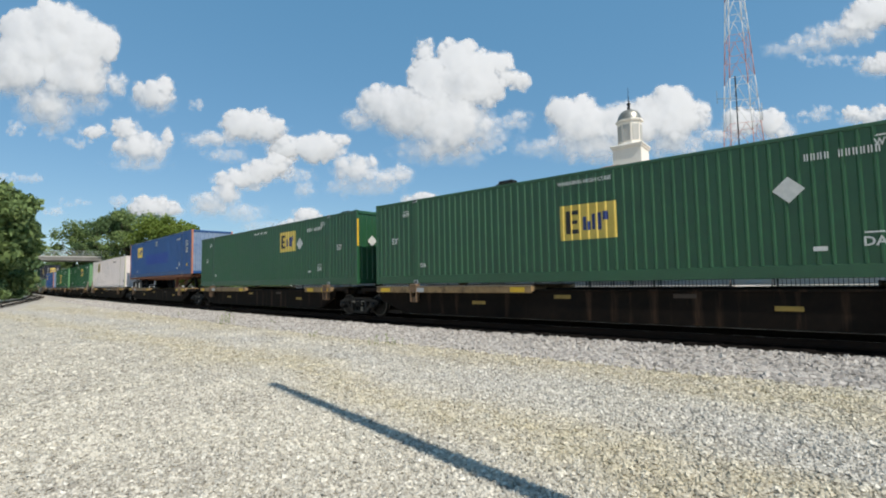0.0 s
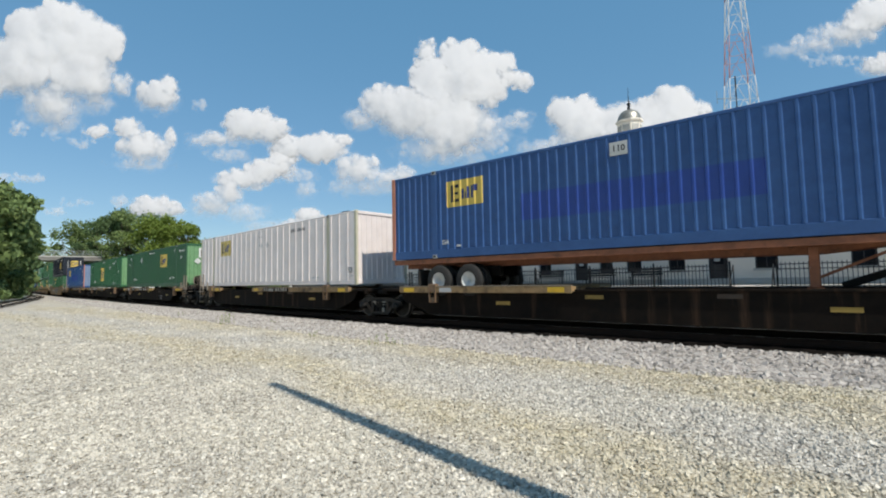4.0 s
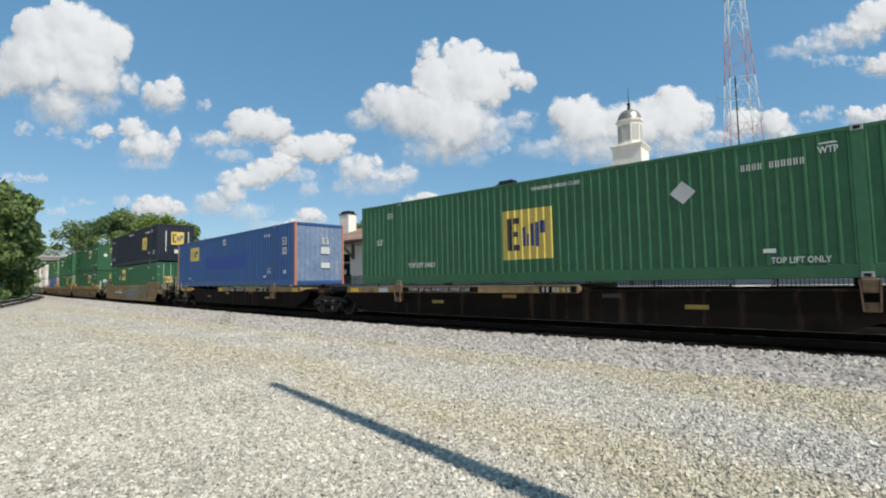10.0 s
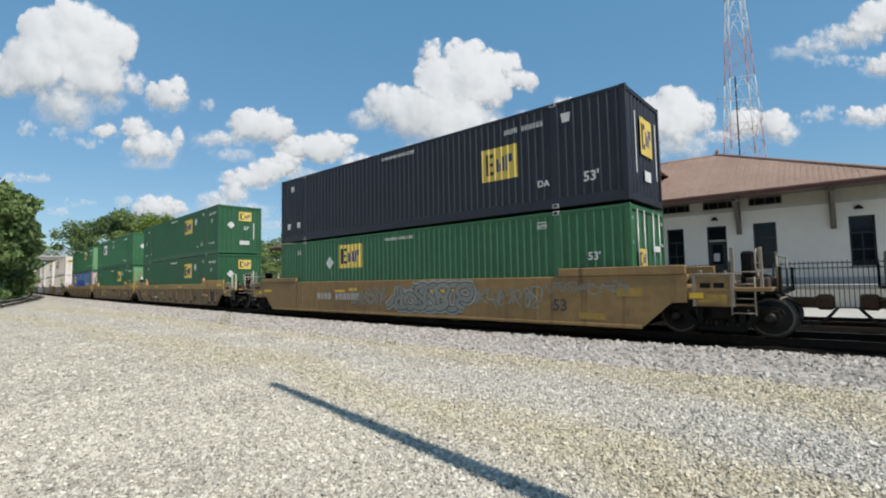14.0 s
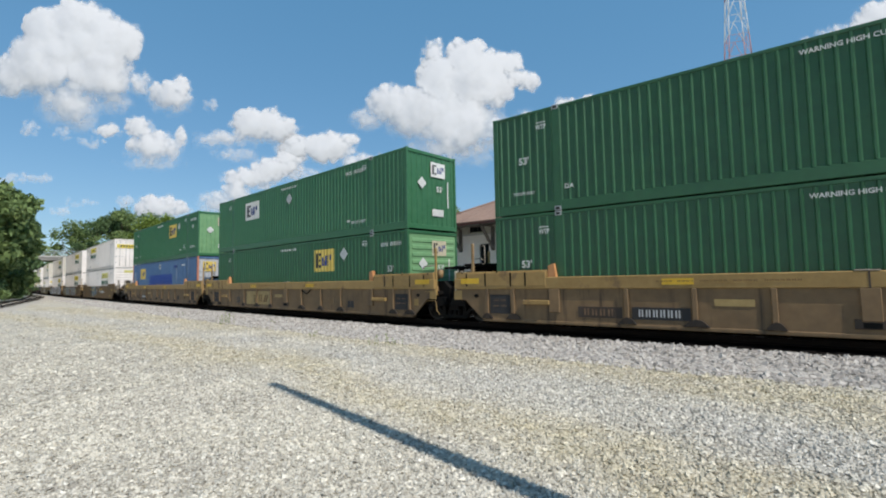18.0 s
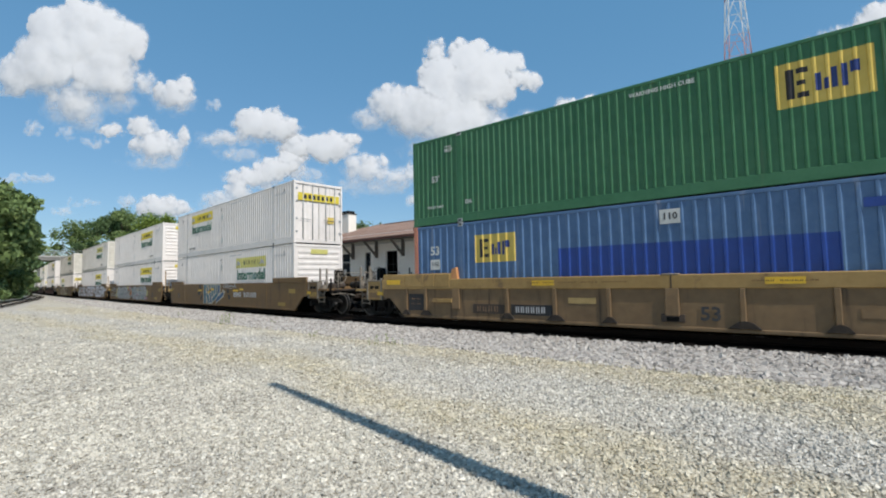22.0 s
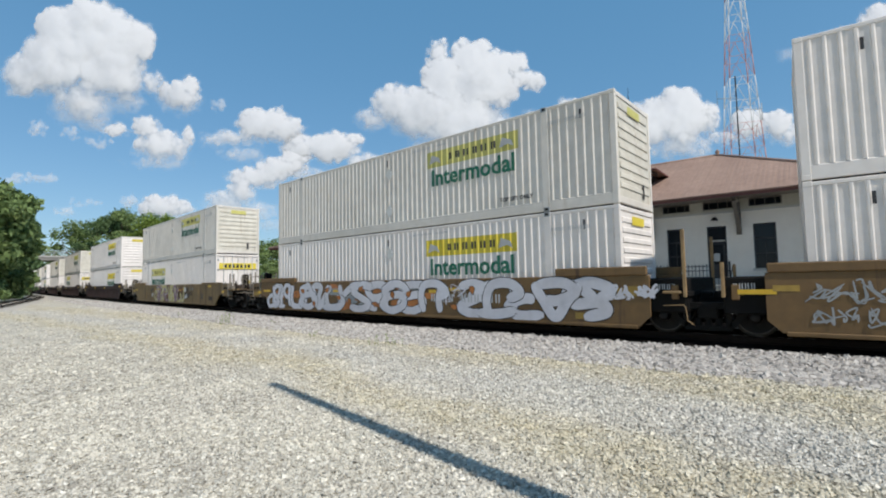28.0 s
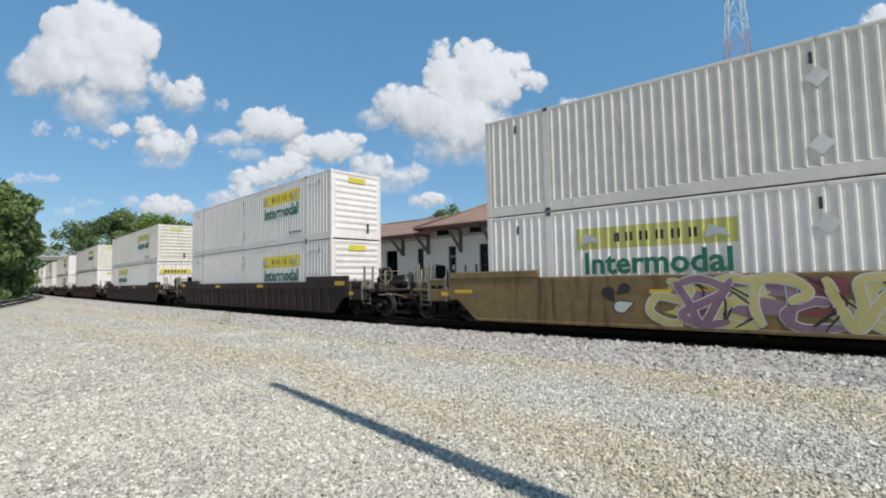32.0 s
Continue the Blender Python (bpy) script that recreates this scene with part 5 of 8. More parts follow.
def near_bars(u0, u1, z, height, count, material, parent, gap_at=()):
    me = shared(("bars", round(u1 - u0, 2), height, count, material.name, gap_at), lambda: bars_row(count, u1 - u0, height, gap_at).mesh("marking", material))
    return part("marking", me, material, parent, at=Matrix.Translation(((u0 + u1) / 2 - LONG / 2, -WIDE / 2 - 0.005, z)))


def diamond(u, z, r, material, parent, label=""):
    near_shape("placard", [(u - r, z), (u, z - r), (u + r, z), (u, z + r)], material, parent, label=label, thick=0.004)


def emblem(parent, u0, u1, z0, z1, ground, style):
    """A square company panel: a coloured field with dark and blue bars."""
    near_plate(parent, "company_panel", u0, u1, z0, z1, ground, style, 0.004, "company panel with dark and blue bars")
    w, h = u1 - u0, z1 - z0
    y = 0.008

    def blockly(a, b, c, d, m):
        near_plate(parent, "panel_mark", round(u0 + a * w, 3), round(u0 + b * w, 3), round(z0 + c * h, 3), round(z0 + d * h, 3), m, style, y)

    for a, b, c, d in ((0.11, 0.2, 0.18, 0.84), (0.225, 0.35, 0.72, 0.84), (0.225, 0.32, 0.46, 0.56), (0.225, 0.35, 0.18, 0.3)):
        blockly(a, b, c, d, logo_dark)
    for a, b, c, d in ((0.42, 0.48, 0.26, 0.64), (0.505, 0.555, 0.26, 0.5), (0.58, 0.64, 0.26, 0.7), (0.68, 0.74, 0.24, 0.72), (0.765, 0.86, 0.5, 0.74)):
        blockly(a, b, c, d, logo_blue)


def end_emblem(parent, y0, y1, z0, z1, ground):
    x = LONG / 2
    part("company_panel", end_sheet(y0, y1, z0, z1, x, lift=0.006, flat=True), ground, parent, "company panel with dark and blue bars")
    w, h = y1 - y0, z1 - z0
    for a, b, c, d, m in ((0.1, 0.22, 0.16, 0.84, logo_dark), (0.26, 0.38, 0.7, 0.84, logo_dark), (0.26, 0.38, 0.16, 0.3, logo_dark), (0.44, 0.52, 0.28, 0.66, logo_blue), (0.56, 0.63, 0.28, 0.58, logo_blue), (0.68, 0.75, 0.26, 0.74, logo_blue), (0.79, 0.9, 0.5, 0.74, logo_blue)):
        part("panel_mark", end_sheet(y0 + a * w, y0 + b * w, z0 + c * h, z0 + d * h, x, lift=0.010, flat=True), m, parent)


def banner(parent, u0, z0, style, ground):
    """A yellow company banner with bars for its name and the word below it."""
    u1, z1 = u0 + 3.6, z0 + 0.54
    near_plate(parent, "company_banner", round(u0, 2), round(u1, 2), round(z0, 2), round(z1, 2), ground, style, 0.004, "yellow company banner")
    x = u0 + 0.92
    for w in (0.2, 0.26, 0.3, 0.26, 0.3, 0.26):
        zc, hh = (z0 + z1) / 2, 0.11
        for q in (0.05, w * 0.62):
            near_plate(parent, "panel_mark", round(x + q, 2), round(x + q + 0.06, 2), round(zc - hh, 2), round(zc + hh, 2), logo_dark, style, 0.008)
        x += w + 0.07
    for a in (0.12, 2.95):
        near_shape("panel_mark", [(u0 + a, z0 + 0.12), (u0 + a + 0.3, z0 + 0.2), (u0 + a + 0.5, z0 + 0.1), (u0 + a + 0.42, z0 + 0.3), (u0 + a + 0.1, z0 + 0.42)], mark_grey, parent)
    near_text("Intermodal", u0 + 1.84, z0 - 0.39, 0.75, mark_green, parent)


def container_frame(ob, paint, post, style, rail=0.28):
    """The shell of a 53-foot container: walls, roof, floor, rails, posts and castings."""
    pitch, depth = style
    k = (paint.name, post.name, style, rail)
    zb, zt = rail, HIGH - 0.09
    spans = ((0.16, POST_U - 0.11, "side_panel"), (POST_U + 0.11, LONG - POST_U - 0.11, "side_panel"), (LONG - POST_U + 0.11, LONG - 0.16, "side_panel"))
    for a, b, name in spans:
        part(name, shared((k, "near", a), lambda: side_sheet(a, b, zb, zt, pitch, depth).mesh(name, paint)), paint, ob)
    part("side_panel", shared((k, "far"), lambda: side_sheet(0.16, LONG - 0.16, zb, zt, pitch, depth, far=True).mesh("side_panel", paint)), paint, ob)
    roof = Solid().box(-LONG / 2 + 0.02, LONG / 2 - 0.02, -WIDE / 2 + 0.05, WIDE / 2 - 0.05, HIGH - 0.05, HIGH - 0.015)
    for i in range(28):
        x = -LONG / 2 + 0.4 + i * 0.57
        roof.box(x, x + 0.2, -WIDE / 2 + 0.12, WIDE / 2 - 0.12, HIGH - 0.02, HIGH - 0.004)
    part("roof", shared((k, "roof"), lambda: roof.mesh("roof", paint)), paint, ob)
    part("floor", shared((k, "floor"), lambda: Solid().box(-LONG / 2 + 0.05, LONG / 2 - 0.05, -WIDE / 2 + 0.08, WIDE / 2 - 0.08, 0.03, 0.13).mesh("floor", steel_dark)), steel_dark, ob)
    for sgn in (-1, 1):
        yo = sgn * WIDE / 2
        lo, hi = sorted((yo, yo - sgn * 0.09))
        part("bottom_rail", shared((k, "bottom_rail", sgn), lambda: Solid().box(-LONG / 2 + 0.15, LONG / 2 - 0.15, lo + 0.004, hi - 0.004, 0.012, rail, 0.012).mesh("bottom_rail", paint)), paint, ob)
        part("top_rail", shared((k, "top_rail", sgn), lambda: Solid().box(-LONG / 2 + 0.15, LONG / 2 - 0.15, lo + 0.004, hi - 0.004, HIGH - 0.09, HIGH - 0.006, 0.012).mesh("top_rail", paint)), paint, ob)
        for u in (POST_U, LONG - POST_U):
            part("lifting_post", shared((k, "lifting_post", sgn, u), lambda: Solid().box(u - LONG / 2 - 0.11, u - LONG / 2 + 0.11, lo, hi, 0.03, HIGH - 0.004, 0.012).mesh("lifting_post", post if post is cream_post else paint)), paint, ob)
            for z in (0.0, HIGH - 0.12):
                part("casting", shared(("casting", sgn, u, z), lambda: Solid().box(u - LONG / 2 - 0.1, u - LONG / 2 + 0.1, lo - 0.01, hi + 0.01, z, z + 0.13, 0.015).mesh("casting", galvanised)), galvanised, ob)
                # a dark plate stands in for the shade inside the casting's hole
                part("casting_hole", shared(("casting hole", sgn, u, z), lambda: Solid().box(u - LONG / 2 - 0.05, u - LONG / 2 + 0.05, *sorted((sgn * (WIDE / 2 + 0.006), sgn * (WIDE / 2 + 0.013))), z + 0.035, z + 0.095).mesh("casting_hole", truck_steel)), truck_steel, ob)
        for x in (-1, 1):
            xa, xb = sorted((x * LONG / 2, x * (LONG / 2 - 0.16)))
            part("corner_post", shared((k, "corner_post", sgn, x), lambda: Solid().box(xa, xb, lo, hi + 0.0, 0.1, HIGH - 0.1, 0.012).mesh("corner_post", post)), post, ob)
            for z in (0.0, HIGH - 0.11):
                part("casting", shared(("corner casting", post.name, sgn, x, z), lambda: Solid().box(xa - 0.004, xb + 0.004, lo - 0.004, hi + 0.004, z, z + 0.115, 0.015).mesh("casting", post)), post, ob)
    for x in (-1, 1):
        for z0, z1, nm in ((0.03, 0.2, "end_sill"), (HIGH - 0.14, HIGH - 0.02, "end_header")):
            xa, xb = sorted((x * (LONG / 2 - 0.006), x * (LONG / 2 - 0.12)))
            part(nm, shared((k, nm, x), lambda: Solid().box(xa, xb, -WIDE / 2 + 0.09, WIDE / 2 - 0.09, z0, z1, 0.01).mesh(nm, paint)), paint, ob)
    part("rear_wall", shared((k, "rear"), lambda: Solid().box(-LONG / 2 + 0.03, -LONG / 2 + 0.06, -WIDE / 2 + 0.09, WIDE / 2 - 0.09, 0.2, HIGH - 0.14).mesh("rear_wall", paint)), paint, ob)


def end_wall(ob, paint, kind):
    """The leading end: upright ribs, lying ribs, or a pair of doors with lock rods."""
    x = LONG / 2
    k = (paint.name, kind)
    if kind == "ribs":
        part("end_wall", shared((k, "wall"), lambda: end_sheet(-WIDE / 2 + 0.09, WIDE / 2 - 0.09, 0.2, HIGH - 0.14, x - 0.02, 0.26, 0.03).mesh("end_wall", paint)), paint, ob)
    elif kind == "slats":
        part("end_wall", shared((k, "wall"), lambda: Solid().box(x - 0.06, x - 0.03, -WIDE / 2 + 0.09, WIDE / 2 - 0.09, 0.2, HIGH - 0.14).mesh("end_wall", paint)), paint, ob)
        for i in range(9):
            z = 0.42 + i * 0.255
            part("end_rib", shared((k, "rib", i), lambda: Solid().prism([(x - 0.03, z), (x - 0.004, z + 0.025), (x - 0.004, z + 0.13), (x - 0.03, z + 0.155)], "y", -WIDE / 2 + 0.22, WIDE / 2 - 0.22).mesh("end_rib", paint)), paint, ob)
    else:
        for sgn in (-1, 1):
            a, b = sorted((sgn * 0.012, sgn * (WIDE / 2 - 0.1)))
            door = part("door", shared((k, "door", sgn), lambda: end_sheet(a, b, 0.21, HIGH - 0.15, x - 0.035, 0.6, 0.02).mesh("door", paint)), paint, ob)
            for f in (0.3, 0.72):
                yr = a + (b - a) * f
                part("lock_rod", shared((k, "rod", sgn, f), lambda: Solid().rod((x + 0.0, yr, 0.16), (x + 0.0, yr, HIGH - 0.1), 0.02, 8).mesh("lock_rod", galvanised)), galvanised, door)
            for z in (0.5, 1.1, 1.9, 2.5):
                part("hinge", shared((k, "hinge", sgn, z), lambda: Solid().box(x - 0.05, x - 0.005, (b if sgn > 0 else a) - 0.09, (b if sgn > 0 else a) + 0.09, z, z + 0.09, 0.01).mesh("hinge", galvanised)), galvanised, door)
            part("door_handle", shared((k, "handle", sgn), lambda: Solid().rod((x + 0.03, a + 0.2, 1.15), (x + 0.03, a + 0.75, 1.12), 0.014, 6).mesh("door_handle", galvanised)), galvanised, door)


STEEL, CLOSE_STEEL = (0.23, 0.03), (0.204, 0.03)
TRAIN = []  # (thing, middle at 16 s, height, half of its bogie distance)


def new_container(name, lead, base, label, group):
    ob = thing(name, Matrix(), label, "container", group)
    TRAIN.append((ob, lead - LONG / 2, base, 8.0))
    return ob


def green_container(lead, base, logo=(10.2, 1.55), ground=None, paint=None, end="ribs", tall=False, diamond_at=(12.38, 2.22, "white"), number=(14.72, 15.85, 2.44), size_at=(15.16, 1.98), top_text=(15.15, 0.66), tail_text=(1.0, 1.5), end_logo=True, extra=(), style=STEEL):
    """A green corrugated domestic container with its markings."""
    paint, ground = paint or green_paint, ground or logo_yellow
    where = "on the flat spine car" if base > 1.2 and base < 2 else "in the well car" if base < 1.2 else "stacked on another container"
    ob = new_container("container", lead, base, ("faded" if paint is faded_green else "sun-worn" if paint is worn_green else "dulled" if paint is mid_green else "dark") + " green corrugated steel container " + where, "containers on the train")
    container_frame(ob, paint, paint, style)
    end_wall(ob, paint if paint is faded_green or end == "doors" else faded_green if extra and "faded_end" in extra else paint, end)
    h = 1.43 if tall else 0.93
    emblem(ob, logo[0], logo[0] + (1.6 if tall else 1.52), logo[1], logo[1] + h, ground, style)
    if diamond_at:
        diamond(diamond_at[0], diamond_at[1], 0.27, mark_white if diamond_at[2] == "white" else mark_grey, ob)
    if number:
        near_bars(number[0], number[1], number[2], 0.14, 11, mark_white, ob, (4,))
    if size_at:
        near_text("53'", size_at[0], size_at[1], 0.29, mark_white, ob)
    if top_text:
        near_text("TOP LIFT ONLY", top_text[0], top_text[1], 0.17, mark_white, ob, squash=0.8)
    near_text("WARNING HIGH CUBE", 8.0, 2.62, 0.14, mark_white, ob)
    if tail_text:
        near_text("53'", tail_text[0], tail_text[1], 0.28, mark_white, ob)
        u, z, size = (3.05, 0.62, 0.22) if "wide_tail" in extra else (0.98, 0.58, 0.12)
        if "no_lift_text" not in extra:
            near_text("TOP LIFT ONLY", u, z, size, mark_white, ob, squash=0.8)
    if "end_stripes" in extra:
        for y in (-WIDE / 2 + 0.045, WIDE / 2 - 0.045):
            part("warning_stripe", end_sheet(y - 0.04, y + 0.04, 1.5, HIGH - 0.35, LONG / 2, lift=0.004, flat=True), mark_yellow, ob)
    for u, z in ((13.74, 2.5), (1.55, 2.38)):
        near_text("WTP", u, z, 0.19, mark_white, ob, squash=0.75)
        near_shape("marking", [(u - 0.15, z + 0.12), (u + 0.15, z + 0.12), (u + 0.12, z + 0.15), (u - 0.12, z + 0.15)], mark_white, ob)
    if "wide_tail" not in extra and "plain" not in extra:
        near_text("DA", 13.5, 0.68, 0.24, mark_white, ob)
        near_shape("marking", [(13.36, 0.84), (13.64, 0.84), (13.64, 0.87), (13.36, 0.87)], mark_white, ob)
        near_text("DA", 2.32, 0.62, 0.18, mark_white, ob)
    near_shape("marking", [(12.6, 0.54), (12.82, 0.54), (12.82, 0.63), (12.6, 0.63)], mark_white, ob)
    if end_logo and end != "doors":
        g = logo_white if ground is logo_white or "white_end" in extra else logo_cream if "faded_end" in extra and "wide_tail" not in extra else logo_yellow
        end_emblem(ob, *((-0.5, 0.72, 1.95, 2.6) if "wide_tail" in extra else (-0.1, 0.66, 2.0, 2.55)), g)
        part("placard", end_sheet(-0.72, -0.4, 1.55, 1.87, LONG / 2, lift=0.004, flat=True), mark_white, ob, at=Matrix.Translation((0, 0, 1.71)) @ Matrix.Translation((0, -0.56, 0)) @ Matrix.Rotation(math.pi / 4, 4, "X") @ Matrix.Translation((0, 0.56, -1.71)))
        end_text("53'", 0.35, 1.55, 0.28, mark_white, ob)
        part("marking", end_sheet(-0.05, 0.55, 0.55, 0.8, LONG / 2, lift=0.004, flat=True), mark_white, ob)
        part("marking", end_sheet(0.78, 0.84, 0.9, 1.9, LONG / 2, lift=0.004, flat=True), mark_white, ob)
    elif end_logo:
        end_emblem(ob, -0.85, -0.25, 1.3, 1.8, logo_yellow)
        for z in (0.9, 1.2, 1.75):
            part("marking", end_sheet(0.3, 0.9, z, z + 0.16, LONG / 2, lift=0.004, flat=True), mark_white, ob)
    return ob


def blue_container(lead, base, paint, end="ribs", faded=False):
    """A blue corrugated container with orange corner posts and a fresh blue band."""
    where = "on a road chassis" if base > 2 else "on the flat spine car" if base > 1.2 else "in the well car"
    ob = new_container("container", lead, base, ("faded " if faded else "") + "blue corrugated container with orange corner posts " + where, "containers on the train")
    style = (0.276, 0.032)
    container_frame(ob, paint, orange_paint, style)
    end_wall(ob, chalky_blue if end == "ribs" else bleached_door, end)
    emblem(ob, 2.53, 3.93, 1.62, 2.46, logo_yellow, style)
    near_plate(ob, "touch_up_band", 5.25, 11.05, 0.95, 1.72 if not faded else 1.9, patch_blue, style, 0.003, "fresh darker blue band")
    near_shape("sign", [(7.84, 2.32), (8.28, 2.32), (8.28, 2.66), (7.84, 2.66)], mark_white, ob)
    near_text("110", 8.06, 2.49, 0.22, mark_dark, ob, y=-WIDE / 2 - 0.009)
    for u, big in ((15.15, 0.5),) if not faded else ((0.93, 0.4),):
        near_text("53", u, 2.05, big, mark_white, ob)
        near_shape("sign", [(u - 0.2, 1.45), (u + 0.2, 1.45), (u + 0.2, 1.78), (u - 0.2, 1.78)], mark_white, ob)
        near_text("110", u, 1.62, 0.2, mark_dark, ob, y=-WIDE / 2 - 0.009)
    near_bars(13.06, 13.75, 2.45, 0.13, 9, mark_white, ob, (4,))
    near_text("DA", 13.6, 0.66, 0.24, mark_white, ob)
    near_shape("marking", [(13.46, 0.82), (13.74, 0.82), (13.74, 0.85), (13.46, 0.85)], mark_white, ob)
    near_text("DA", 2.45, 0.5, 0.2, mark_white, ob)
    near_shape("marking", [(2.9, 0.34), (3.08, 0.34), (3.08, 0.4), (2.9, 0.4)], mark_white, ob)
    near_shape("marking", [(13.0, 0.4), (13.3, 0.4), (13.3, 0.5), (13.0, 0.5)], mark_white, ob)
    near_shape("marking", [(15.05, 0.55), (15.3, 0.55), (15.3, 0.72), (15.05, 0.72)], mark_yellow if base > 2 else mark_white, ob)
    if end == "ribs":
        end_text("53", 0.25, 2.05, 0.42, mark_white, ob)
        for z, h in ((1.45, 0.33), (0.78, 0.26)):
            part("sign", end_sheet(0.02, 0.5, z, z + h, LONG / 2, lift=0.004, flat=True), mark_white, ob)
    else:
        for y in (-0.98, 0.14):
            end_emblem(ob, y, y + 0.8, 1.95, 2.58, logo_yellow)
            part("marking", end_sheet(y + 0.1, y + 0.6, 1.1, 1.5, LONG / 2, lift=0.004, flat=True), mark_white, ob)
        near_shape("touch_up", [(11.4, 2.32), (12.1, 2.32), (12.1, 2.5), (11.4, 2.5)], patch_blue, ob)
    return ob


def white_container(lead, base, paint, banner_at=9.75, banner_z=1.98, end="slats", number=True, fresh=False):
    """A white corrugated container with a yellow banner."""
    where = "in the well car" if base < 1.2 else "stacked on another container"
    tone = "white" if paint is white_paint else "aged off-white"
    ob = new_container("container", lead, base, tone + " corrugated container with yellow banner " + where, "containers on the train")
    style = (0.235, 0.023)
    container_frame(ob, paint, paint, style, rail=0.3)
    end_wall(ob, rusty_cream if paint is cream_paint else paint, end)
    if banner_at is not None:
        banner(ob, banner_at, banner_z, style, banner_fresh if fresh else banner_yellow)
    for z in (2.08, 0.72):
        diamond(7.82, z, 0.22, logo_white, ob)
    if number:
        near_bars(14.3, 15.4, 2.42, 0.1, 11, mark_grey, ob, (4,))
    near_text("TOP LIFT ONLY", 13.2 if banner_at and banner_at > 8 else 2.9, 0.5, 0.16, mark_dark, ob)
    near_bars(9.0, 10.6, 2.66, 0.07, 12, mark_grey, ob, (7,))
    for u in (7.7, 15.2, 1.0):
        near_shape("marking", [(u, 2.36), (u + 0.06, 2.36), (u + 0.06, 2.6), (u, 2.6)], mark_dark, ob)
    if end == "slats":
        part("company_banner", end_sheet(-0.45, 0.45, 2.44, 2.66, LONG / 2, lift=0.006, flat=True), banner_fresh if fresh else banner_yellow, ob, "yellow company banner")
        part("marking", end_sheet(0.5, 0.62, 0.3, 0.7, LONG / 2, lift=0.006, flat=True), mark_dark, ob)
    else:
        part("company_banner", end_sheet(-1.1, 1.1, 2.0, 2.36, LONG / 2, lift=0.002, flat=True), banner_fresh, ob, "yellow company banner")
        for i in range(7):
            part("panel_mark", end_sheet(-0.8 + 0.23 * i, -0.66 + 0.23 * i, 2.08, 2.28, LONG / 2, lift=0.006, flat=True), logo_dark, ob)
        part("sign", end_sheet(0.45, 0.8, 1.0, 1.3, LONG / 2, lift=0.004, flat=True), logo_yellow, ob)
    return ob


def panel_container(lead, base):
    """A smooth white container with thin upright ribs set wide apart."""
    ob = new_container("container", lead, base, "smooth white panelled container with thin ribs on the spine car", "containers on the train")
    style = (3.0, 0.0)
    container_frame(ob, reefer_white, cream_post, style, rail=0.17)
    end_wall(ob, reefer_white, "ribs")
    for i in range(27):
        u = 0.62 + i * 0.575
        if abs(u - POST_U) < 0.2 or abs(u - LONG + POST_U) < 0.2:
            continue
        part("rib", shared(("panel rib", i), lambda: Solid().box(u - LONG / 2 - 0.03, u - LONG / 2 + 0.03, -WIDE / 2 - 0.022, -WIDE / 2 + 0.004, 0.17, HIGH - 0.09, 0.008).mesh("rib", reefer_white)), reefer_white, ob)
    emblem(ob, 3.06, 4.45, 1.7, 2.55, logo_yellow, (3.0, -0.016))
    near_bars(11.1, 12.4, 2.5, 0.16, 11, mark_dark, ob, (4,))
    near_text("53", 15.72, 0.56, 0.3, mark_dark, ob)
    near_bars(15.5, 15.95, 0.36, 0.07, 8, mark_grey, ob)
    for u in (8.1, 8.75):
        diamond(u, 2.02, 0.2, mark_grey, ob)
    near_bars(7.85, 8.3, 2.45, 0.1, 4, mark_grey, ob)
    near_shape("marking", [(12.9, 0.3), (13.5, 0.3), (13.5, 0.34), (12.9, 0.34)], mark_grey, ob)
    return ob


# ---- bogies ----
WHEEL_R = 0.42
AXLES = []  # (wheelset, car middle at 16 s)


def wheelset_mesh():
    s = Solid()
    s.rod((0, -0.95, 0), (0, 0.95, 0), 0.08, 10)
    for sgn in (-1, 1):
        prof = [(0.09, 0.10), (0.13, 0.08), (0.30, 0.05), (0.36, 0.05), (WHEEL_R, 0.055), (WHEEL_R, -0.05), (WHEEL_R + 0.028, -0.055), (WHEEL_R + 0.028, -0.08), (0.36, -0.08), (0.13, -0.02), (0.09, -0.03)]
        s.lathe([(r, sgn * (0.74 + h)) for r, h in prof], "y", n=24)
        for i in range(3):
            a = i * 2.094
            s.box(0.19 * math.cos(a) - 0.03, 0.19 * math.cos(a) + 0.03, sgn * 0.80 - 0.018, sgn * 0.80 + 0.018, 0.19 * math.sin(a) - 0.03, 0.19 * math.sin(a) + 0.03)
    me = s.mesh("wheelset", tread_steel)
    me.materials.append(worn_rim)
    for p in me.polygons:
        if math.hypot(p.center.x, p.center.z) > 0.37 and abs(p.normal.y) > 0.8:
            p.material_index = 1
    return me


def side_frame_mesh(y, steel):
    s = Solid()
    half = 0.89
    top = [(-half - 0.26, 0.50), (-half - 0.2, 0.60), (-0.62, 0.72), (0.62, 0.72), (half + 0.2, 0.60), (half + 0.26, 0.50), (half - 0.2, 0.50), (0.55, 0.585), (-0.55, 0.585), (-half + 0.2, 0.50)]
    s.prism(top, "y", y - 0.075, y + 0.075)
    for sg in (-1, 1):
        leg = [(sg * (half - 0.06), 0.52), (sg * (half - 0.24), 0.52), (sg * 0.30, 0.14), (sg * 0.46, 0.14)]
        s.prism(leg if sg < 0 else leg[::-1], "y", y - 0.07, y + 0.07)
        s.box(sg * 0.40 - 0.055, sg * 0.40 + 0.055, y - 0.07, y + 0.07, 0.16, 0.62)
        s.box(sg * half - 0.17, sg * half + 0.17, y - 0.1, y + 0.1, 0.44, 0.58, 0.02)
    s.box(-0.46, 0.46, y - 0.08, y + 0.08, 0.1, 0.22, 0.02)
    return s.mesh("side_frame", steel)


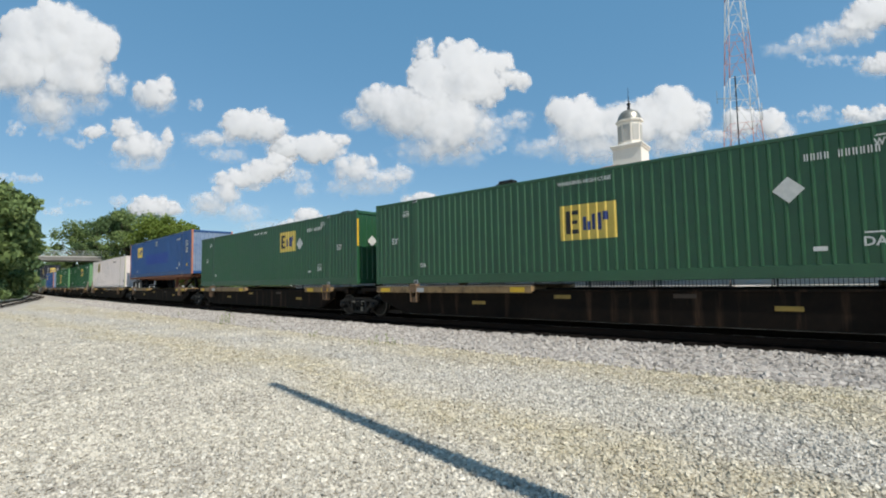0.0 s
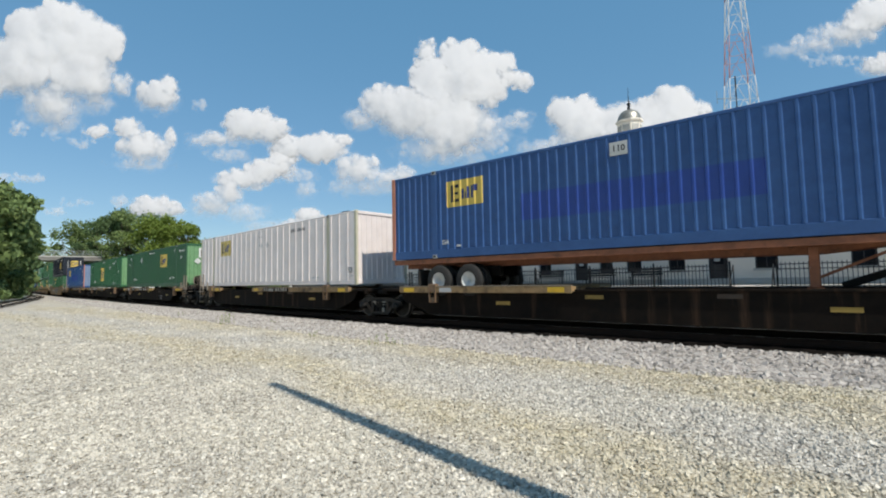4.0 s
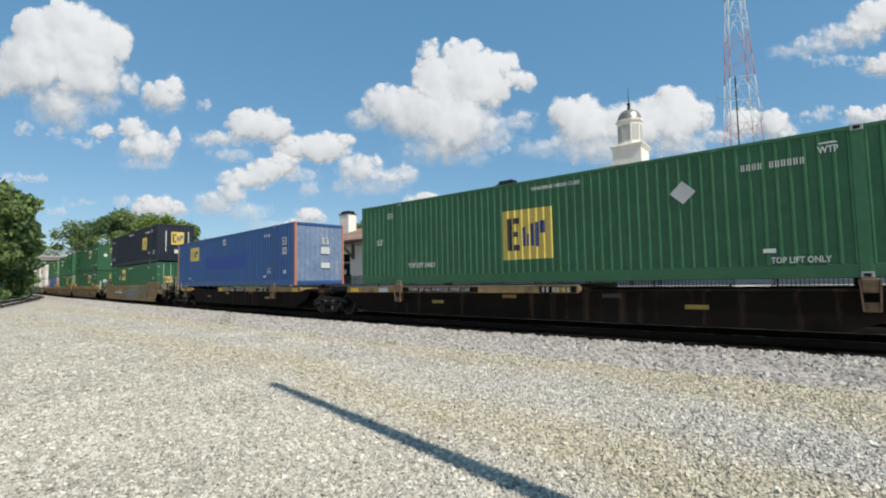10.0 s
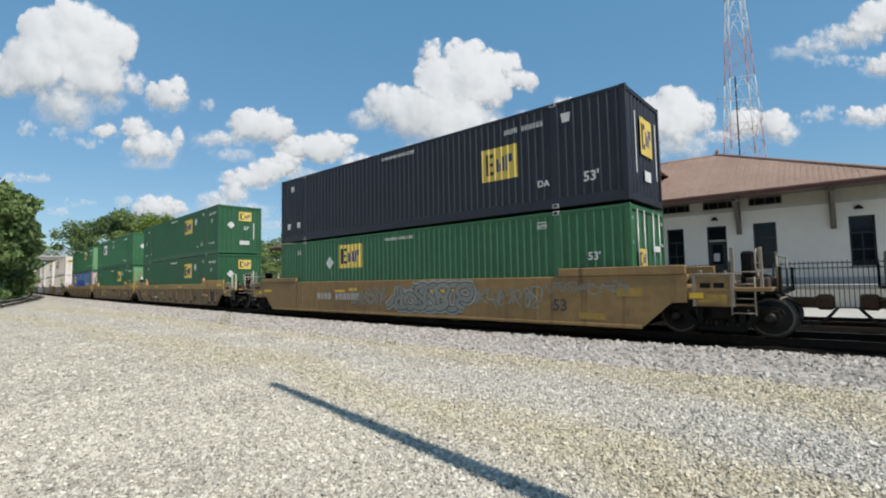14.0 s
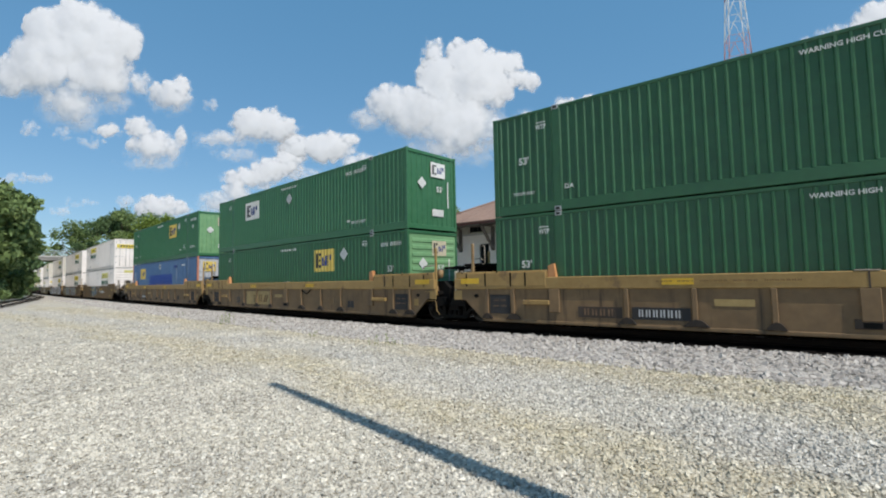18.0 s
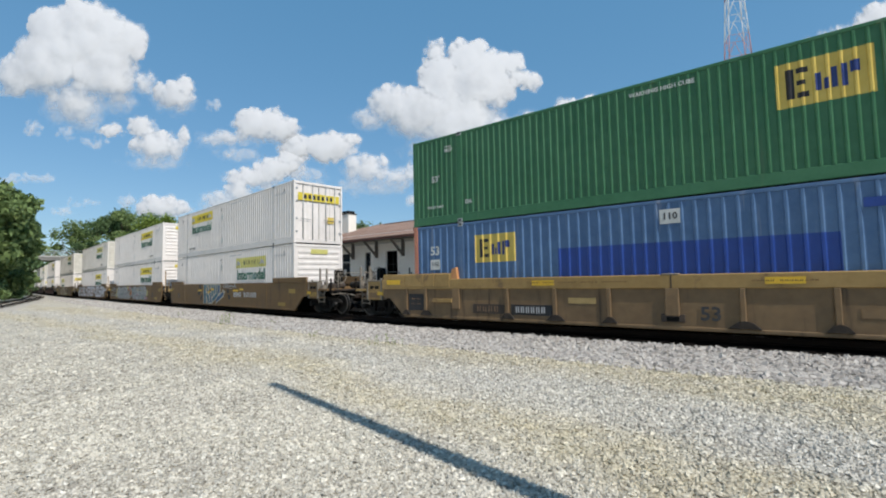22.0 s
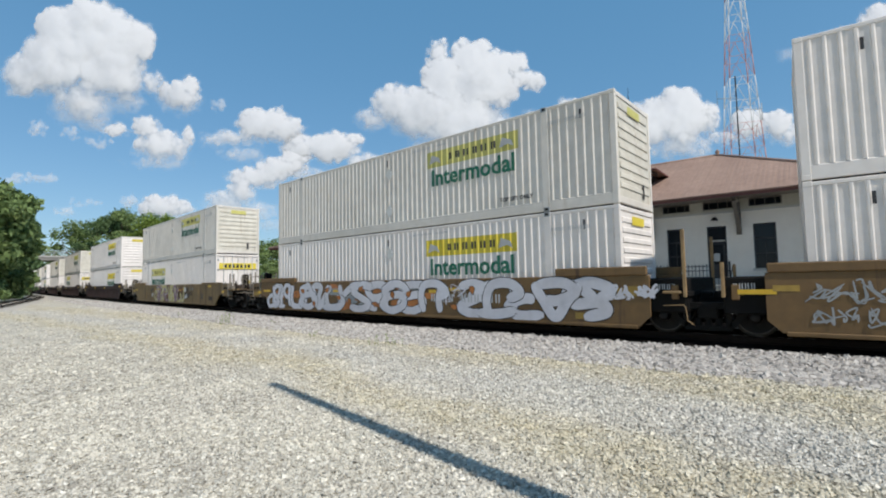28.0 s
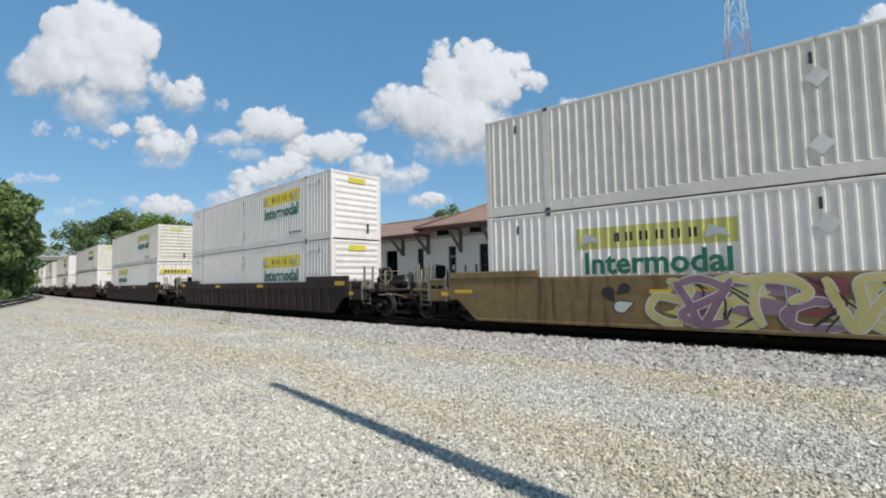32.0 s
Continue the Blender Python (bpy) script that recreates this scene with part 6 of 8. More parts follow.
def add_bogie(car, x, steel=None):
    """A two-axle bogie under a car at x: bolster, side frames, springs, bearings and two wheelsets."""
    bog = part("bogie", shared("bolster", lambda: Solid().box(-0.2, 0.2, -1.1, 1.1, 0.36, 0.66, 0.03).box(-0.25, 0.25, -0.3, 0.3, 0.66, 0.82, 0.02).mesh("bogie", truck_steel)), truck_steel, car, "grimy cast steel bogie, darkened for shade under the car", Matrix.Translation((x, 0, 0)))
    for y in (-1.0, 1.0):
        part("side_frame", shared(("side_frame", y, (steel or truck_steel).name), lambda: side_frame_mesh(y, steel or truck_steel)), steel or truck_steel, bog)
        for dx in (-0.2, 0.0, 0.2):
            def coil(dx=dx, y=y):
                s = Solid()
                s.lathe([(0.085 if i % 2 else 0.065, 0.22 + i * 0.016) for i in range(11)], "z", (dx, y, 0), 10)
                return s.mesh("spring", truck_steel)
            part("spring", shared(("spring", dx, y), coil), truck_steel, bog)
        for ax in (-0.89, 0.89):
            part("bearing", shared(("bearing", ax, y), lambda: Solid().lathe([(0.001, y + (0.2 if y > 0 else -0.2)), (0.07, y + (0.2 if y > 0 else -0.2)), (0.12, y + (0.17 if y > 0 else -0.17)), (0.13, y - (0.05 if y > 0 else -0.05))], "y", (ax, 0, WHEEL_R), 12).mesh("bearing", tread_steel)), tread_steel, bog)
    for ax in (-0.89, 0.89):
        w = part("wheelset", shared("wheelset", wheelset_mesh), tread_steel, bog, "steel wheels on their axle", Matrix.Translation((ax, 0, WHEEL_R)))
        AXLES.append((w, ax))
    return bog


def add_coupler(car, x, sgn):
    s = Solid().box(*sorted((x, x + sgn * 0.75)), -0.09, 0.09, 0.62, 0.82, 0.02)
    s.box(*sorted((x + sgn * 0.7, x + sgn * 1.0)), -0.17, 0.17, 0.56, 0.88, 0.05)
    part("coupler", s, coupler_rust, car, "rusty coupler")
    hose = Solid()
    pts = [Vector((x + sgn * (0.2 + 0.85 * i / 8), -0.35, 0.62 - 0.36 * math.sin(math.pi * i / 8))) for i in range(9)]
    hose.tube(pts, 0.03, 7)
    part("air_hose", hose, rubber, car, "black rubber air hose")


# ---- spine cars ----
def spine_car(mid, half, bogies, couplers, load, text=None, road=False, decks=None, bars=None):
    """One platform of an articulated spine car: half is half its length; bogies and decks are given by x; text: (words, start, width); bars: number bars from x to x."""
    car = thing("spine_car", Matrix(), "rusty yellow and black steel spine flat car carrying a container", "rail car", "cars of the train")
    TRAIN.append((car, mid, RAIL_Z, 8.2))
    s = Solid()
    # the sills are deep between the bogies and slope up before them
    back = -half + (4.5 if min(bogies, default=0) > -half + 1.0 else 2.5)
    front = half - (4.5 if max(bogies, default=0) > 0 else 2.5)
    belly = [(-half + 0.6, 0.95), (-half + 0.6, 0.78), (back - 1.5, 0.66), (back, 0.16), (front, 0.16), (front + 1.5, 0.66), (half - 0.6, 0.78), (half - 0.6, 0.95)]
    for y in (-0.36, 0.36):
        s.prism(belly, "y", y - 0.02, y + 0.02)
    s.box(-half + 0.6, half - 0.6, -0.42, 0.42, 0.95, 1.03, 0.01)
    s.box(back, front, -0.42, 0.42, 0.13, 0.17)
    part("centre_sill", s, dark_car, car, "rust-brown centre sill darkened for the shade under its load")
    # side sills under the container, deeper between the bogies
    for y, sg in ((-1.18, -1), (1.18, 1)):
        s = Solid().prism([(back - 1.4, 0.98), (back - 1.15, 0.62), (back, 0.2), (front, 0.2), (front + 1.15, 0.62), (front + 1.4, 0.98)], "y", y - 0.02, y + 0.02)
        part("side_skirt", s, dark_car, car)
        part("skirt_flange", Solid().box(back - 1.4, front + 1.4, *sorted((sg * 1.14, sg * 1.26)), 0.96, 1.02, 0.01), dark_car, car)
        s = Solid()
        for i in range(10):
            x = -half + 3.4 + i * (2 * half - 6.8) / 9
            s.box(x - 0.05, x + 0.05, *sorted((y, 0)), 0.86, 0.98)
        part("cross_bearers", s, steel_dark, car)
    decks = decks or ((-half + 1.3, -half + 7.6), (half - 3.2, half - 1.2))
    for xa, xb in decks:
        for sg in (-1, 1):
            ya, yb = sorted((sg * 0.55, sg * 1.42))
            part("platform", Solid().box(xa, xb, ya, yb, 0.96, 1.1, 0.015), spine_paint, car, "worn yellow steel side platform")
            part("platform_lip", Solid().box(xa, xb, *sorted((sg * 1.4, sg * 1.435)), 0.925, 1.125, 0.008), spine_paint, car)
            part("platform_edge", Solid().box(xa, xb, *sorted((sg * 1.3, sg * 1.445)), 1.122, 1.14, 0.006), dusty_post, car)
    for sg in (-1, 1):
        for xa, xb in ((-half + 0.3, -half + 1.3), (half - 1.2, half - 0.3)):
            part("end_arm", Solid().box(xa, xb, *sorted((sg * 0.5, sg * 1.3)), 0.96, 1.06, 0.015), dark_car, car)
    for x in (load - mid - LONG / 2 + POST_U, load - mid + LONG / 2 - POST_U):
        for sg in (-1, 1):
            ya, yb = sorted((sg * 1.3, sg * 1.46))
            ped = Solid().box(x - 0.13, x + 0.13, ya, yb - 0.02, 0.95, 1.215, 0.02).box(x - 0.12, x + 0.12, ya + 0.03, yb - 0.04, 0.6, 0.78, 0.01)
            for side in (-0.16, 0.13):
                ped.prism([(x + side, 1.2), (x + side + 0.03, 1.2), (x + side * 0.8 + 0.03, 0.62), (x + side * 0.8, 0.62)], "y", ya - 0.01, yb + 0.01)
            part("pedestal", ped, pedestal_rust, car, "worn rusty container pedestal")
    for xa, xb in decks:
        for x, m in ((xa + 0.45, mark_yellow), (xb - 0.45, mark_yellow), (xa + 2.05 if xa < 0 else xb - 2.05, mark_grey)):
            if xb - xa > 2.6 or m is mark_yellow:
                part("reflector", Solid().box(x - 0.24, x + 0.24, -1.4405, -1.435, 0.945, 1.085), m, car)
    for x, z in ((-3.35, 0.62), (-0.6, 0.82), (2.4, 0.86), (4.3, 0.62)):
        part("reflector", Solid().box(x - 0.24, x + 0.24, -1.21, -1.2, z - 0.05, z + 0.05), skirt_yellow if x != 2.4 else grime_brown, car)
    if 1 in couplers:
        plate = part("stencil_plate", Solid().box(2.63, 3.09, -1.206, -1.2, 0.3, 0.55), grime_brown, car)
        part("stencil_frame", Solid().box(2.62, 3.1, -1.21, -1.205, 0.54, 0.56).box(2.62, 3.1, -1.21, -1.205, 0.29, 0.31).box(2.62, 2.64, -1.21, -1.205, 0.31, 0.54).box(2.85, 2.87, -1.21, -1.205, 0.31, 0.54).box(3.08, 3.1, -1.21, -1.205, 0.31, 0.54), mark_grey, plate)
    if text:
        words, start, wide = text
        part("text_panel", Solid().box(start - 0.05, start + wide + 0.1, -1.4405, -1.434, 0.935, 1.105), dark_car, car)
        part("lettering", lettering(words, 0.225 if len(words) < 12 else 0.168, worn_mark, 0.3), worn_mark, car, at=Matrix.Translation((start + wide / 2, -1.444, 1.02)) @ NEAR_SIDE)
    if bars:
        part("text_panel", Solid().box(bars[0] - 0.08, bars[1] + 0.08, -1.4405, -1.434, 0.935, 1.105), dark_car, car)
        part("marking", bars_row(bars[2], bars[1] - bars[0], 0.13, bars[3:]).mesh("marking", worn_mark), worn_mark, car, at=Matrix.Translation(((bars[0] + bars[1]) / 2, -1.444, 1.02)))
    for x in bogies:
        bog = add_bogie(car, x, dusty_frame)
        part("brake_rigging", Solid().box(-0.34, 0.34, -1.1, -1.02, 0.54, 0.59, 0.01).bar((-0.3, -1.08, 0.56), (-0.1, -1.08, 0.44), 0.03, 0.03).bar((-0.1, -1.08, 0.44), (0.3, -1.08, 0.47), 0.03, 0.03).box(0.14, 0.26, -1.1, -1.04, 0.2, 0.36, 0.015), dusty_post, bog, "dusty tan brake rigging")
        if abs(x) > half - 0.4:  # two platforms meet over this bogie
            con = part("connector", Solid().box(x - 0.75, x + 0.75, -0.5, 0.5, 0.8, 1.12, 0.04).box(x - 0.3, x + 0.3, -0.9, 0.9, 0.84, 1.0, 0.03), steel_dark, car, "near-black articulated connector")
            part("bearer_arm", Solid().box(x - 0.62, x - 0.45, -1.28, 1.28, 0.86, 1.02, 0.02).box(x + 0.45, x + 0.62, -1.28, 1.28, 0.86, 1.02, 0.02), dark_car, con)
    for sgn in couplers:
        add_coupler(car, sgn * (half - 0.5), sgn)
        add_end_gear(car, sgn, half)
    if road:
        add_hitch(car)
    return car


stencil_grey = surface("sooty grey stencil plate", (0.022, 0.021, 0.022), (0.045, 0.042, 0.042), 0.75, grain=8, patch=1.5, stain=(0.12, 0.11, 0.1), stain_amount=0.25)
grime_brown = surface("grimy brown stencil plate", (0.045, 0.032, 0.024), (0.075, 0.053, 0.038), 0.75, grain=6, stain=(0.1, 0.07, 0.05), stain_amount=0.35)
dusty_post = surface("dusty beige steel post", (0.16, 0.135, 0.105), (0.3, 0.26, 0.21), 0.75, grain=6, stain=(0.08, 0.055, 0.036), stain_amount=0.45, streak=1)


def add_end_gear(car, sgn, half, z=1.03, light=None):
    """Platform, ladder, grab irons, brake stand, pipes and valves at the coupled end of a car."""
    x0 = sgn * (half - 0.9)
    steel = light or dusty_post

    def at(d):
        return x0 + sgn * d

    part("end_platform", Solid().box(*sorted((x0, at(0.95))), -1.35, 1.35, z - 0.06, z, 0.01), steel_dark, car)
    for i in range(5):
        part("tread_bar", Solid().box(*sorted((at(0.58 + 0.075 * i), at(0.62 + 0.075 * i))), -1.1, 1.1, z + 0.02, z + 0.05), grime_brown, car)
    for y in (-1.38, 1.38):
        s = Solid()
        for dx in (0.08, 0.5):
            s.rod((at(dx), y, z - 0.5), (at(dx), y, z + 0.3), 0.02, 6)
        for i in range(3):
            zz = z - 0.45 + i * 0.3
            s.rod((at(0.08), y, zz), (at(0.5), y, zz), 0.016, 6)
        part("ladder", s, dusty_post, car)
        for dx, top, w in ((0.12, 0.92, 0.036), (0.62, 0.9, 0.03), (-0.5, 0.46, 0.036), (0.92, 0.5, 0.024)):
            part("grab_post", Solid().box(at(dx) - w, at(dx) + w, y * 0.97 - 0.03, y * 0.97 + 0.03, z - 0.05, z + top, 0.008), steel if dx < 0.9 else dark_car, car)
        part("grab_iron", Solid().tube([(at(0.12), y, z + 0.42), (at(0.2), y * 1.03, z + 0.4), (at(0.54), y * 1.03, z + 0.4), (at(0.62), y, z + 0.42)], 0.014, 6), steel, car)
        part("corner_step", Solid().box(*sorted((at(0.0), at(0.5))), *sorted((y * 0.93, y * 1.03)), z - 0.3, z - 0.26, 0.008), spine_paint, car)
        part("valve_box", Solid().box(*sorted((at(0.3), at(0.72))), *sorted((y * 0.55, y * 0.8)), z, z + 0.28, 0.03), grime_brown, car)
        part("reservoir_bracket", Solid().box(*sorted((at(-0.3), at(0.1))), *sorted((y * 0.6, y * 0.9)), z, z + 0.2, 0.02).box(*sorted((at(-0.2), at(0.0))), *sorted((y * 0.62, y * 0.72)), z + 0.2, z + 0.38, 0.02), dusty_post, car)
    # brake stand: a dark housing with a rim of bent rod round it
    part("brake_stand", Solid().box(at(0.3) - 0.12, at(0.3) + 0.12, -0.75, -0.4, z + 0.3, z + 0.86, 0.05).box(at(0.3) - 0.05, at(0.3) + 0.05, -0.64, -0.5, z, z + 0.3, 0.01), steel_dark, car, "black brake stand")
    n = 16
    s = Solid()
    ring = [Vector((at(0.46), -0.58 + 0.3 * math.cos(2 * math.pi * i / n), z + 0.6 + 0.3 * math.sin(2 * math.pi * i / n))) for i in range(n)]
    for i in range(n):
        s.rod(ring[i], ring[(i + 1) % n], 0.017, 5)
    for i in range(0, n, 4):
        s.rod(ring[i], (at(0.43), -0.58, z + 0.6), 0.012, 5)
    part("brake_wheel", s, dusty_post, car)
    s = Solid()
    for y in (-0.95, 0.95):
        s.rod((at(0.85), y, z), (at(0.85), y, z + 0.72), 0.02, 6)
    s.rod((at(0.85), -0.95, z + 0.72), (at(0.85), 0.95, z + 0.72), 0.018, 6)
    part("handrail", s, steel, car)
    part("lift_lever", Solid().tube([(at(0.9), -1.3, z - 0.15), (at(0.98), -0.8, z - 0.12), (at(1.0), -0.3, z - 0.2), (at(1.15), -0.12, z - 0.3)], 0.016, 6), dusty_post, car, "thin uncoupling lever")
    part("brake_pipe", Solid().tube([(at(-0.7), -0.95, z + 0.06), (at(-0.1), -0.95, z + 0.12), (at(0.3), -1.05, z + 0.12), (at(0.8), -0.9, z - 0.05), (at(0.95), -0.6, z - 0.25)], 0.03, 7), dusty_post, car)
    part("brake_cylinder", Solid().lathe([(0.001, -0.3), (0.14, -0.28), (0.16, 0.2), (0.1, 0.32), (0.001, 0.34)], "x", (at(0.3), 0.35, z + 0.2), 12), truck_steel, car)
    part("air_reservoir", Solid().lathe([(0.001, -0.42), (0.12, -0.38), (0.15, -0.3), (0.15, 0.3), (0.12, 0.38), (0.001, 0.42)], "y", (at(-0.25), -0.3, z + 0.18), 12), grime_brown, car)


def add_hitch(car):
    """The upright strut that holds a trailer's kingpin."""
    s = Solid()
    for y in (-0.5, 0.5):
        s.bar((6.9, y, 1.05), (6.55, y, 1.95), 0.13, 0.2)
        s.bar((4.3, y, 1.05), (6.5, y, 1.9), 0.11, 0.13)
    s.box(6.2, 7.0, -0.55, 0.55, 1.9, 2.02, 0.03)
    s.box(6.3, 7.3, -0.6, 0.6, 1.0, 1.12, 0.02)
    part("trailer_hitch", s, steel_dark, car, "black steel trailer hitch")


def road_chassis(lead, base):
    """The orange road chassis under the blue container, with two axles at its tail."""
    ob = thing("road_chassis", Matrix(), "orange steel road chassis with four pairs of tyres", "chassis", "")
    TRAIN.append((ob, lead - LONG / 2, base, 8.0))
    for y in (-0.5, 0.5):
        part("main_rail", Solid().prism([(-8.0, -0.02), (-8.0, -0.3), (3.8, -0.3), (5.0, -0.18), (8.0, -0.18), (8.0, -0.02)], "y", y - 0.06, y + 0.06), chassis_rust, ob)
    s = Solid()
    for i in range(13):
        x = -7.7 + i * 1.28
        s.box(x - 0.05, x + 0.05, -1.2, 1.2, -0.16, -0.06)
    part("crossmembers", s, chassis_rust, ob)
    for y in (-1.22, 1.22):
        part("side_rail", Solid().box(-8.0, 7.9, y - 0.05, y + 0.05, -0.17, -0.01, 0.01), chassis_rust, ob)
    for x in (-5.95, -4.75):
        for y in (-1.0, 1.0):
            for dy in (-0.17, 0.17):
                tyre = part("tyre", Solid().lathe([(0.26, -0.13), (0.46, -0.13), (0.5, -0.09), (0.5, 0.09), (0.46, 0.13), (0.26, 0.13)], "y", (x, y + dy, -0.72), 22), rubber, ob, "black rubber tyre")
                part("rim", Solid().lathe([(0.001, 0.02), (0.1, 0.02), (0.1, -0.05), (0.2, -0.06), (0.27, -0.12)] if y < 0 else [(0.001, -0.02), (0.2, 0.05), (0.27, 0.1)], "y", (x, y + dy, -0.72), 18), mark_white, tyre, "dusty white wheel rim")
        part("axle", Solid().rod((x, -1.1, -0.72), (x, 1.1, -0.72), 0.07, 8), steel_dark, ob)
    part("suspension", Solid().box(-6.6, -4.0, -0.62, -0.4, -0.62, -0.28, 0.03).box(-6.6, -4.0, 0.4, 0.62, -0.62, -0.28, 0.03), steel_dark, ob)
    for y in (-0.85, 0.85):
        part("landing_leg", Solid().box(3.55, 3.72, y - 0.08, y + 0.08, -1.0, -0.18, 0.01).box(3.5, 3.77, y - 0.15, y + 0.15, -1.04, -1.0), chassis_rust, ob)
    part("landing_brace", Solid().bar((3.6, -0.8, -0.85), (4.9, -0.4, -0.25), 0.05, 0.05).bar((3.6, 0.8, -0.85), (4.9, 0.4, -0.25), 0.05, 0.05).bar((3.62, -0.85, -0.6), (3.62, 0.85, -0.6), 0.05, 0.05), chassis_rust, ob)
    for y in (-1.0, 1.0):
        part("mudflap", Solid().box(-6.85, -6.82, y - 0.3, y + 0.3, -1.0, -0.35), rubber, ob)
    return ob




# ---- well cars ----
def add_joint_guard(car, sgn, half, out, chord):
    """The near-black gear where two ribbed cars share a bogie: guard plate, valve stand, cabinet, rails and hoses."""
    def at(d):
        return sgn * (half + d)

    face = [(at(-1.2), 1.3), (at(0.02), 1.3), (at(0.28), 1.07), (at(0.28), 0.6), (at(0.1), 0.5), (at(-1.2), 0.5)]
    part("end_guard", Solid().prism(face if sgn > 0 else face[::-1], "y", -1.15, 1.15), steel_dark, car, "near-black sloping guard plate")
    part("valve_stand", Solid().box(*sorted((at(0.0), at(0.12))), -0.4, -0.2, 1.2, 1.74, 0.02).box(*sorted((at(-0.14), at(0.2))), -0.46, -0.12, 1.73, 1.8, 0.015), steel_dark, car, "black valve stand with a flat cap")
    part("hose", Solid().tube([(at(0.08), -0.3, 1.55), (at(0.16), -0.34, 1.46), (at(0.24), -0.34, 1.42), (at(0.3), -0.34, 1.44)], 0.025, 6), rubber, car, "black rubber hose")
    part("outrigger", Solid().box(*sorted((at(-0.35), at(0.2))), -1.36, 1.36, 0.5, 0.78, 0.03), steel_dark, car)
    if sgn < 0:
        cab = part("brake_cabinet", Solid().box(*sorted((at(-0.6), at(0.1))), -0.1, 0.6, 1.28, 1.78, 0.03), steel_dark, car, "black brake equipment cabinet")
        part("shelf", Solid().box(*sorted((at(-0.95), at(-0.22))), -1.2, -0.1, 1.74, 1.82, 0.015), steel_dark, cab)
        for y in (-1.38, 1.38):
            part("brake_post", Solid().box(at(-0.68) - 0.042, at(-0.68) + 0.042, y - 0.03, y + 0.03, 1.3, 2.42, 0.01), spine_paint, car, "yellowed upright post")
            part("handrail", Solid().tube([(at(-0.68), y, 1.95), (at(-0.98), y, 1.95), (at(-1.06), y, 1.9)], 0.018, 6).tube([(at(-1.0), y, 2.3), (at(-1.06), y, 2.34), (at(-1.12), y, 2.3), (at(-1.12), y, 1.82), (at(-1.06), y, 1.78), (at(-1.0), y, 1.82)], 0.016, 6), dusty_post, car)
        for d in (-0.55, -0.3):
            part("lamp_bracket", Solid().box(*sorted((at(d), at(d + 0.14))), -1.38, -1.26, 1.36, 1.6, 0.03), dusty_post, car)
    else:
        part("handrail", Solid().tube([(at(-0.62), -1.42, 1.72), (at(-0.58), -1.44, 1.78), (at(-0.1), -1.44, 1.8)], 0.02, 6), dusty_post, car)
        part("air_valve", Solid().box(*sorted((at(-0.5), at(-0.28))), -1.2, -0.95, 1.36, 1.6, 0.04).lathe([(0.001, -0.14), (0.09, -0.12), (0.1, 0.12), (0.001, 0.16)], "z", (at(-0.16), -1.1, 1.52), 10), spine_paint, car, "dusty tan air valve")
        part("side_table", Solid().box(*sorted((at(-0.1), at(0.5))), -1.0, 0.1, 1.68, 1.76, 0.02), steel_dark, car)
    for y in (-out - 0.063,):
        for x, z, w, h in ((at(-0.85), 0.84, 0.085, 0.06), (at(-1.6), 1.535, 0.04, 0.022), (at(-0.35), 1.535, 0.04, 0.022)):
            # flat dark discs stand in for the shade inside drain holes
            part("drain_hole", Solid().lathe([(0.001, y + (0.055 if z < 1 else 0.03)), (1.0, y + (0.055 if z < 1 else 0.03))], "y", (0, 0, 0), 14), steel_dark, car, at=Matrix.Translation((x, 0, z)) @ Matrix.Diagonal((w, 1, h, 1)))
    for x in (7.04, 7.5, 8.35, 9.02):
        part("chord_seam", Solid().box(*sorted((sgn * (x - 0.02), sgn * (x + 0.02))), -out - 0.0585, -out - 0.05, 1.12, 1.5), steel_dark, car)
    part("tie_plate", Solid().box(*sorted((at(-0.32), at(-0.02))), -out - 0.01, -out + 0.02, 0.72, 1.0, 0.01), chord, car)


SHORT = 8.75  # where the side sheet of a jointed end stops


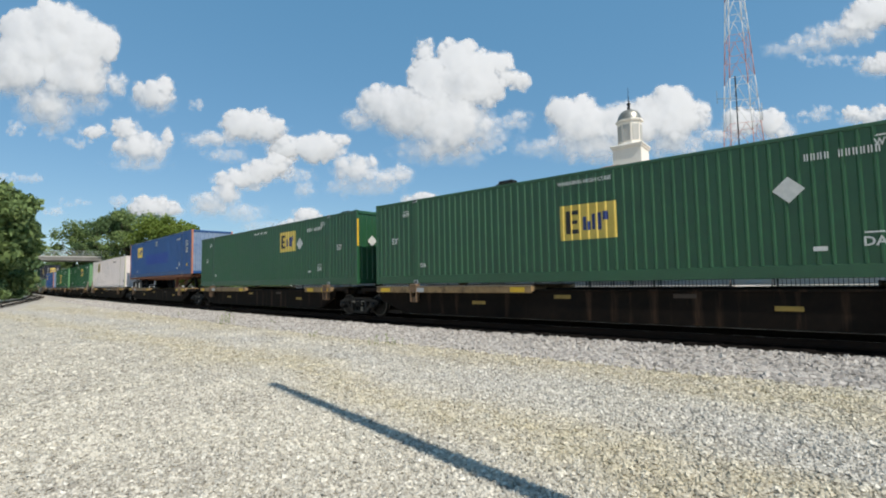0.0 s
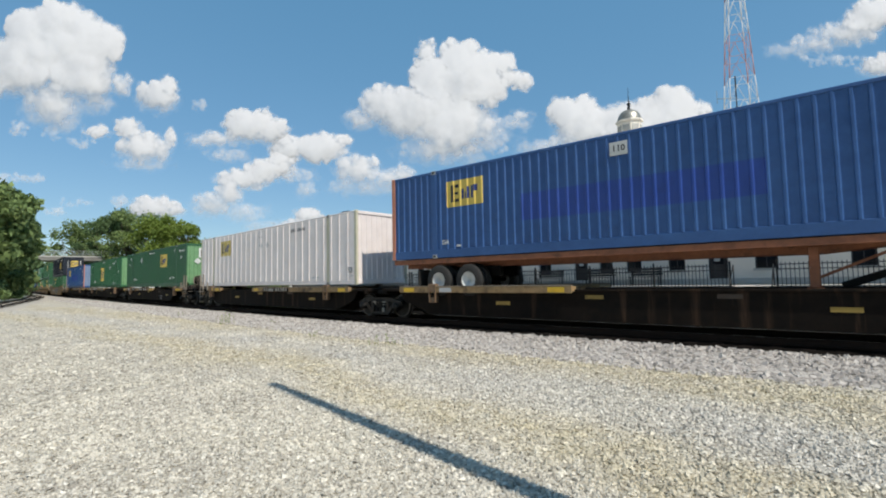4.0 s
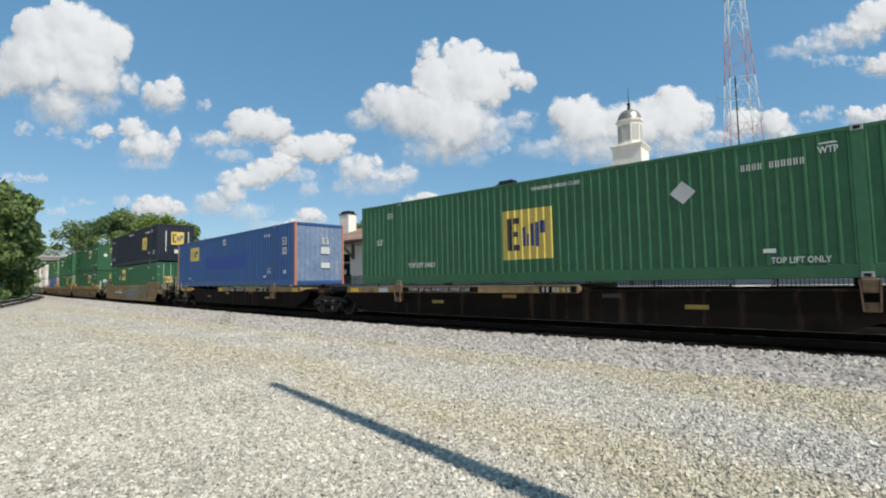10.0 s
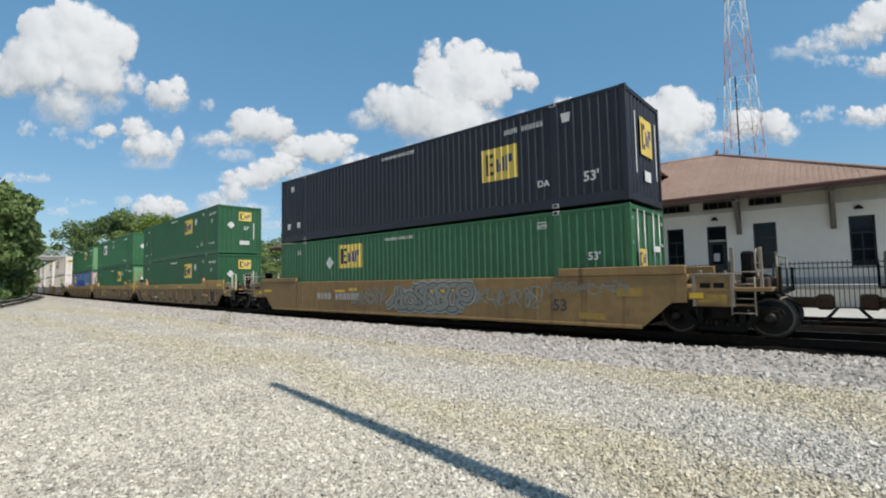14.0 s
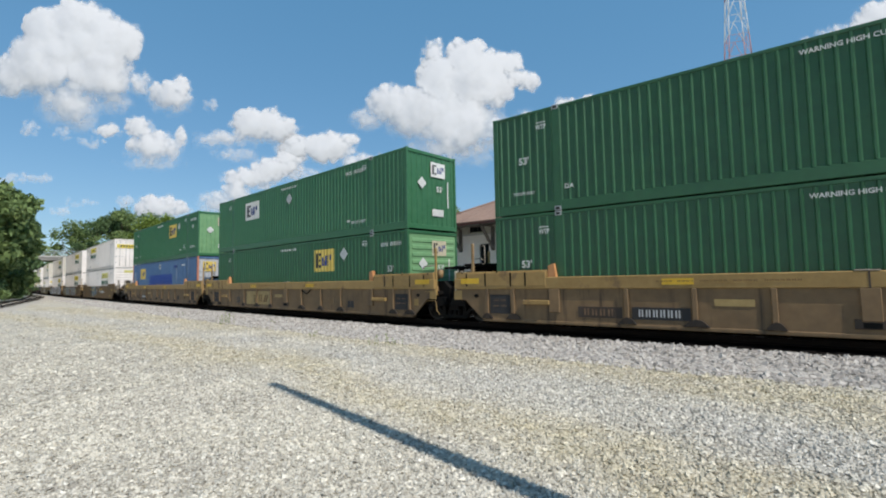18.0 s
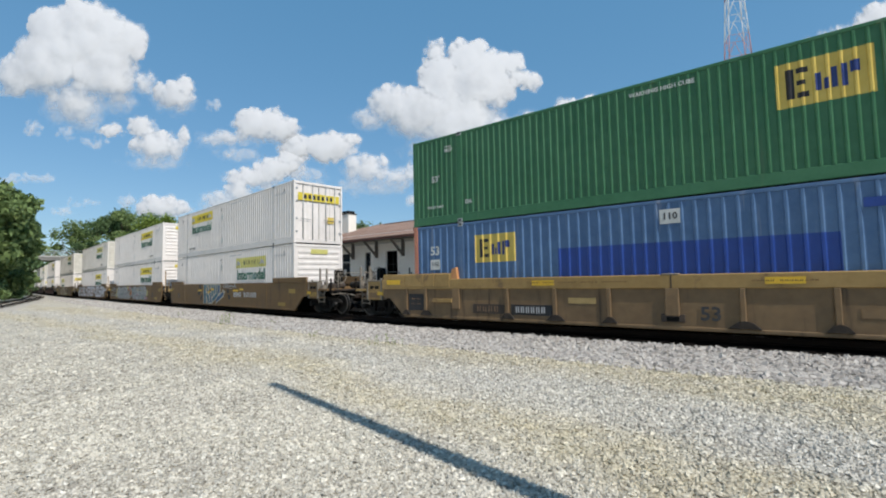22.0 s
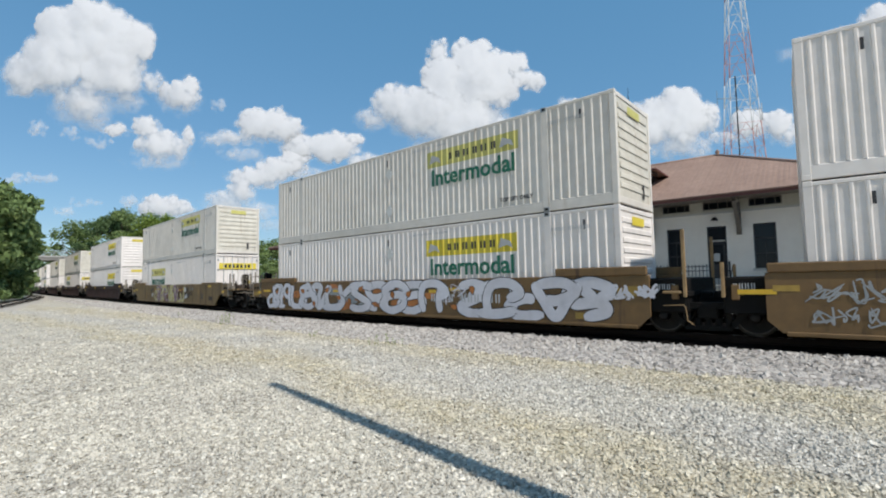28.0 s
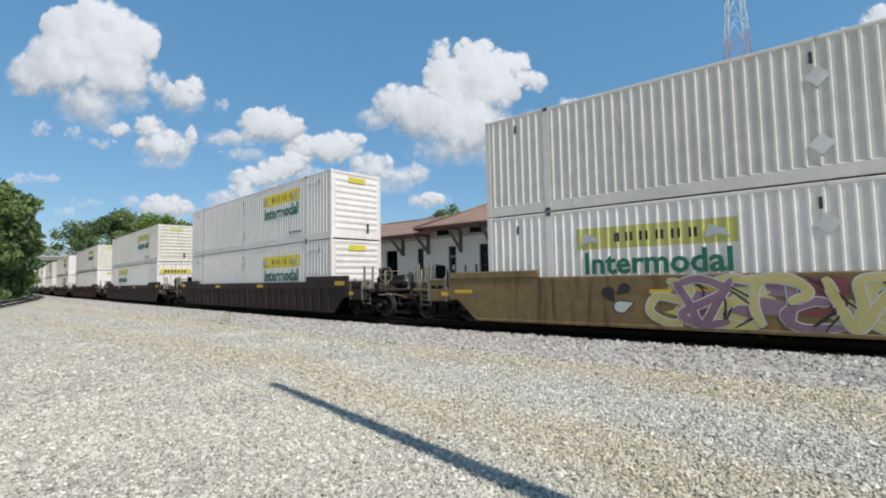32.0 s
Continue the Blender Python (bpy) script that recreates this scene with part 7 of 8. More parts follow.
def well_car(mid, kind, ends, bogies, paint, chord, numbers="", light=None, bars_at=3.0, plates=True):
    """A well car: kind 'ribbed' or 'smooth'. ends: (trailing, leading), each 'coupler' or 'joint'."""
    words = {ochre_car: "ochre-brown steel well car with painted-over sides", tan_car: "dirty tan-yellow steel well car with ribbed sides", olive_car: "rust-stained olive-tan steel well car with painted-over sides", rust_brown: "brown steel well car with painted-over sides", maroon_car: "grimy maroon-brown steel well car with ribbed sides"}
    car = thing("well_car", Matrix(), words[paint], "rail car", "cars of the train")
    TRAIN.append((car, mid, RAIL_Z, 9.6))
    half, top, low = 9.55, 1.30, 0.16
    out = 1.47
    for sg in (-1, 1):
        ya, yb = sorted((sg * out, sg * (out - 0.06)))
        face = [(-half + 0.1, top), (-half + 0.1, 0.72), (-9.12, 0.72), (-8.5, low), (8.5, low), (9.12, 0.72), (half - 0.1, 0.74), (half - 0.1, top)]
        if kind == "smooth":
            if ends[0] == "joint":
                face = [(-SHORT, top), (-SHORT, 0.4)] + face[3:]
            if ends[1] == "joint":
                face = face[:-3] + [(SHORT, 0.4), (SHORT, top)]
        part("side_sheet", Solid().prism(face, "y", ya, yb), paint, car)
        yc, yd = sorted((sg * (out + (0.05 if kind == "ribbed" else -0.002)), sg * (out - 0.12)))
        xl, xr = (-SHORT if kind == "smooth" and ends[0] == "joint" else -half + 0.06), (SHORT if kind == "smooth" and ends[1] == "joint" else half - 0.06)
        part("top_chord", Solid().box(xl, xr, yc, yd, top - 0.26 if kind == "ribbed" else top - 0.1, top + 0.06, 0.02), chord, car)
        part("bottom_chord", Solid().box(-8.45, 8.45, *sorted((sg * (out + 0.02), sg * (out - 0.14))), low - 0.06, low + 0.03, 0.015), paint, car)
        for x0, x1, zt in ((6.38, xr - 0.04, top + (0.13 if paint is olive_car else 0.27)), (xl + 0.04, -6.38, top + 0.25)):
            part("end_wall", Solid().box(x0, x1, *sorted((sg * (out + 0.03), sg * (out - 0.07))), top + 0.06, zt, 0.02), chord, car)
        if kind == "ribbed":
            ribs = (-8.32, -7.45, -6.2, -4.35, -2.88, -1.44, 0.0, 1.36, 2.88, 4.3, 6.2, 7.45, 8.3)
            if paint is maroon_car:
                ribs = [-8.1 + 0.675 * k for k in range(25)]
            for i, x in enumerate(ribs):
                wide = 0.15 if i in (2, 6, 10) and paint is not maroon_car else 0.055
                foot = low + 0.02 if wide < 0.1 else low + 0.26
                part("side_rib", shared(("rib", paint.name, sg, i), lambda: Solid().box(x - wide, x + wide, *sorted((sg * (out + 0.055), sg * (out - 0.005))), foot, top - 0.25, 0.015).mesh("side_rib", paint)), paint, car)
                if sg < 0 and wide < 0.1 and paint is tan_car:
                    g = 0.16 + 0.1 * ((i * 7) % 5) / 4
                    part("grease_stain", shared(("grease", i), lambda: Solid().prism([(x - g * 1.1, low + 0.035), (x + g * 1.2, low + 0.035), (x + g * 0.95, low + 0.09), (x + g * 0.7, low + 0.15), (x + g * 0.4, low + 0.185), (x, low + 0.2), (x - g * 0.4, low + 0.175), (x - g * 0.75, low + 0.11)], "y", -out - 0.058, -out - 0.001).mesh("grease_stain", grease)), grease, car)
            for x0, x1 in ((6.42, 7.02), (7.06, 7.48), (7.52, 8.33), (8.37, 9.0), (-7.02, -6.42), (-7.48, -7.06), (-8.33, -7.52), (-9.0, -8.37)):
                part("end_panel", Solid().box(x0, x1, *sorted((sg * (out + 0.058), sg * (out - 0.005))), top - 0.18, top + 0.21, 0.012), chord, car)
        else:
            for x in (-5.9, 5.7):
                part("side_seam", Solid().box(x - 0.03, x + 0.03, *sorted((sg * (out + 0.012), sg * (out - 0.005))), low + 0.02, top - 0.1), paint, car)
        for x in (-6.25, 6.25) if kind == "ribbed" and paint is tan_car else ():
            part("stack_guide", Solid().prism([(x - 0.12, top), (x + 0.12, top), (x + 0.06, top + 0.42), (x - 0.1, top + 0.36)], "y", *sorted((sg * (out + 0.02), sg * (out - 0.1)))), guide_orange if chord is tan_chord else rust_brown, car)
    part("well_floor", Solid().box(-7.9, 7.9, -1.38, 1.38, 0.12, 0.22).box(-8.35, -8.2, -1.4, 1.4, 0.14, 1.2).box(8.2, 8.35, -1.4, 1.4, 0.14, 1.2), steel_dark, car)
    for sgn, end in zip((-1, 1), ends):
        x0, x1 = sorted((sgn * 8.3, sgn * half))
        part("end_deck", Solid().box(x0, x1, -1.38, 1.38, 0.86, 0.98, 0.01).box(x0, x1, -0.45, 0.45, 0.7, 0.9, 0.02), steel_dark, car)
        part("end_sill", Solid().box(*sorted((sgn * (half - 0.35), sgn * (half - 0.2))), -1.42, 1.42, 0.8, 1.12, 0.02), paint, car)
        if end == "coupler":
            add_coupler(car, sgn * (half + 1.35), sgn)
            x0, x1 = sorted((sgn * half, sgn * (half + 1.5)))
            part("draft_sill", Solid().box(x0, x1, -0.3, 0.3, 0.6, 0.95, 0.02), steel_dark, car)
            add_end_gear(car, sgn, half + 1.55, 0.98, light)
            part("end_walkway", Solid().box(*sorted((sgn * (half - 0.1), sgn * (half + 1.45))), -1.46, -0.7, 0.98, 1.06, 0.012).box(*sorted((sgn * (half - 0.1), sgn * (half + 0.3))), -1.46, -1.40, 0.8, 0.98, 0.012), chord, car)
            e0, e1 = sorted((sgn * (half + 0.02), sgn * (half + 0.78)))
            box_ob = part("side_box", Solid().box(e0, e1, -1.45, -1.25, 0.66, 1.34, 0.02), chord, car, "dusty end cabinet with two openings")
            for q in (0.14, 0.4):
                # dark patches stand in for the shade inside the openings
                part("opening", Solid().box(e0 + q, e0 + q + 0.2, -1.458, -1.448, 1.02, 1.16), steel_dark, box_ob)
            part("panel", Solid().box(e0 + 0.1, e1 - 0.12, -1.46, -1.449, 0.74, 0.92), skirt_yellow if paint in (rust_brown, ochre_car) else paint, box_ob)
            part("rim", Solid().box(e0 - 0.01, e1 + 0.01, -1.47, -1.24, 1.32, 1.37, 0.01).box(e0 - 0.01, e0 + 0.05, -1.47, -1.24, 0.66, 1.32).box(e1 - 0.05, e1 + 0.01, -1.47, -1.24, 0.66, 1.32), dusty_post, box_ob)
            part("reflector", Solid().box(*sorted((sgn * (half - 0.05), sgn * (half + 0.22))), -1.475, -1.466, 0.83, 0.95), mark_yellow, car)
        else:
            if kind == "smooth":
                bulk = part("end_bulkhead", Solid().box(*sorted((sgn * (SHORT - 0.05), sgn * (half - 0.05))), -1.36, 1.36, 0.5, 1.28, 0.03), steel_dark, car, "near-black end bulkhead")
                part("marking", bars_row(4, 0.42, 0.13).mesh("marking", mark_grey), mark_grey, bulk, at=Matrix.Translation((sgn * (half - 0.45), -1.365, 1.08)))
                part("reflector", Solid().box(*sorted((sgn * (SHORT - 0.55), sgn * (SHORT - 0.12))), -out - 0.007, -out - 0.001, 0.98, 1.1), skirt_yellow, car)
            else:
                add_joint_guard(car, sgn, half, out, chord)
            part("joint", Solid().box(*sorted((sgn * (half - 0.1), sgn * (half + 0.25))), -0.28, 0.28, 0.62, 0.95, 0.04), truck_steel, car)
            s = Solid()
            for y in (-1.42, 1.42):
                s.box(sgn * (half - 0.06) - 0.035, sgn * (half - 0.06) + 0.035, y - 0.03, y + 0.03, 0.85, 2.36 if sgn > 0 else 1.6, 0.008)
            part("grab_post", s, light or spine_paint, car)
            if sgn > 0:
                for y in (-1.44, 1.44):
                    part("stirrup_step", Solid().tube([(half - 0.52, y, 0.66), (half - 0.1, y, 0.68), (half - 0.06, y, 0.62), (half - 0.03, y, 0.34), (half + 0.1, y, 0.24)], 0.012, 6).box(half - 0.52, half - 0.14, y - 0.03, y + 0.06, 0.93, 0.99, 0.01), light or spine_paint, car, "bent tan steel stirrup step")
    for x, m in ((-8.9, mark_yellow), (8.95, mark_yellow), (-3.2, mark_yellow), (2.1, mark_yellow)):
        big = abs(x) > 8
        if big and kind == "smooth" and x > 0:
            continue
        z0, z1 = (top - 0.1, top + 0.06) if big and kind == "ribbed" else (top - 0.17, top - 0.03) if kind == "ribbed" else (0.92, 1.02)
        y = -out - 0.062 if kind == "ribbed" else -out - 0.006
        part("reflector", Solid().box(x - 0.33, x + 0.33, y, y + 0.006, z0, z1), m, car)
    if kind == "ribbed" and paint is tan_car:
        marks = [(3.2, 3.8, 0.48, 0.66, tan_car), (7.56, 8.2, 0.34, 0.88, stencil_grey), (-8.22, -7.55, 0.34, 0.88, stencil_grey), (8.52, 8.72, 0.5, 0.72, tan_chord), (4.78, 4.94, 0.34, 0.6, stencil_grey), (4.98, 5.15, 0.34, 0.6, stencil_grey)]
        if plates:
            marks += [(-4.02, -2.95, 0.3, 0.94, plate_yellow), (-2.82, -1.53, 0.3, 0.94, plate_yellow), (-1.05, -0.34, 0.66, 0.8, plate_yellow)]
            me = Solid().box(-0.36, -0.28, -0.003, 0.003, -0.2, 0.16).box(-0.16, -0.04, -0.003, 0.003, -0.2, 0.16).box(0.2, 0.28, -0.003, 0.003, -0.2, 0.16).box(0.38, 0.5, -0.003, 0.003, -0.2, 0.16)
            for q in (0.66, 0.86):
                me.prism([(q, -0.2), (q + 0.12, -0.2), (q + 0.3, 0.16), (q + 0.18, 0.16)], "y", -0.003, 0.003)
            part("company_mark", me, rust_brown, car, at=Matrix.Translation((-2.85, -out - 0.016, 0.62)))
            part("latch_handle", Solid().bar((1.35, -out - 0.03, 1.02), (1.8, -out - 0.03, 0.84), 0.03, 0.04).bar((1.8, -out - 0.03, 0.84), (2.2, -out - 0.03, 1.04), 0.03, 0.04), steel_dark, car)
        else:
            marks += [(-5.56, -4.46, 0.32, 0.59, grime_brown), (-4.23, -2.97, 0.31, 0.6, stencil_grey), (-2.5, -1.77, 0.66, 0.81, plate_yellow)]
            for x, n, w, m in ((-5.0, 4, 0.8, pedestal_rust), (-3.6, 6, 0.95, mark_grey)):
                part("marking", bars_row(n, w, 0.17).mesh("marking", m), m, car, at=Matrix.Translation((x, -out - 0.016, 0.46)))
        for x0, x1, z0, z1, m in marks:
            part("stencil_plate", Solid().box(x0, x1, -out - 0.012, -out - 0.002, z0, z1), m, car)
        for x in (7.88, -7.88):
            for q, w in ((0.72, 0.4), (0.56, 0.46)):
                part("marking", bars_row(7, w, 0.05, (3,)).mesh("marking", pedestal_rust), pedestal_rust, car, at=Matrix.Translation((x, -out - 0.015, q)))
        part("rib_socket", Solid().box(-0.25, 0.25, -out - 0.03, -out - 0.001, 0.28, 0.46, 0.01), grime_brown, car)
        # dark plate in place of a shaded socket hole
        part("socket_hole", Solid().box(-0.13, 0.13, -out - 0.034, -out - 0.029, 0.3, 0.4), steel_dark, car)
        part("chord_joint", Solid().box(-0.015, 0.015, -out - 0.056, -out - 0.049, top - 0.25, top + 0.05), grime_brown, car)
        part("joint_plate", Solid().box(-0.2, 0.16, -out - 0.056, -out + 0.1, top + 0.055, top + 0.085, 0.008), dusty_post, car)
        part("marking", bars_row(14, 1.1, 0.035, (5,)).mesh("marking", rust_brown), rust_brown, car, at=Matrix.Translation((2.1, -out - 0.062, top - 0.1)))
        part("marking", bars_row(30, 2.7, 0.035, (4, 9, 16, 22)).mesh("marking", rust_brown), rust_brown, car, at=Matrix.Translation((-2.3, -out - 0.062, top - 0.09)))
        for x in (6.72, -6.72):
            part("side_step", Solid().box(x - 0.39, x + 0.39, -out - 0.1, -out - 0.01, 0.62, 0.74, 0.015), chord, car)
    part("lettering", lettering("53", 0.42, mark_dark), mark_dark, car, at=Matrix.Translation(((-5.02 if plates else 0.76) if kind == "ribbed" else 6.4 if numbers == "lead" else -7.0, -out - 0.014, 0.47 if kind == "ribbed" else 0.6)) @ NEAR_SIDE)
    if kind == "smooth":
        worn = paint is olive_car
        for x0, x1, z0, z1, m in ((7.5, 8.1, 0.4, 0.62, grime_brown) if worn else (6.9, 7.6, 0.28, 0.44, skirt_yellow), (7.4, 7.9, 1.16, 1.28, mark_yellow) if worn else (7.9, 8.5, 0.86, 1.06, skirt_yellow), (-2.6, -2.1, 0.98, 1.08, mark_yellow), (2.6, 3.1, 0.98, 1.08, mark_yellow)):
            part("stencil_plate", Solid().box(x0, x1, -out - 0.007, -out - 0.001, z0, z1), m, car)
        part("marking", bars_row(11, 2.8, 0.25, (4,)).mesh("marking", grime_brown if worn else mark_grey), grime_brown if worn else mark_grey, car, at=Matrix.Translation((bars_at + 0.28, -out - 0.012, 0.76)))
    for x in bogies:
        add_bogie(car, x)
    return car


# ---- graffiti ----
graf_silver = surface("silver spray paint", (0.55, 0.54, 0.575), (0.7, 0.69, 0.73), 0.5, grain=3)
graf_fog = surface("fog-grey spray paint", (0.25, 0.265, 0.27), (0.34, 0.35, 0.35), 0.6, grain=2, patch=0.8, stain=(0.3, 0.24, 0.26), stain_amount=0.4)
graf_cream = surface("cream spray paint", (0.4, 0.355, 0.27), (0.52, 0.47, 0.37), 0.6, grain=3, patch=1.5)
graf_azure = surface("deep azure spray paint", (0.025, 0.075, 0.16), (0.055, 0.13, 0.24), 0.6, grain=3, patch=2.5)
graf_teal = surface("teal spray paint", (0.035, 0.11, 0.16), (0.07, 0.18, 0.24), 0.6, grain=3)
graf_white = surface("white spray paint", (0.5, 0.5, 0.48), (0.62, 0.62, 0.6), 0.6, grain=3)
graf_black = surface("black spray paint", (0.015, 0.014, 0.014), (0.03, 0.028, 0.026), 0.6, grain=3)
graf_plum = surface("plum spray paint", (0.2, 0.11, 0.15), (0.3, 0.19, 0.24), 0.6, grain=3)
graf_yellow = surface("pale yellow spray paint", (0.45, 0.38, 0.13), (0.58, 0.5, 0.22), 0.6, grain=3)
graf_grey = surface("dull grey spray paint", (0.17, 0.17, 0.15), (0.25, 0.25, 0.22), 0.7, grain=3)
graf_turquoise = surface("turquoise spray paint", (0.12, 0.28, 0.27), (0.2, 0.36, 0.34), 0.6, grain=3)
graf_rose = surface("dull rose spray paint", (0.3, 0.14, 0.19), (0.38, 0.22, 0.27), 0.6, grain=3)
graf_rust = surface("dark red spray paint", (0.16, 0.04, 0.04), (0.24, 0.07, 0.06), 0.6, grain=3)
graf_orange = surface("orange spray paint", (0.4, 0.13, 0.03), (0.5, 0.19, 0.05), 0.6, grain=3)


def spray_stroke(s, pts, r, y):
    """One fat, round-ended, smoothly curved stroke through points (x, z), laid flat on the side at depth y."""
    q = [np.array(p) for p in pts]
    q = [2 * q[0] - q[1]] + q + [2 * q[-1] - q[-2]]
    path = []
    for p0, p1, p2, p3 in zip(q, q[1:], q[2:], q[3:]):
        for k in range(6):
            t = k / 6
            path.append(0.5 * (2 * p1 + (p2 - p0) * t + (2 * p0 - 5 * p1 + 4 * p2 - p3) * t * t + (3 * p1 - p0 - 3 * p2 + p3) * t ** 3))
    path.append(q[-2])
    d = np.gradient(np.array(path), axis=0)
    d /= np.linalg.norm(d, axis=1)[:, None] + 1e-9
    m = len(path)
    reach = np.full(m, r)
    for i, c in ((0, 0.45), (1, 0.85), (m - 1, 0.45), (m - 2, 0.85)):
        reach[i] = r * c
    side = np.stack([-d[:, 1], d[:, 0]], 1) * reach[:, None]
    a, b = np.array(path) + side, np.array(path) - side
    s.add([(u, y - 0.00003 * i, v) for i, (u, v) in enumerate(a)] + [(u, y - 0.00003 * i, v) for i, (u, v) in enumerate(b)], [(i, m + i, m + i + 1, i + 1) for i in range(m - 1)])


SWIRLS = (  # bent strokes, in shares of a shape's width and height
    (((0.2, 0.0), (0.25, 0.5), (0.15, 0.95)), ((0.1, 0.95), (0.65, 1.0), (0.9, 0.72), (0.55, 0.48), (0.3, 0.5))),
    (((0.95, 0.92), (0.5, 1.0), (0.15, 0.78), (0.55, 0.5), (0.85, 0.24), (0.45, 0.0), (0.05, 0.1)),),
    (((0.1, 1.0), (0.5, 0.92), (0.45, 0.5), (0.5, 0.05)), ((0.0, 0.04), (0.5, 0.02), (0.95, 0.14))),
    (((0.05, 1.0), (0.25, 0.5), (0.5, 0.0), (0.75, 0.5), (1.0, 0.95)),),
    (((0.55, 0.98), (0.15, 0.8), (0.3, 0.55), (0.75, 0.6), (0.9, 0.25), (0.5, 0.0), (0.1, 0.22), (0.35, 0.52)),),
    (((0.15, 1.0), (0.2, 0.5), (0.15, 0.0)), ((0.2, 0.45), (0.6, 0.62), (0.9, 0.98)), ((0.35, 0.5), (0.6, 0.2), (0.98, 0.0))),
    (((0.3, 1.0), (0.2, 0.5), (0.3, 0.05), (0.7, 0.0), (0.98, 0.3), (0.7, 0.5)),),
)


def graffiti(car, x0, x1, z0, z1, letters, fill, outline, seed, halo=None, out=1.47, fat=0.11, wide=1.0, field=None):
    """A row of fat unreadable spray-can shapes on the near side of a car; thin ones become scribbled tags."""
    rng = random.Random(seed)
    step = (x1 - x0) / letters
    if field:
        top = [(x0 + (x1 - x0) * k / 12, z1 - rng.uniform(0.0, 0.16)) for k in range(13)]
        base = [(x0 + (x1 - x0) * k / 12 + rng.uniform(-0.1, 0.1), z0 + rng.uniform(0.0, 0.08)) for k in range(13)]
        s = Solid()
        s.add([(u, -out - 0.002, v) for u, v in base + top], [(k, k + 1, 14 + k, 13 + k) for k in range(12)])
        part("graffiti_shape", s, field, car)
    order = []
    for i in range(letters):
        lean = rng.uniform(-0.05, 0.2)
        if not order:
            order = list(range(len(SWIRLS)))
            rng.shuffle(order)
        strokes = [SWIRLS[order.pop()][0], SWIRLS[rng.randrange(len(SWIRLS))][-1]]
        flips = [(rng.random() < 0.5, rng.random() < 0.5) for _ in strokes]
        strokes = [[(1 - u if fu else u, 1 - v if fv else v) for u, v in g] for g, (fu, fv) in zip(strokes, flips)]
        if fat < 0.04:
            strokes = [[(rng.uniform(-0.2, 1.2), rng.uniform(0.0, 1.0)) for _ in range(5)] for _ in range(2)]
        inset = fat * 0.9
        for k, (m, rad) in enumerate(((halo, fat + 0.09), (outline, fat + 0.024), (fill if not isinstance(fill, tuple) else fill[i % len(fill)], fat))):
            if m is None:
                continue
            for j, g in enumerate(strokes):
                pts = [(x0 + step * (i + 0.5 + wide * (u - 0.5) + lean * (v - 0.5)), z0 + inset + (z1 - z0 - 2 * inset) * v) for u, v in g]
                s = Solid()
                spray_stroke(s, pts, rad, -out - 0.004 - 0.004 * k - 0.0012 * j - 0.007 * (i % 2) * (k > 0))
                part("graffiti_shape", s, m, car)


def slab_piece(car, slabs, field, colours, shade, pale, out=1.47):
    """Slanting slabs (x, z, width, lean, top) of graded colour with pale rims and a dark shade line, on a pale fringe."""
    for k, (x, z0, w, lean, z1) in enumerate(slabs):
        for grow, m, y in ((0.1, field, 0.003), (0.035, pale, 0.006), (0.0, colours[k % len(colours)], 0.009)):
            q = [(x - grow, z0 - grow * 0.7), (x + w + grow, z0 - grow * 0.7), (x + w + lean + grow, z1 + grow * 0.6), (x + lean - grow, z1 + grow * 0.6)]
            q = [(u, min(1.35, max(0.17, v))) for u, v in q]
            part("graffiti_shape", Solid().prism(q, "y", -out - y - 0.0002 * k, -out - y + 0.002 - 0.0002 * k), m, car)
        s = Solid()
        spray_stroke(s, [(x + 0.04, z0 + 0.02), (x + 0.05 + lean * 0.5, (z0 + z1) / 2), (x + lean + 0.06, z1 - 0.05)], 0.014, -out - 0.0125)
        part("graffiti_shape", s, shade, car)


def paint_drop(car, x, z, size, turn, material, out=1.474):
    """A sprayed teardrop."""
    ring = []
    for q in range(18):
        a = 2 * math.pi * q / 18
        d = size * (1.0 + (1.0 if q == 0 else 0.28 if q in (1, 17) else 0.0))
        ring.append((x + d * math.cos(a + turn), z + 0.85 * d * math.sin(a + turn)))
    part("graffiti_shape", Solid().add([(u, -out, v) for u, v in ring], [tuple(range(18))]), material, car)


def spray_patches(car, x0, x1, z0, z1, colours, count, seed, out=1.47):
    """Clouds of sprayed colour under the outlines of a piece."""
    rng = random.Random(seed)
    for k in range(count):
        cx, cz = rng.uniform(x0, x1), rng.uniform(z0 + 0.12, z1 - 0.12)
        rx, rz = rng.uniform(0.3, 0.8), rng.uniform(0.12, 0.3)
        ring = [(cx + rx * rng.uniform(0.7, 1.1) * math.cos(a), min(z1, max(z0, cz + rz * rng.uniform(0.7, 1.1) * math.sin(a)))) for a in [2 * math.pi * q / 14 for q in range(14)]]
        part("graffiti_shape", Solid().add([(u, -out - 0.0025 - 0.0002 * k, v) for u, v in ring], [tuple(range(14))]), colours[k % len(colours)], car)


def spray_lines(car, x0, x1, z0, z1, material, count, seed, rad=0.025, out=1.47):
    """Angular thin outlines."""
    rng = random.Random(seed)
    for k in range(count):
        x, up = x0 + (x1 - x0) * (k + rng.random()) / count, rng.choice((-1, 1))
        pts = [(x, z1 if up > 0 else z0), (x + rng.uniform(0.1, 0.5), (z0 + z1) / 2 + rng.uniform(-0.2, 0.2)), (x + rng.uniform(-0.3, 0.3), z0 + 0.1 if up > 0 else z1 - 0.1), (x + rng.uniform(0.3, 0.9), (z0 + z1) / 2 + rng.uniform(-0.3, 0.3))]
        s = Solid()
        spray_stroke(s, pts, rad, -out - 0.016 - 0.0004 * k)
        part("graffiti_shape", s, material, car)


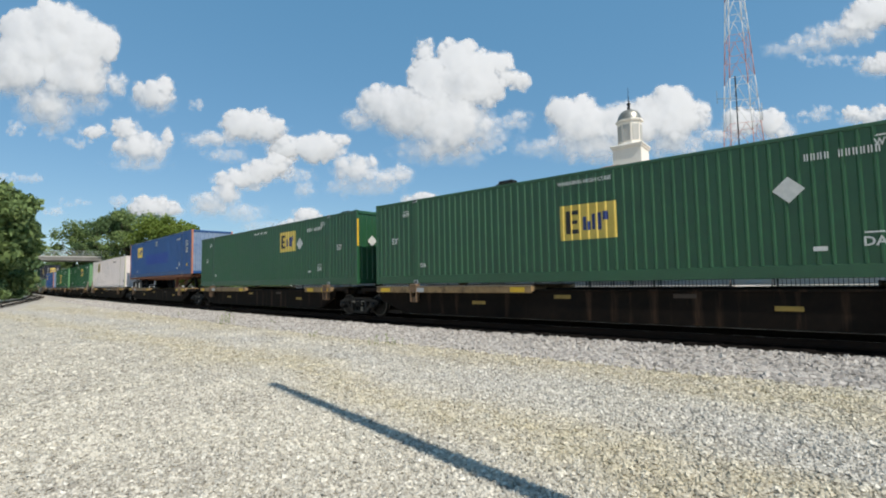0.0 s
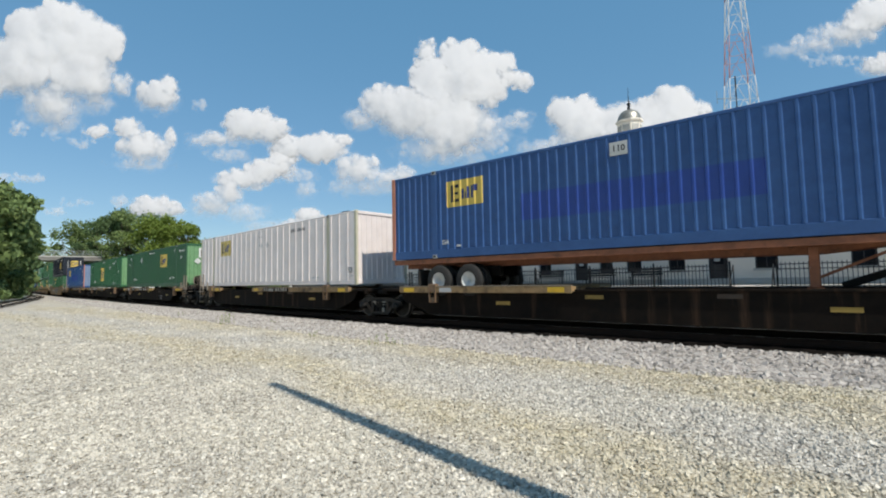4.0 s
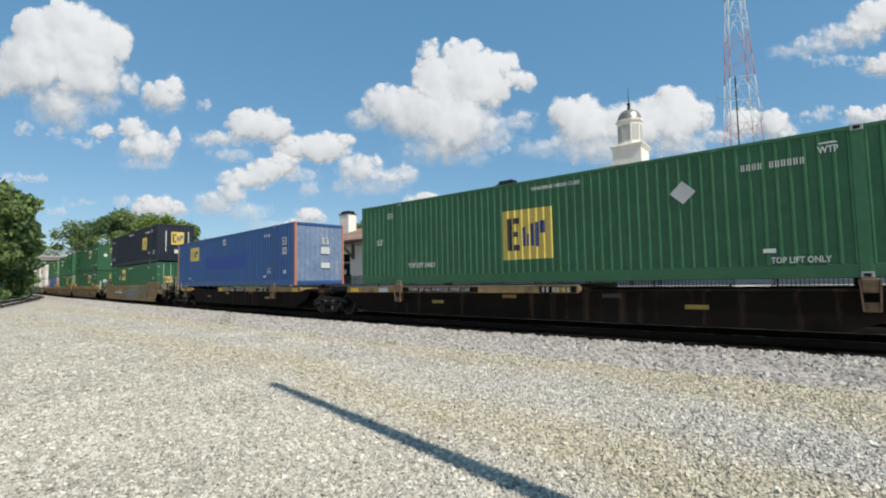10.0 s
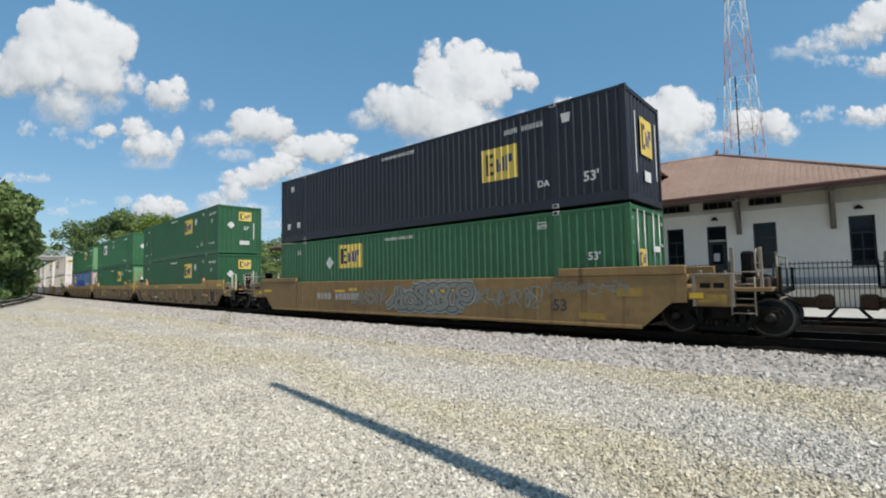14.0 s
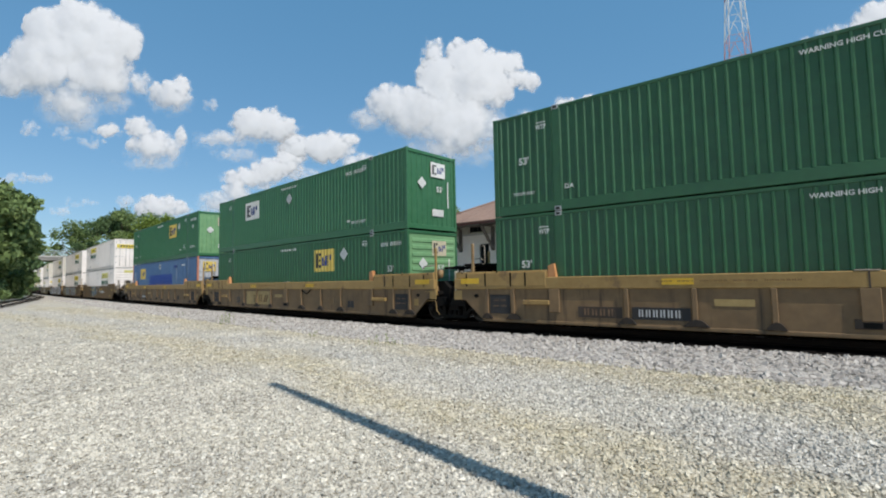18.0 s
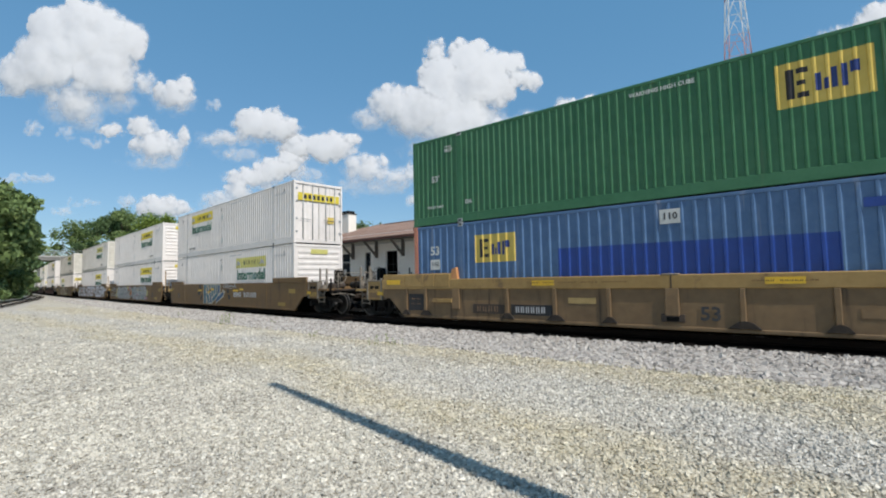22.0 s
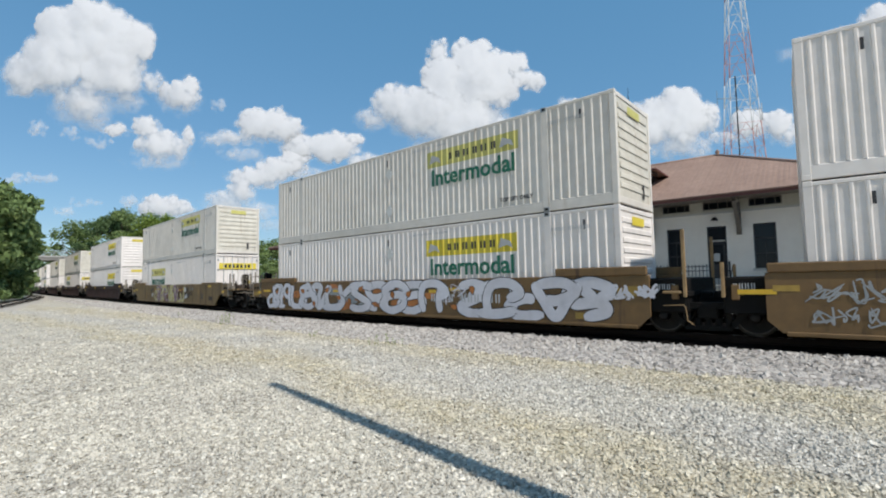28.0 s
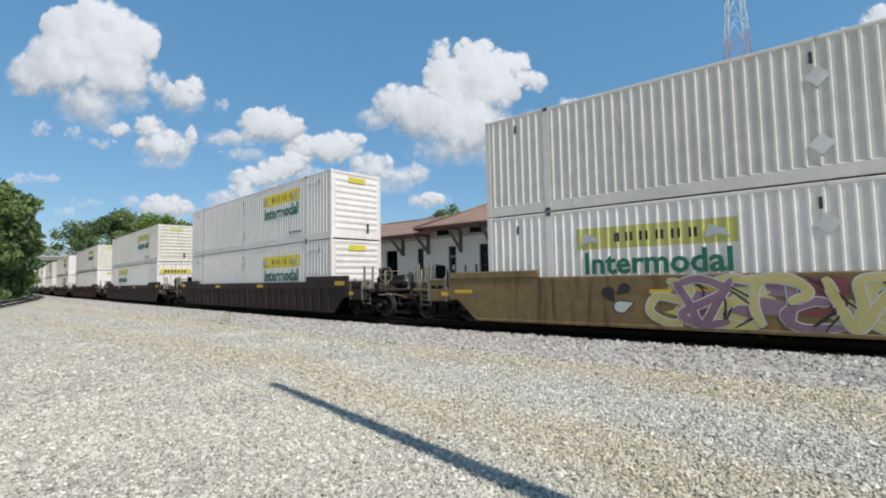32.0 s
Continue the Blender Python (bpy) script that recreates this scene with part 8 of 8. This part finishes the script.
# ---- the train, front to back: leading end of each load at 16 s ----
SPINE_BASE, CHASSIS_BASE, LOW_BASE, HIGH_BASE = 1.575, 2.40, 0.58, 3.50


def build_train():
    green_container(147.5, SPINE_BASE, (7.3, 1.1), paint=deep_green, diamond_at=(12.27, 1.8, "white"), number=(12.55, 13.7, 2.4), size_at=(15.0, 1.5), top_text=None, extra=("no_lift_text",))
    green_container(130.3, SPINE_BASE, (10.0, 1.56), paint=deep_green, diamond_at=(11.87, 1.85, "white"), number=(12.52, 13.7, 2.4), size_at=(14.96, 1.5), top_text=None, extra=("end_stripes", "no_lift_text"))
    blue_container(112.4, CHASSIS_BASE, blue_paint)
    road_chassis(112.4, CHASSIS_BASE)
    panel_container(94.3, SPINE_BASE)
    green_container(75.3, SPINE_BASE, (10.38, 1.45), diamond_at=(4.93, 2.2, "grey"), top_text=(13.25, 0.62), tail_text=(1.05, 1.95), extra=("white_end", "faded_end", "wide_tail"))
    green_container(56.75, SPINE_BASE, (6.28, 0.66), tall=True, paint=mid_green, diamond_at=(11.15, 2.0, "grey"), number=(12.3, 13.4, 2.36), size_at=(15.06, 1.5), top_text=(13.2, 0.38), extra=("faded_end", "wide_tail"))
    blue_container(35.84, SPINE_BASE, blue_paint)
    # flat cars: the first four platforms share bogies, then three more
    spine_car(139.2, 9.0, (-9.15,), (), 139.42)
    spine_car(121.5, 8.4, (-8.55,), (), 122.2)
    spine_car(104.1, 8.7, (-8.8,), (), 104.3, road=True)
    spine_car(86.6, 8.7, (-7.9,), (-1,), 86.2, decks=((-6.9, -5.1), (-1.03, 7.3)), bars=(0.28, 2.6, 10, 4))
    spine_car(66.6, 9.3, (8.2, -9.6), (1,), 67.2, ("2-28/1-57", -5.03, 1.2), decks=((-7.98, 1.26), (6.9, 8.2)), bars=(-2.35, -0.25, 10, 4))
    spine_car(47.6, 9.3, (-9.4,), (), 48.7, ("TWIN 28'-ALL PURPOSE SPINE CAR", -4.7, 3.05), decks=((-7.79, 1.64),), bars=(0.6, 1.5, 3))
    spine_car(28.6, 9.4, (-8.05,), (-1,), 27.8, ("2-28/1-57", 3.6, 1.25), decks=((-7.6, -5.8), (-1.4, 7.88)), bars=(0.14, 2.2, 10, 4))
    # stacks of two in well cars
    dark = new_container("container", 14.68, HIGH_BASE + 0.06, "black-blue corrugated container stacked on a green one", "containers on the train")
    container_frame(dark, navy_paint, navy_paint, STEEL)
    end_wall(dark, navy_paint, "ribs")
    emblem(dark, 11.75, 13.0, 1.06, 2.05, logo_yellow, STEEL)
    end_emblem(dark, -0.35, 0.55, 1.3, 2.3, logo_yellow)
    part("sign", end_sheet(-0.12, 0.38, 0.62, 0.9, LONG / 2, lift=0.005, flat=True), mark_white, dark)
    for y in (-0.75, 0.85):
        part("marking", end_sheet(y, y + 0.07, 0.75, 2.35, LONG / 2, lift=0.005, flat=True), mark_white, dark)
    near_bars(12.6, 13.9, 2.42, 0.15, 11, mark_white, dark, (4,))
    near_text("53'", 15.2, 0.72, 0.36, mark_white, dark)
    near_text("DA", 13.83, 0.72, 0.26, mark_white, dark)
    near_text("WARNING HIGH CUBE", 8.0, 2.62, 0.165, mark_white, dark)
    for u, z in ((14.55, 2.42), (1.0, 2.4), (0.7, 0.7), (1.5, 0.72)):
        near_shape("marking", [(u - 0.14, z + 0.12), (u - 0.1, z - 0.13), (u + 0.1, z - 0.13), (u + 0.14, z + 0.12)], mark_white, dark)
    green_container(14.68, LOW_BASE, (4.45, 1.66), paint=mid_green, diamond_at=(3.86, 1.9, "white"), number=None, size_at=(15.2, 1.64), top_text=None, tail_text=None, end="doors")
    green_container(-9.1, HIGH_BASE)
    green_container(-9.1, LOW_BASE)
    green_container(-28.8, HIGH_BASE, (3.48, 1.52), paint=worn_green, ground=logo_white, diamond_at=(8.06, 2.1, "grey"), number=(12.55, 13.7, 2.5), size_at=None, top_text=(13.35, 0.5), tail_text=None, extra=("white_end", "plain"))
    green_container(-28.8, LOW_BASE, (10.17, 1.56), paint=mid_green, size_at=(15.22, 1.54), top_text=None, tail_text=None, end="slats", extra=("faded_end",))
    green_container(-48.4, HIGH_BASE, paint=worn_green, extra=("faded_end",), style=CLOSE_STEEL)
    blue_container(-48.4, LOW_BASE, faded_blue, "doors", True)
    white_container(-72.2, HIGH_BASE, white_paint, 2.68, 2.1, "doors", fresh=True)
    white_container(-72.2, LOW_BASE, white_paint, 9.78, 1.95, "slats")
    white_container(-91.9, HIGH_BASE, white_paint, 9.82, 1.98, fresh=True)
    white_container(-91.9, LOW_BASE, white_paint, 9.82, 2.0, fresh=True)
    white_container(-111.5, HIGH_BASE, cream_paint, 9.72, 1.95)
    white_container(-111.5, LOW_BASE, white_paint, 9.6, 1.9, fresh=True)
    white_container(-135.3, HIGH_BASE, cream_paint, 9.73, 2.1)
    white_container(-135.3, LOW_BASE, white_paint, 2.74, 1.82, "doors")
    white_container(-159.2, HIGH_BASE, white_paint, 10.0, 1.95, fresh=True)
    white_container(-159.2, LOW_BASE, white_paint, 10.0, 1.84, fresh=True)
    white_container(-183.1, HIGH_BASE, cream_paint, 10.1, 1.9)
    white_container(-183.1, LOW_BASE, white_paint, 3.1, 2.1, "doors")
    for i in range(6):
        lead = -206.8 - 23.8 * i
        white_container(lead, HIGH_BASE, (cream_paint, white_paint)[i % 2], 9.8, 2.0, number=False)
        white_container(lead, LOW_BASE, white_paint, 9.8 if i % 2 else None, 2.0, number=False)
    sprayed = well_car(6.4, "smooth", ("coupler", "coupler"), (-10.0, 10.0), ochre_car, ochre_car, "lead", bars_at=-3.6)
    graffiti(sprayed, -0.3, 3.4, 0.34, 1.24, 8, graf_grey, graf_black, 5, graf_fog, fat=0.08, wide=1.6)
    graffiti(sprayed, 3.5, 5.9, 0.5, 1.1, 8, graf_grey, None, 6, fat=0.022)
    graffiti(sprayed, -2.5, -0.4, 0.4, 1.15, 6, graf_grey, None, 8, fat=0.03)
    graffiti(sprayed, 5.9, 8.2, 0.9, 1.25, 7, graf_grey, None, 9, fat=0.012)
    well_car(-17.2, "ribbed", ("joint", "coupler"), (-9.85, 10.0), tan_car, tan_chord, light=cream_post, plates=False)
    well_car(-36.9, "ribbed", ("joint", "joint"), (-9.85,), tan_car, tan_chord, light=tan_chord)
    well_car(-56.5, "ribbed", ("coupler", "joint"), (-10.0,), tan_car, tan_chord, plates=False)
    sprayed = well_car(-80.3, "smooth", ("joint", "coupler"), (-9.85, 10.2), rust_brown, rust_brown)
    slab_piece(sprayed, ((-2.45, 0.2, 0.33, -0.08, 1.3), (-1.93, 0.84, 0.19, -0.24, 1.3), (-1.8, 0.24, 0.3, -0.32, 0.8), (-1.43, 0.26, 0.22, -0.2, 0.86), (-1.6, 1.12, 0.2, -0.1, 1.32), (-1.26, 0.6, 0.2, 0.03, 1.3), (-0.94, 0.78, 0.22, 0.02, 1.27), (-0.6, 0.82, 0.17, 0.06, 1.3), (-0.34, 0.8, 0.27, 0.02, 1.28)), graf_cream, (graf_teal, graf_teal, graf_teal, graf_azure, graf_teal), graf_black, graf_cream)
    for x, z, dx, dz, m in ((-1.15, 0.28, 0.8, 0.36, graf_teal), (-0.55, 0.27, 1.05, 0.42, graf_azure)):
        for grow, y, paint in ((0.06, 0.011, graf_cream), (0.0, 0.0135, m)):
            part("graffiti_shape", Solid().prism([(x - grow, z - grow), (x + dx + grow, z + dz - grow), (x + dx + grow, z + dz + 0.24 + grow), (x + 0.06 - grow, z + 0.26 + grow)], "y", -1.47 - y, -1.468 - y), paint, sprayed)
    part("graffiti_shape", Solid().prism([(0.4, 0.55), (0.75, 0.92), (0.3, 1.05)], "y", -1.482, -1.48), graf_cream, sprayed)
    for x, z, size, turn in ((-3.16, 1.2, 0.15, -0.6), (-3.32, 0.8, 0.17, 0.45), (-2.94, 0.5, 0.16, 1.2), (1.1, 0.93, 0.14, 2.6), (1.28, 0.6, 0.15, 2.5)):
        paint_drop(sprayed, x, z, size, turn, graf_black)
    graffiti(sprayed, 0.4, 2.2, 1.05, 1.32, 7, graf_fog, None, 9, fat=0.014)
    for x, z in ((-1.7, 0.87), (-1.08, 1.04)):
        part("reflector", Solid().box(x - 0.22, x + 0.22, -1.49, -1.486, z - 0.05, z + 0.05), mark_yellow, sprayed)
    sprayed = well_car(-100.0, "smooth", ("joint", "joint"), (-9.85,), rust_brown, rust_brown, "lead")
    graffiti(sprayed, -8.1, -5.7, 0.75, 1.2, 9, graf_fog, None, 11, fat=0.016)
    graffiti(sprayed, -8.0, -6.0, 0.3, 0.7, 8, graf_fog, None, 14, fat=0.016)
    graffiti(sprayed, -5.4, -0.6, 0.18, 1.27, 4, graf_fog, graf_black, 13, None, fat=0.15, wide=1.1, field=graf_fog)
    graffiti(sprayed, 0.3, 4.6, 0.18, 1.27, 4, graf_fog, graf_black, 16, None, fat=0.15, wide=1.1, field=graf_fog)
    spray_patches(sprayed, -5.6, 4.6, 0.2, 1.26, (graf_turquoise, graf_rose, graf_fog, graf_turquoise, graf_yellow), 26, 17)
    spray_lines(sprayed, -5.2, 4.2, 0.2, 1.26, graf_black, 9, 18)
    spray_lines(sprayed, -5.3, 4.4, 0.2, 1.26, graf_white, 6, 19, 0.018, 1.472)
    spray_patches(sprayed, -6.1, -5.2, 0.3, 1.2, (graf_yellow,), 3, 20, 1.475)
    spray_patches(sprayed, 4.3, 4.9, 0.3, 1.2, (graf_yellow,), 3, 21, 1.475)
    part("company_mark", Solid().box(-1.7, -0.1, -1.486, -1.48, 0.5, 1.05), graf_orange, sprayed, "orange company panel")
    part("panel_mark", bars_row(3, 1.1, 0.32).mesh("panel_mark", rust_brown), rust_brown, sprayed, at=Matrix.Translation((-0.85, -1.489, 0.8)))
    sprayed = well_car(-119.6, "smooth", ("coupler", "joint"), (-10.0,), rust_brown, rust_brown)
    spray_patches(sprayed, -8.4, 2.4, 0.2, 1.25, (graf_orange, graf_orange, graf_fog), 22, 24, 1.468)
    graffiti(sprayed, -8.7, -6.8, 0.17, 1.3, 4, graf_silver, graf_black, 20, fat=0.095, wide=1.5)
    graffiti(sprayed, -6.7, 2.3, 0.17, 1.33, 10, graf_silver, graf_black, 21, fat=0.135, wide=1.6)
    graffiti(sprayed, 3.2, 7.7, 0.17, 1.33, 5, graf_silver, graf_black, 22, fat=0.145, wide=1.6)
    for k in range(12):
        x, z = -6.4 + 0.79 * k + 0.12 * math.sin(5 * k) + (1.4 if k > 9 else 0), 0.75 + 0.3 * math.sin(2.4 * k)
        for m, size, y in ((graf_black, 0.12, 1.492), (graf_orange, 0.098, 1.494)):
            paint_drop(sprayed, x, z, size, 0.7 + 2.1 * k, m, y)
    graffiti(sprayed, 7.75, 8.9, 0.75, 1.15, 5, graf_silver, None, 23, fat=0.03)
    graffiti(sprayed, 2.2, 3.3, 0.5, 1.25, 4, graf_silver, None, 25, fat=0.012)
    sprayed = well_car(-143.4, "smooth", ("coupler", "coupler"), (-10.0, 10.0), olive_car, olive_car, "lead")
    spray_patches(sprayed, -3.2, 2.6, 0.22, 1.28, (graf_yellow, graf_plum, graf_yellow, graf_rust), 22, 30)
    graffiti(sprayed, -3.4, 3.0, 0.18, 1.32, 10, (graf_yellow, graf_plum, graf_yellow), graf_white, 31, None, fat=0.08, wide=1.8)
    spray_lines(sprayed, -3.2, 2.8, 0.2, 1.28, graf_black, 9, 34, 0.02)
    for x, z, size, turn, m in ((3.3, 1.0, 0.2, 2.6, graf_white), (3.55, 0.62, 0.2, 3.6, graf_white), (3.75, 1.05, 0.13, 5.6, graf_black), (3.95, 0.6, 0.12, 0.5, graf_black), (-4.2, 0.6, 0.16, 0.4, graf_white), (-4.5, 0.95, 0.14, 5.2, graf_black), (-4.1, 1.05, 0.12, 3.9, graf_black)):
        paint_drop(sprayed, x, z, size + 0.025, turn, graf_black, 1.476)
        paint_drop(sprayed, x, z, size, turn, m, 1.478)
    graffiti(sprayed, 4.1, 4.9, 0.9, 1.2, 4, graf_grey, None, 33, fat=0.014)
    for i in range(7):
        well_car(-167.3 - 23.85 * i, "ribbed", ("coupler", "coupler"), (-10.0, 10.0), maroon_car, maroon_car)

build_train()


# ---- what moves ----
def motions():
    """The train passes at one speed; its wheels roll; the clouds drift."""
    beat = [i * 0.5 for i in range(int(CLIP * 2) + 1)]
    for ob, mid, z, half in TRAIN:
        walk(ob, [(t, ride(mid + gone(t), z, half)) for t in beat])
    roll = [i / 15 for i in range(int(CLIP * 15) + 1)]
    for wheel, ax in AXLES:
        walk(wheel, [(t, Matrix.Translation((ax, 0, WHEEL_R)) @ Matrix.Rotation(gone(t) / WHEEL_R, 4, "Y")) for t in roll])
    drift = [i * 4.0 for i in range(int(CLIP / 4) + 1)]
    for cloud, start, end in CLOUDS:
        walk(cloud, [(t, Matrix.Translation(start.lerp(end, t / CLIP))) for t in drift])


motions()
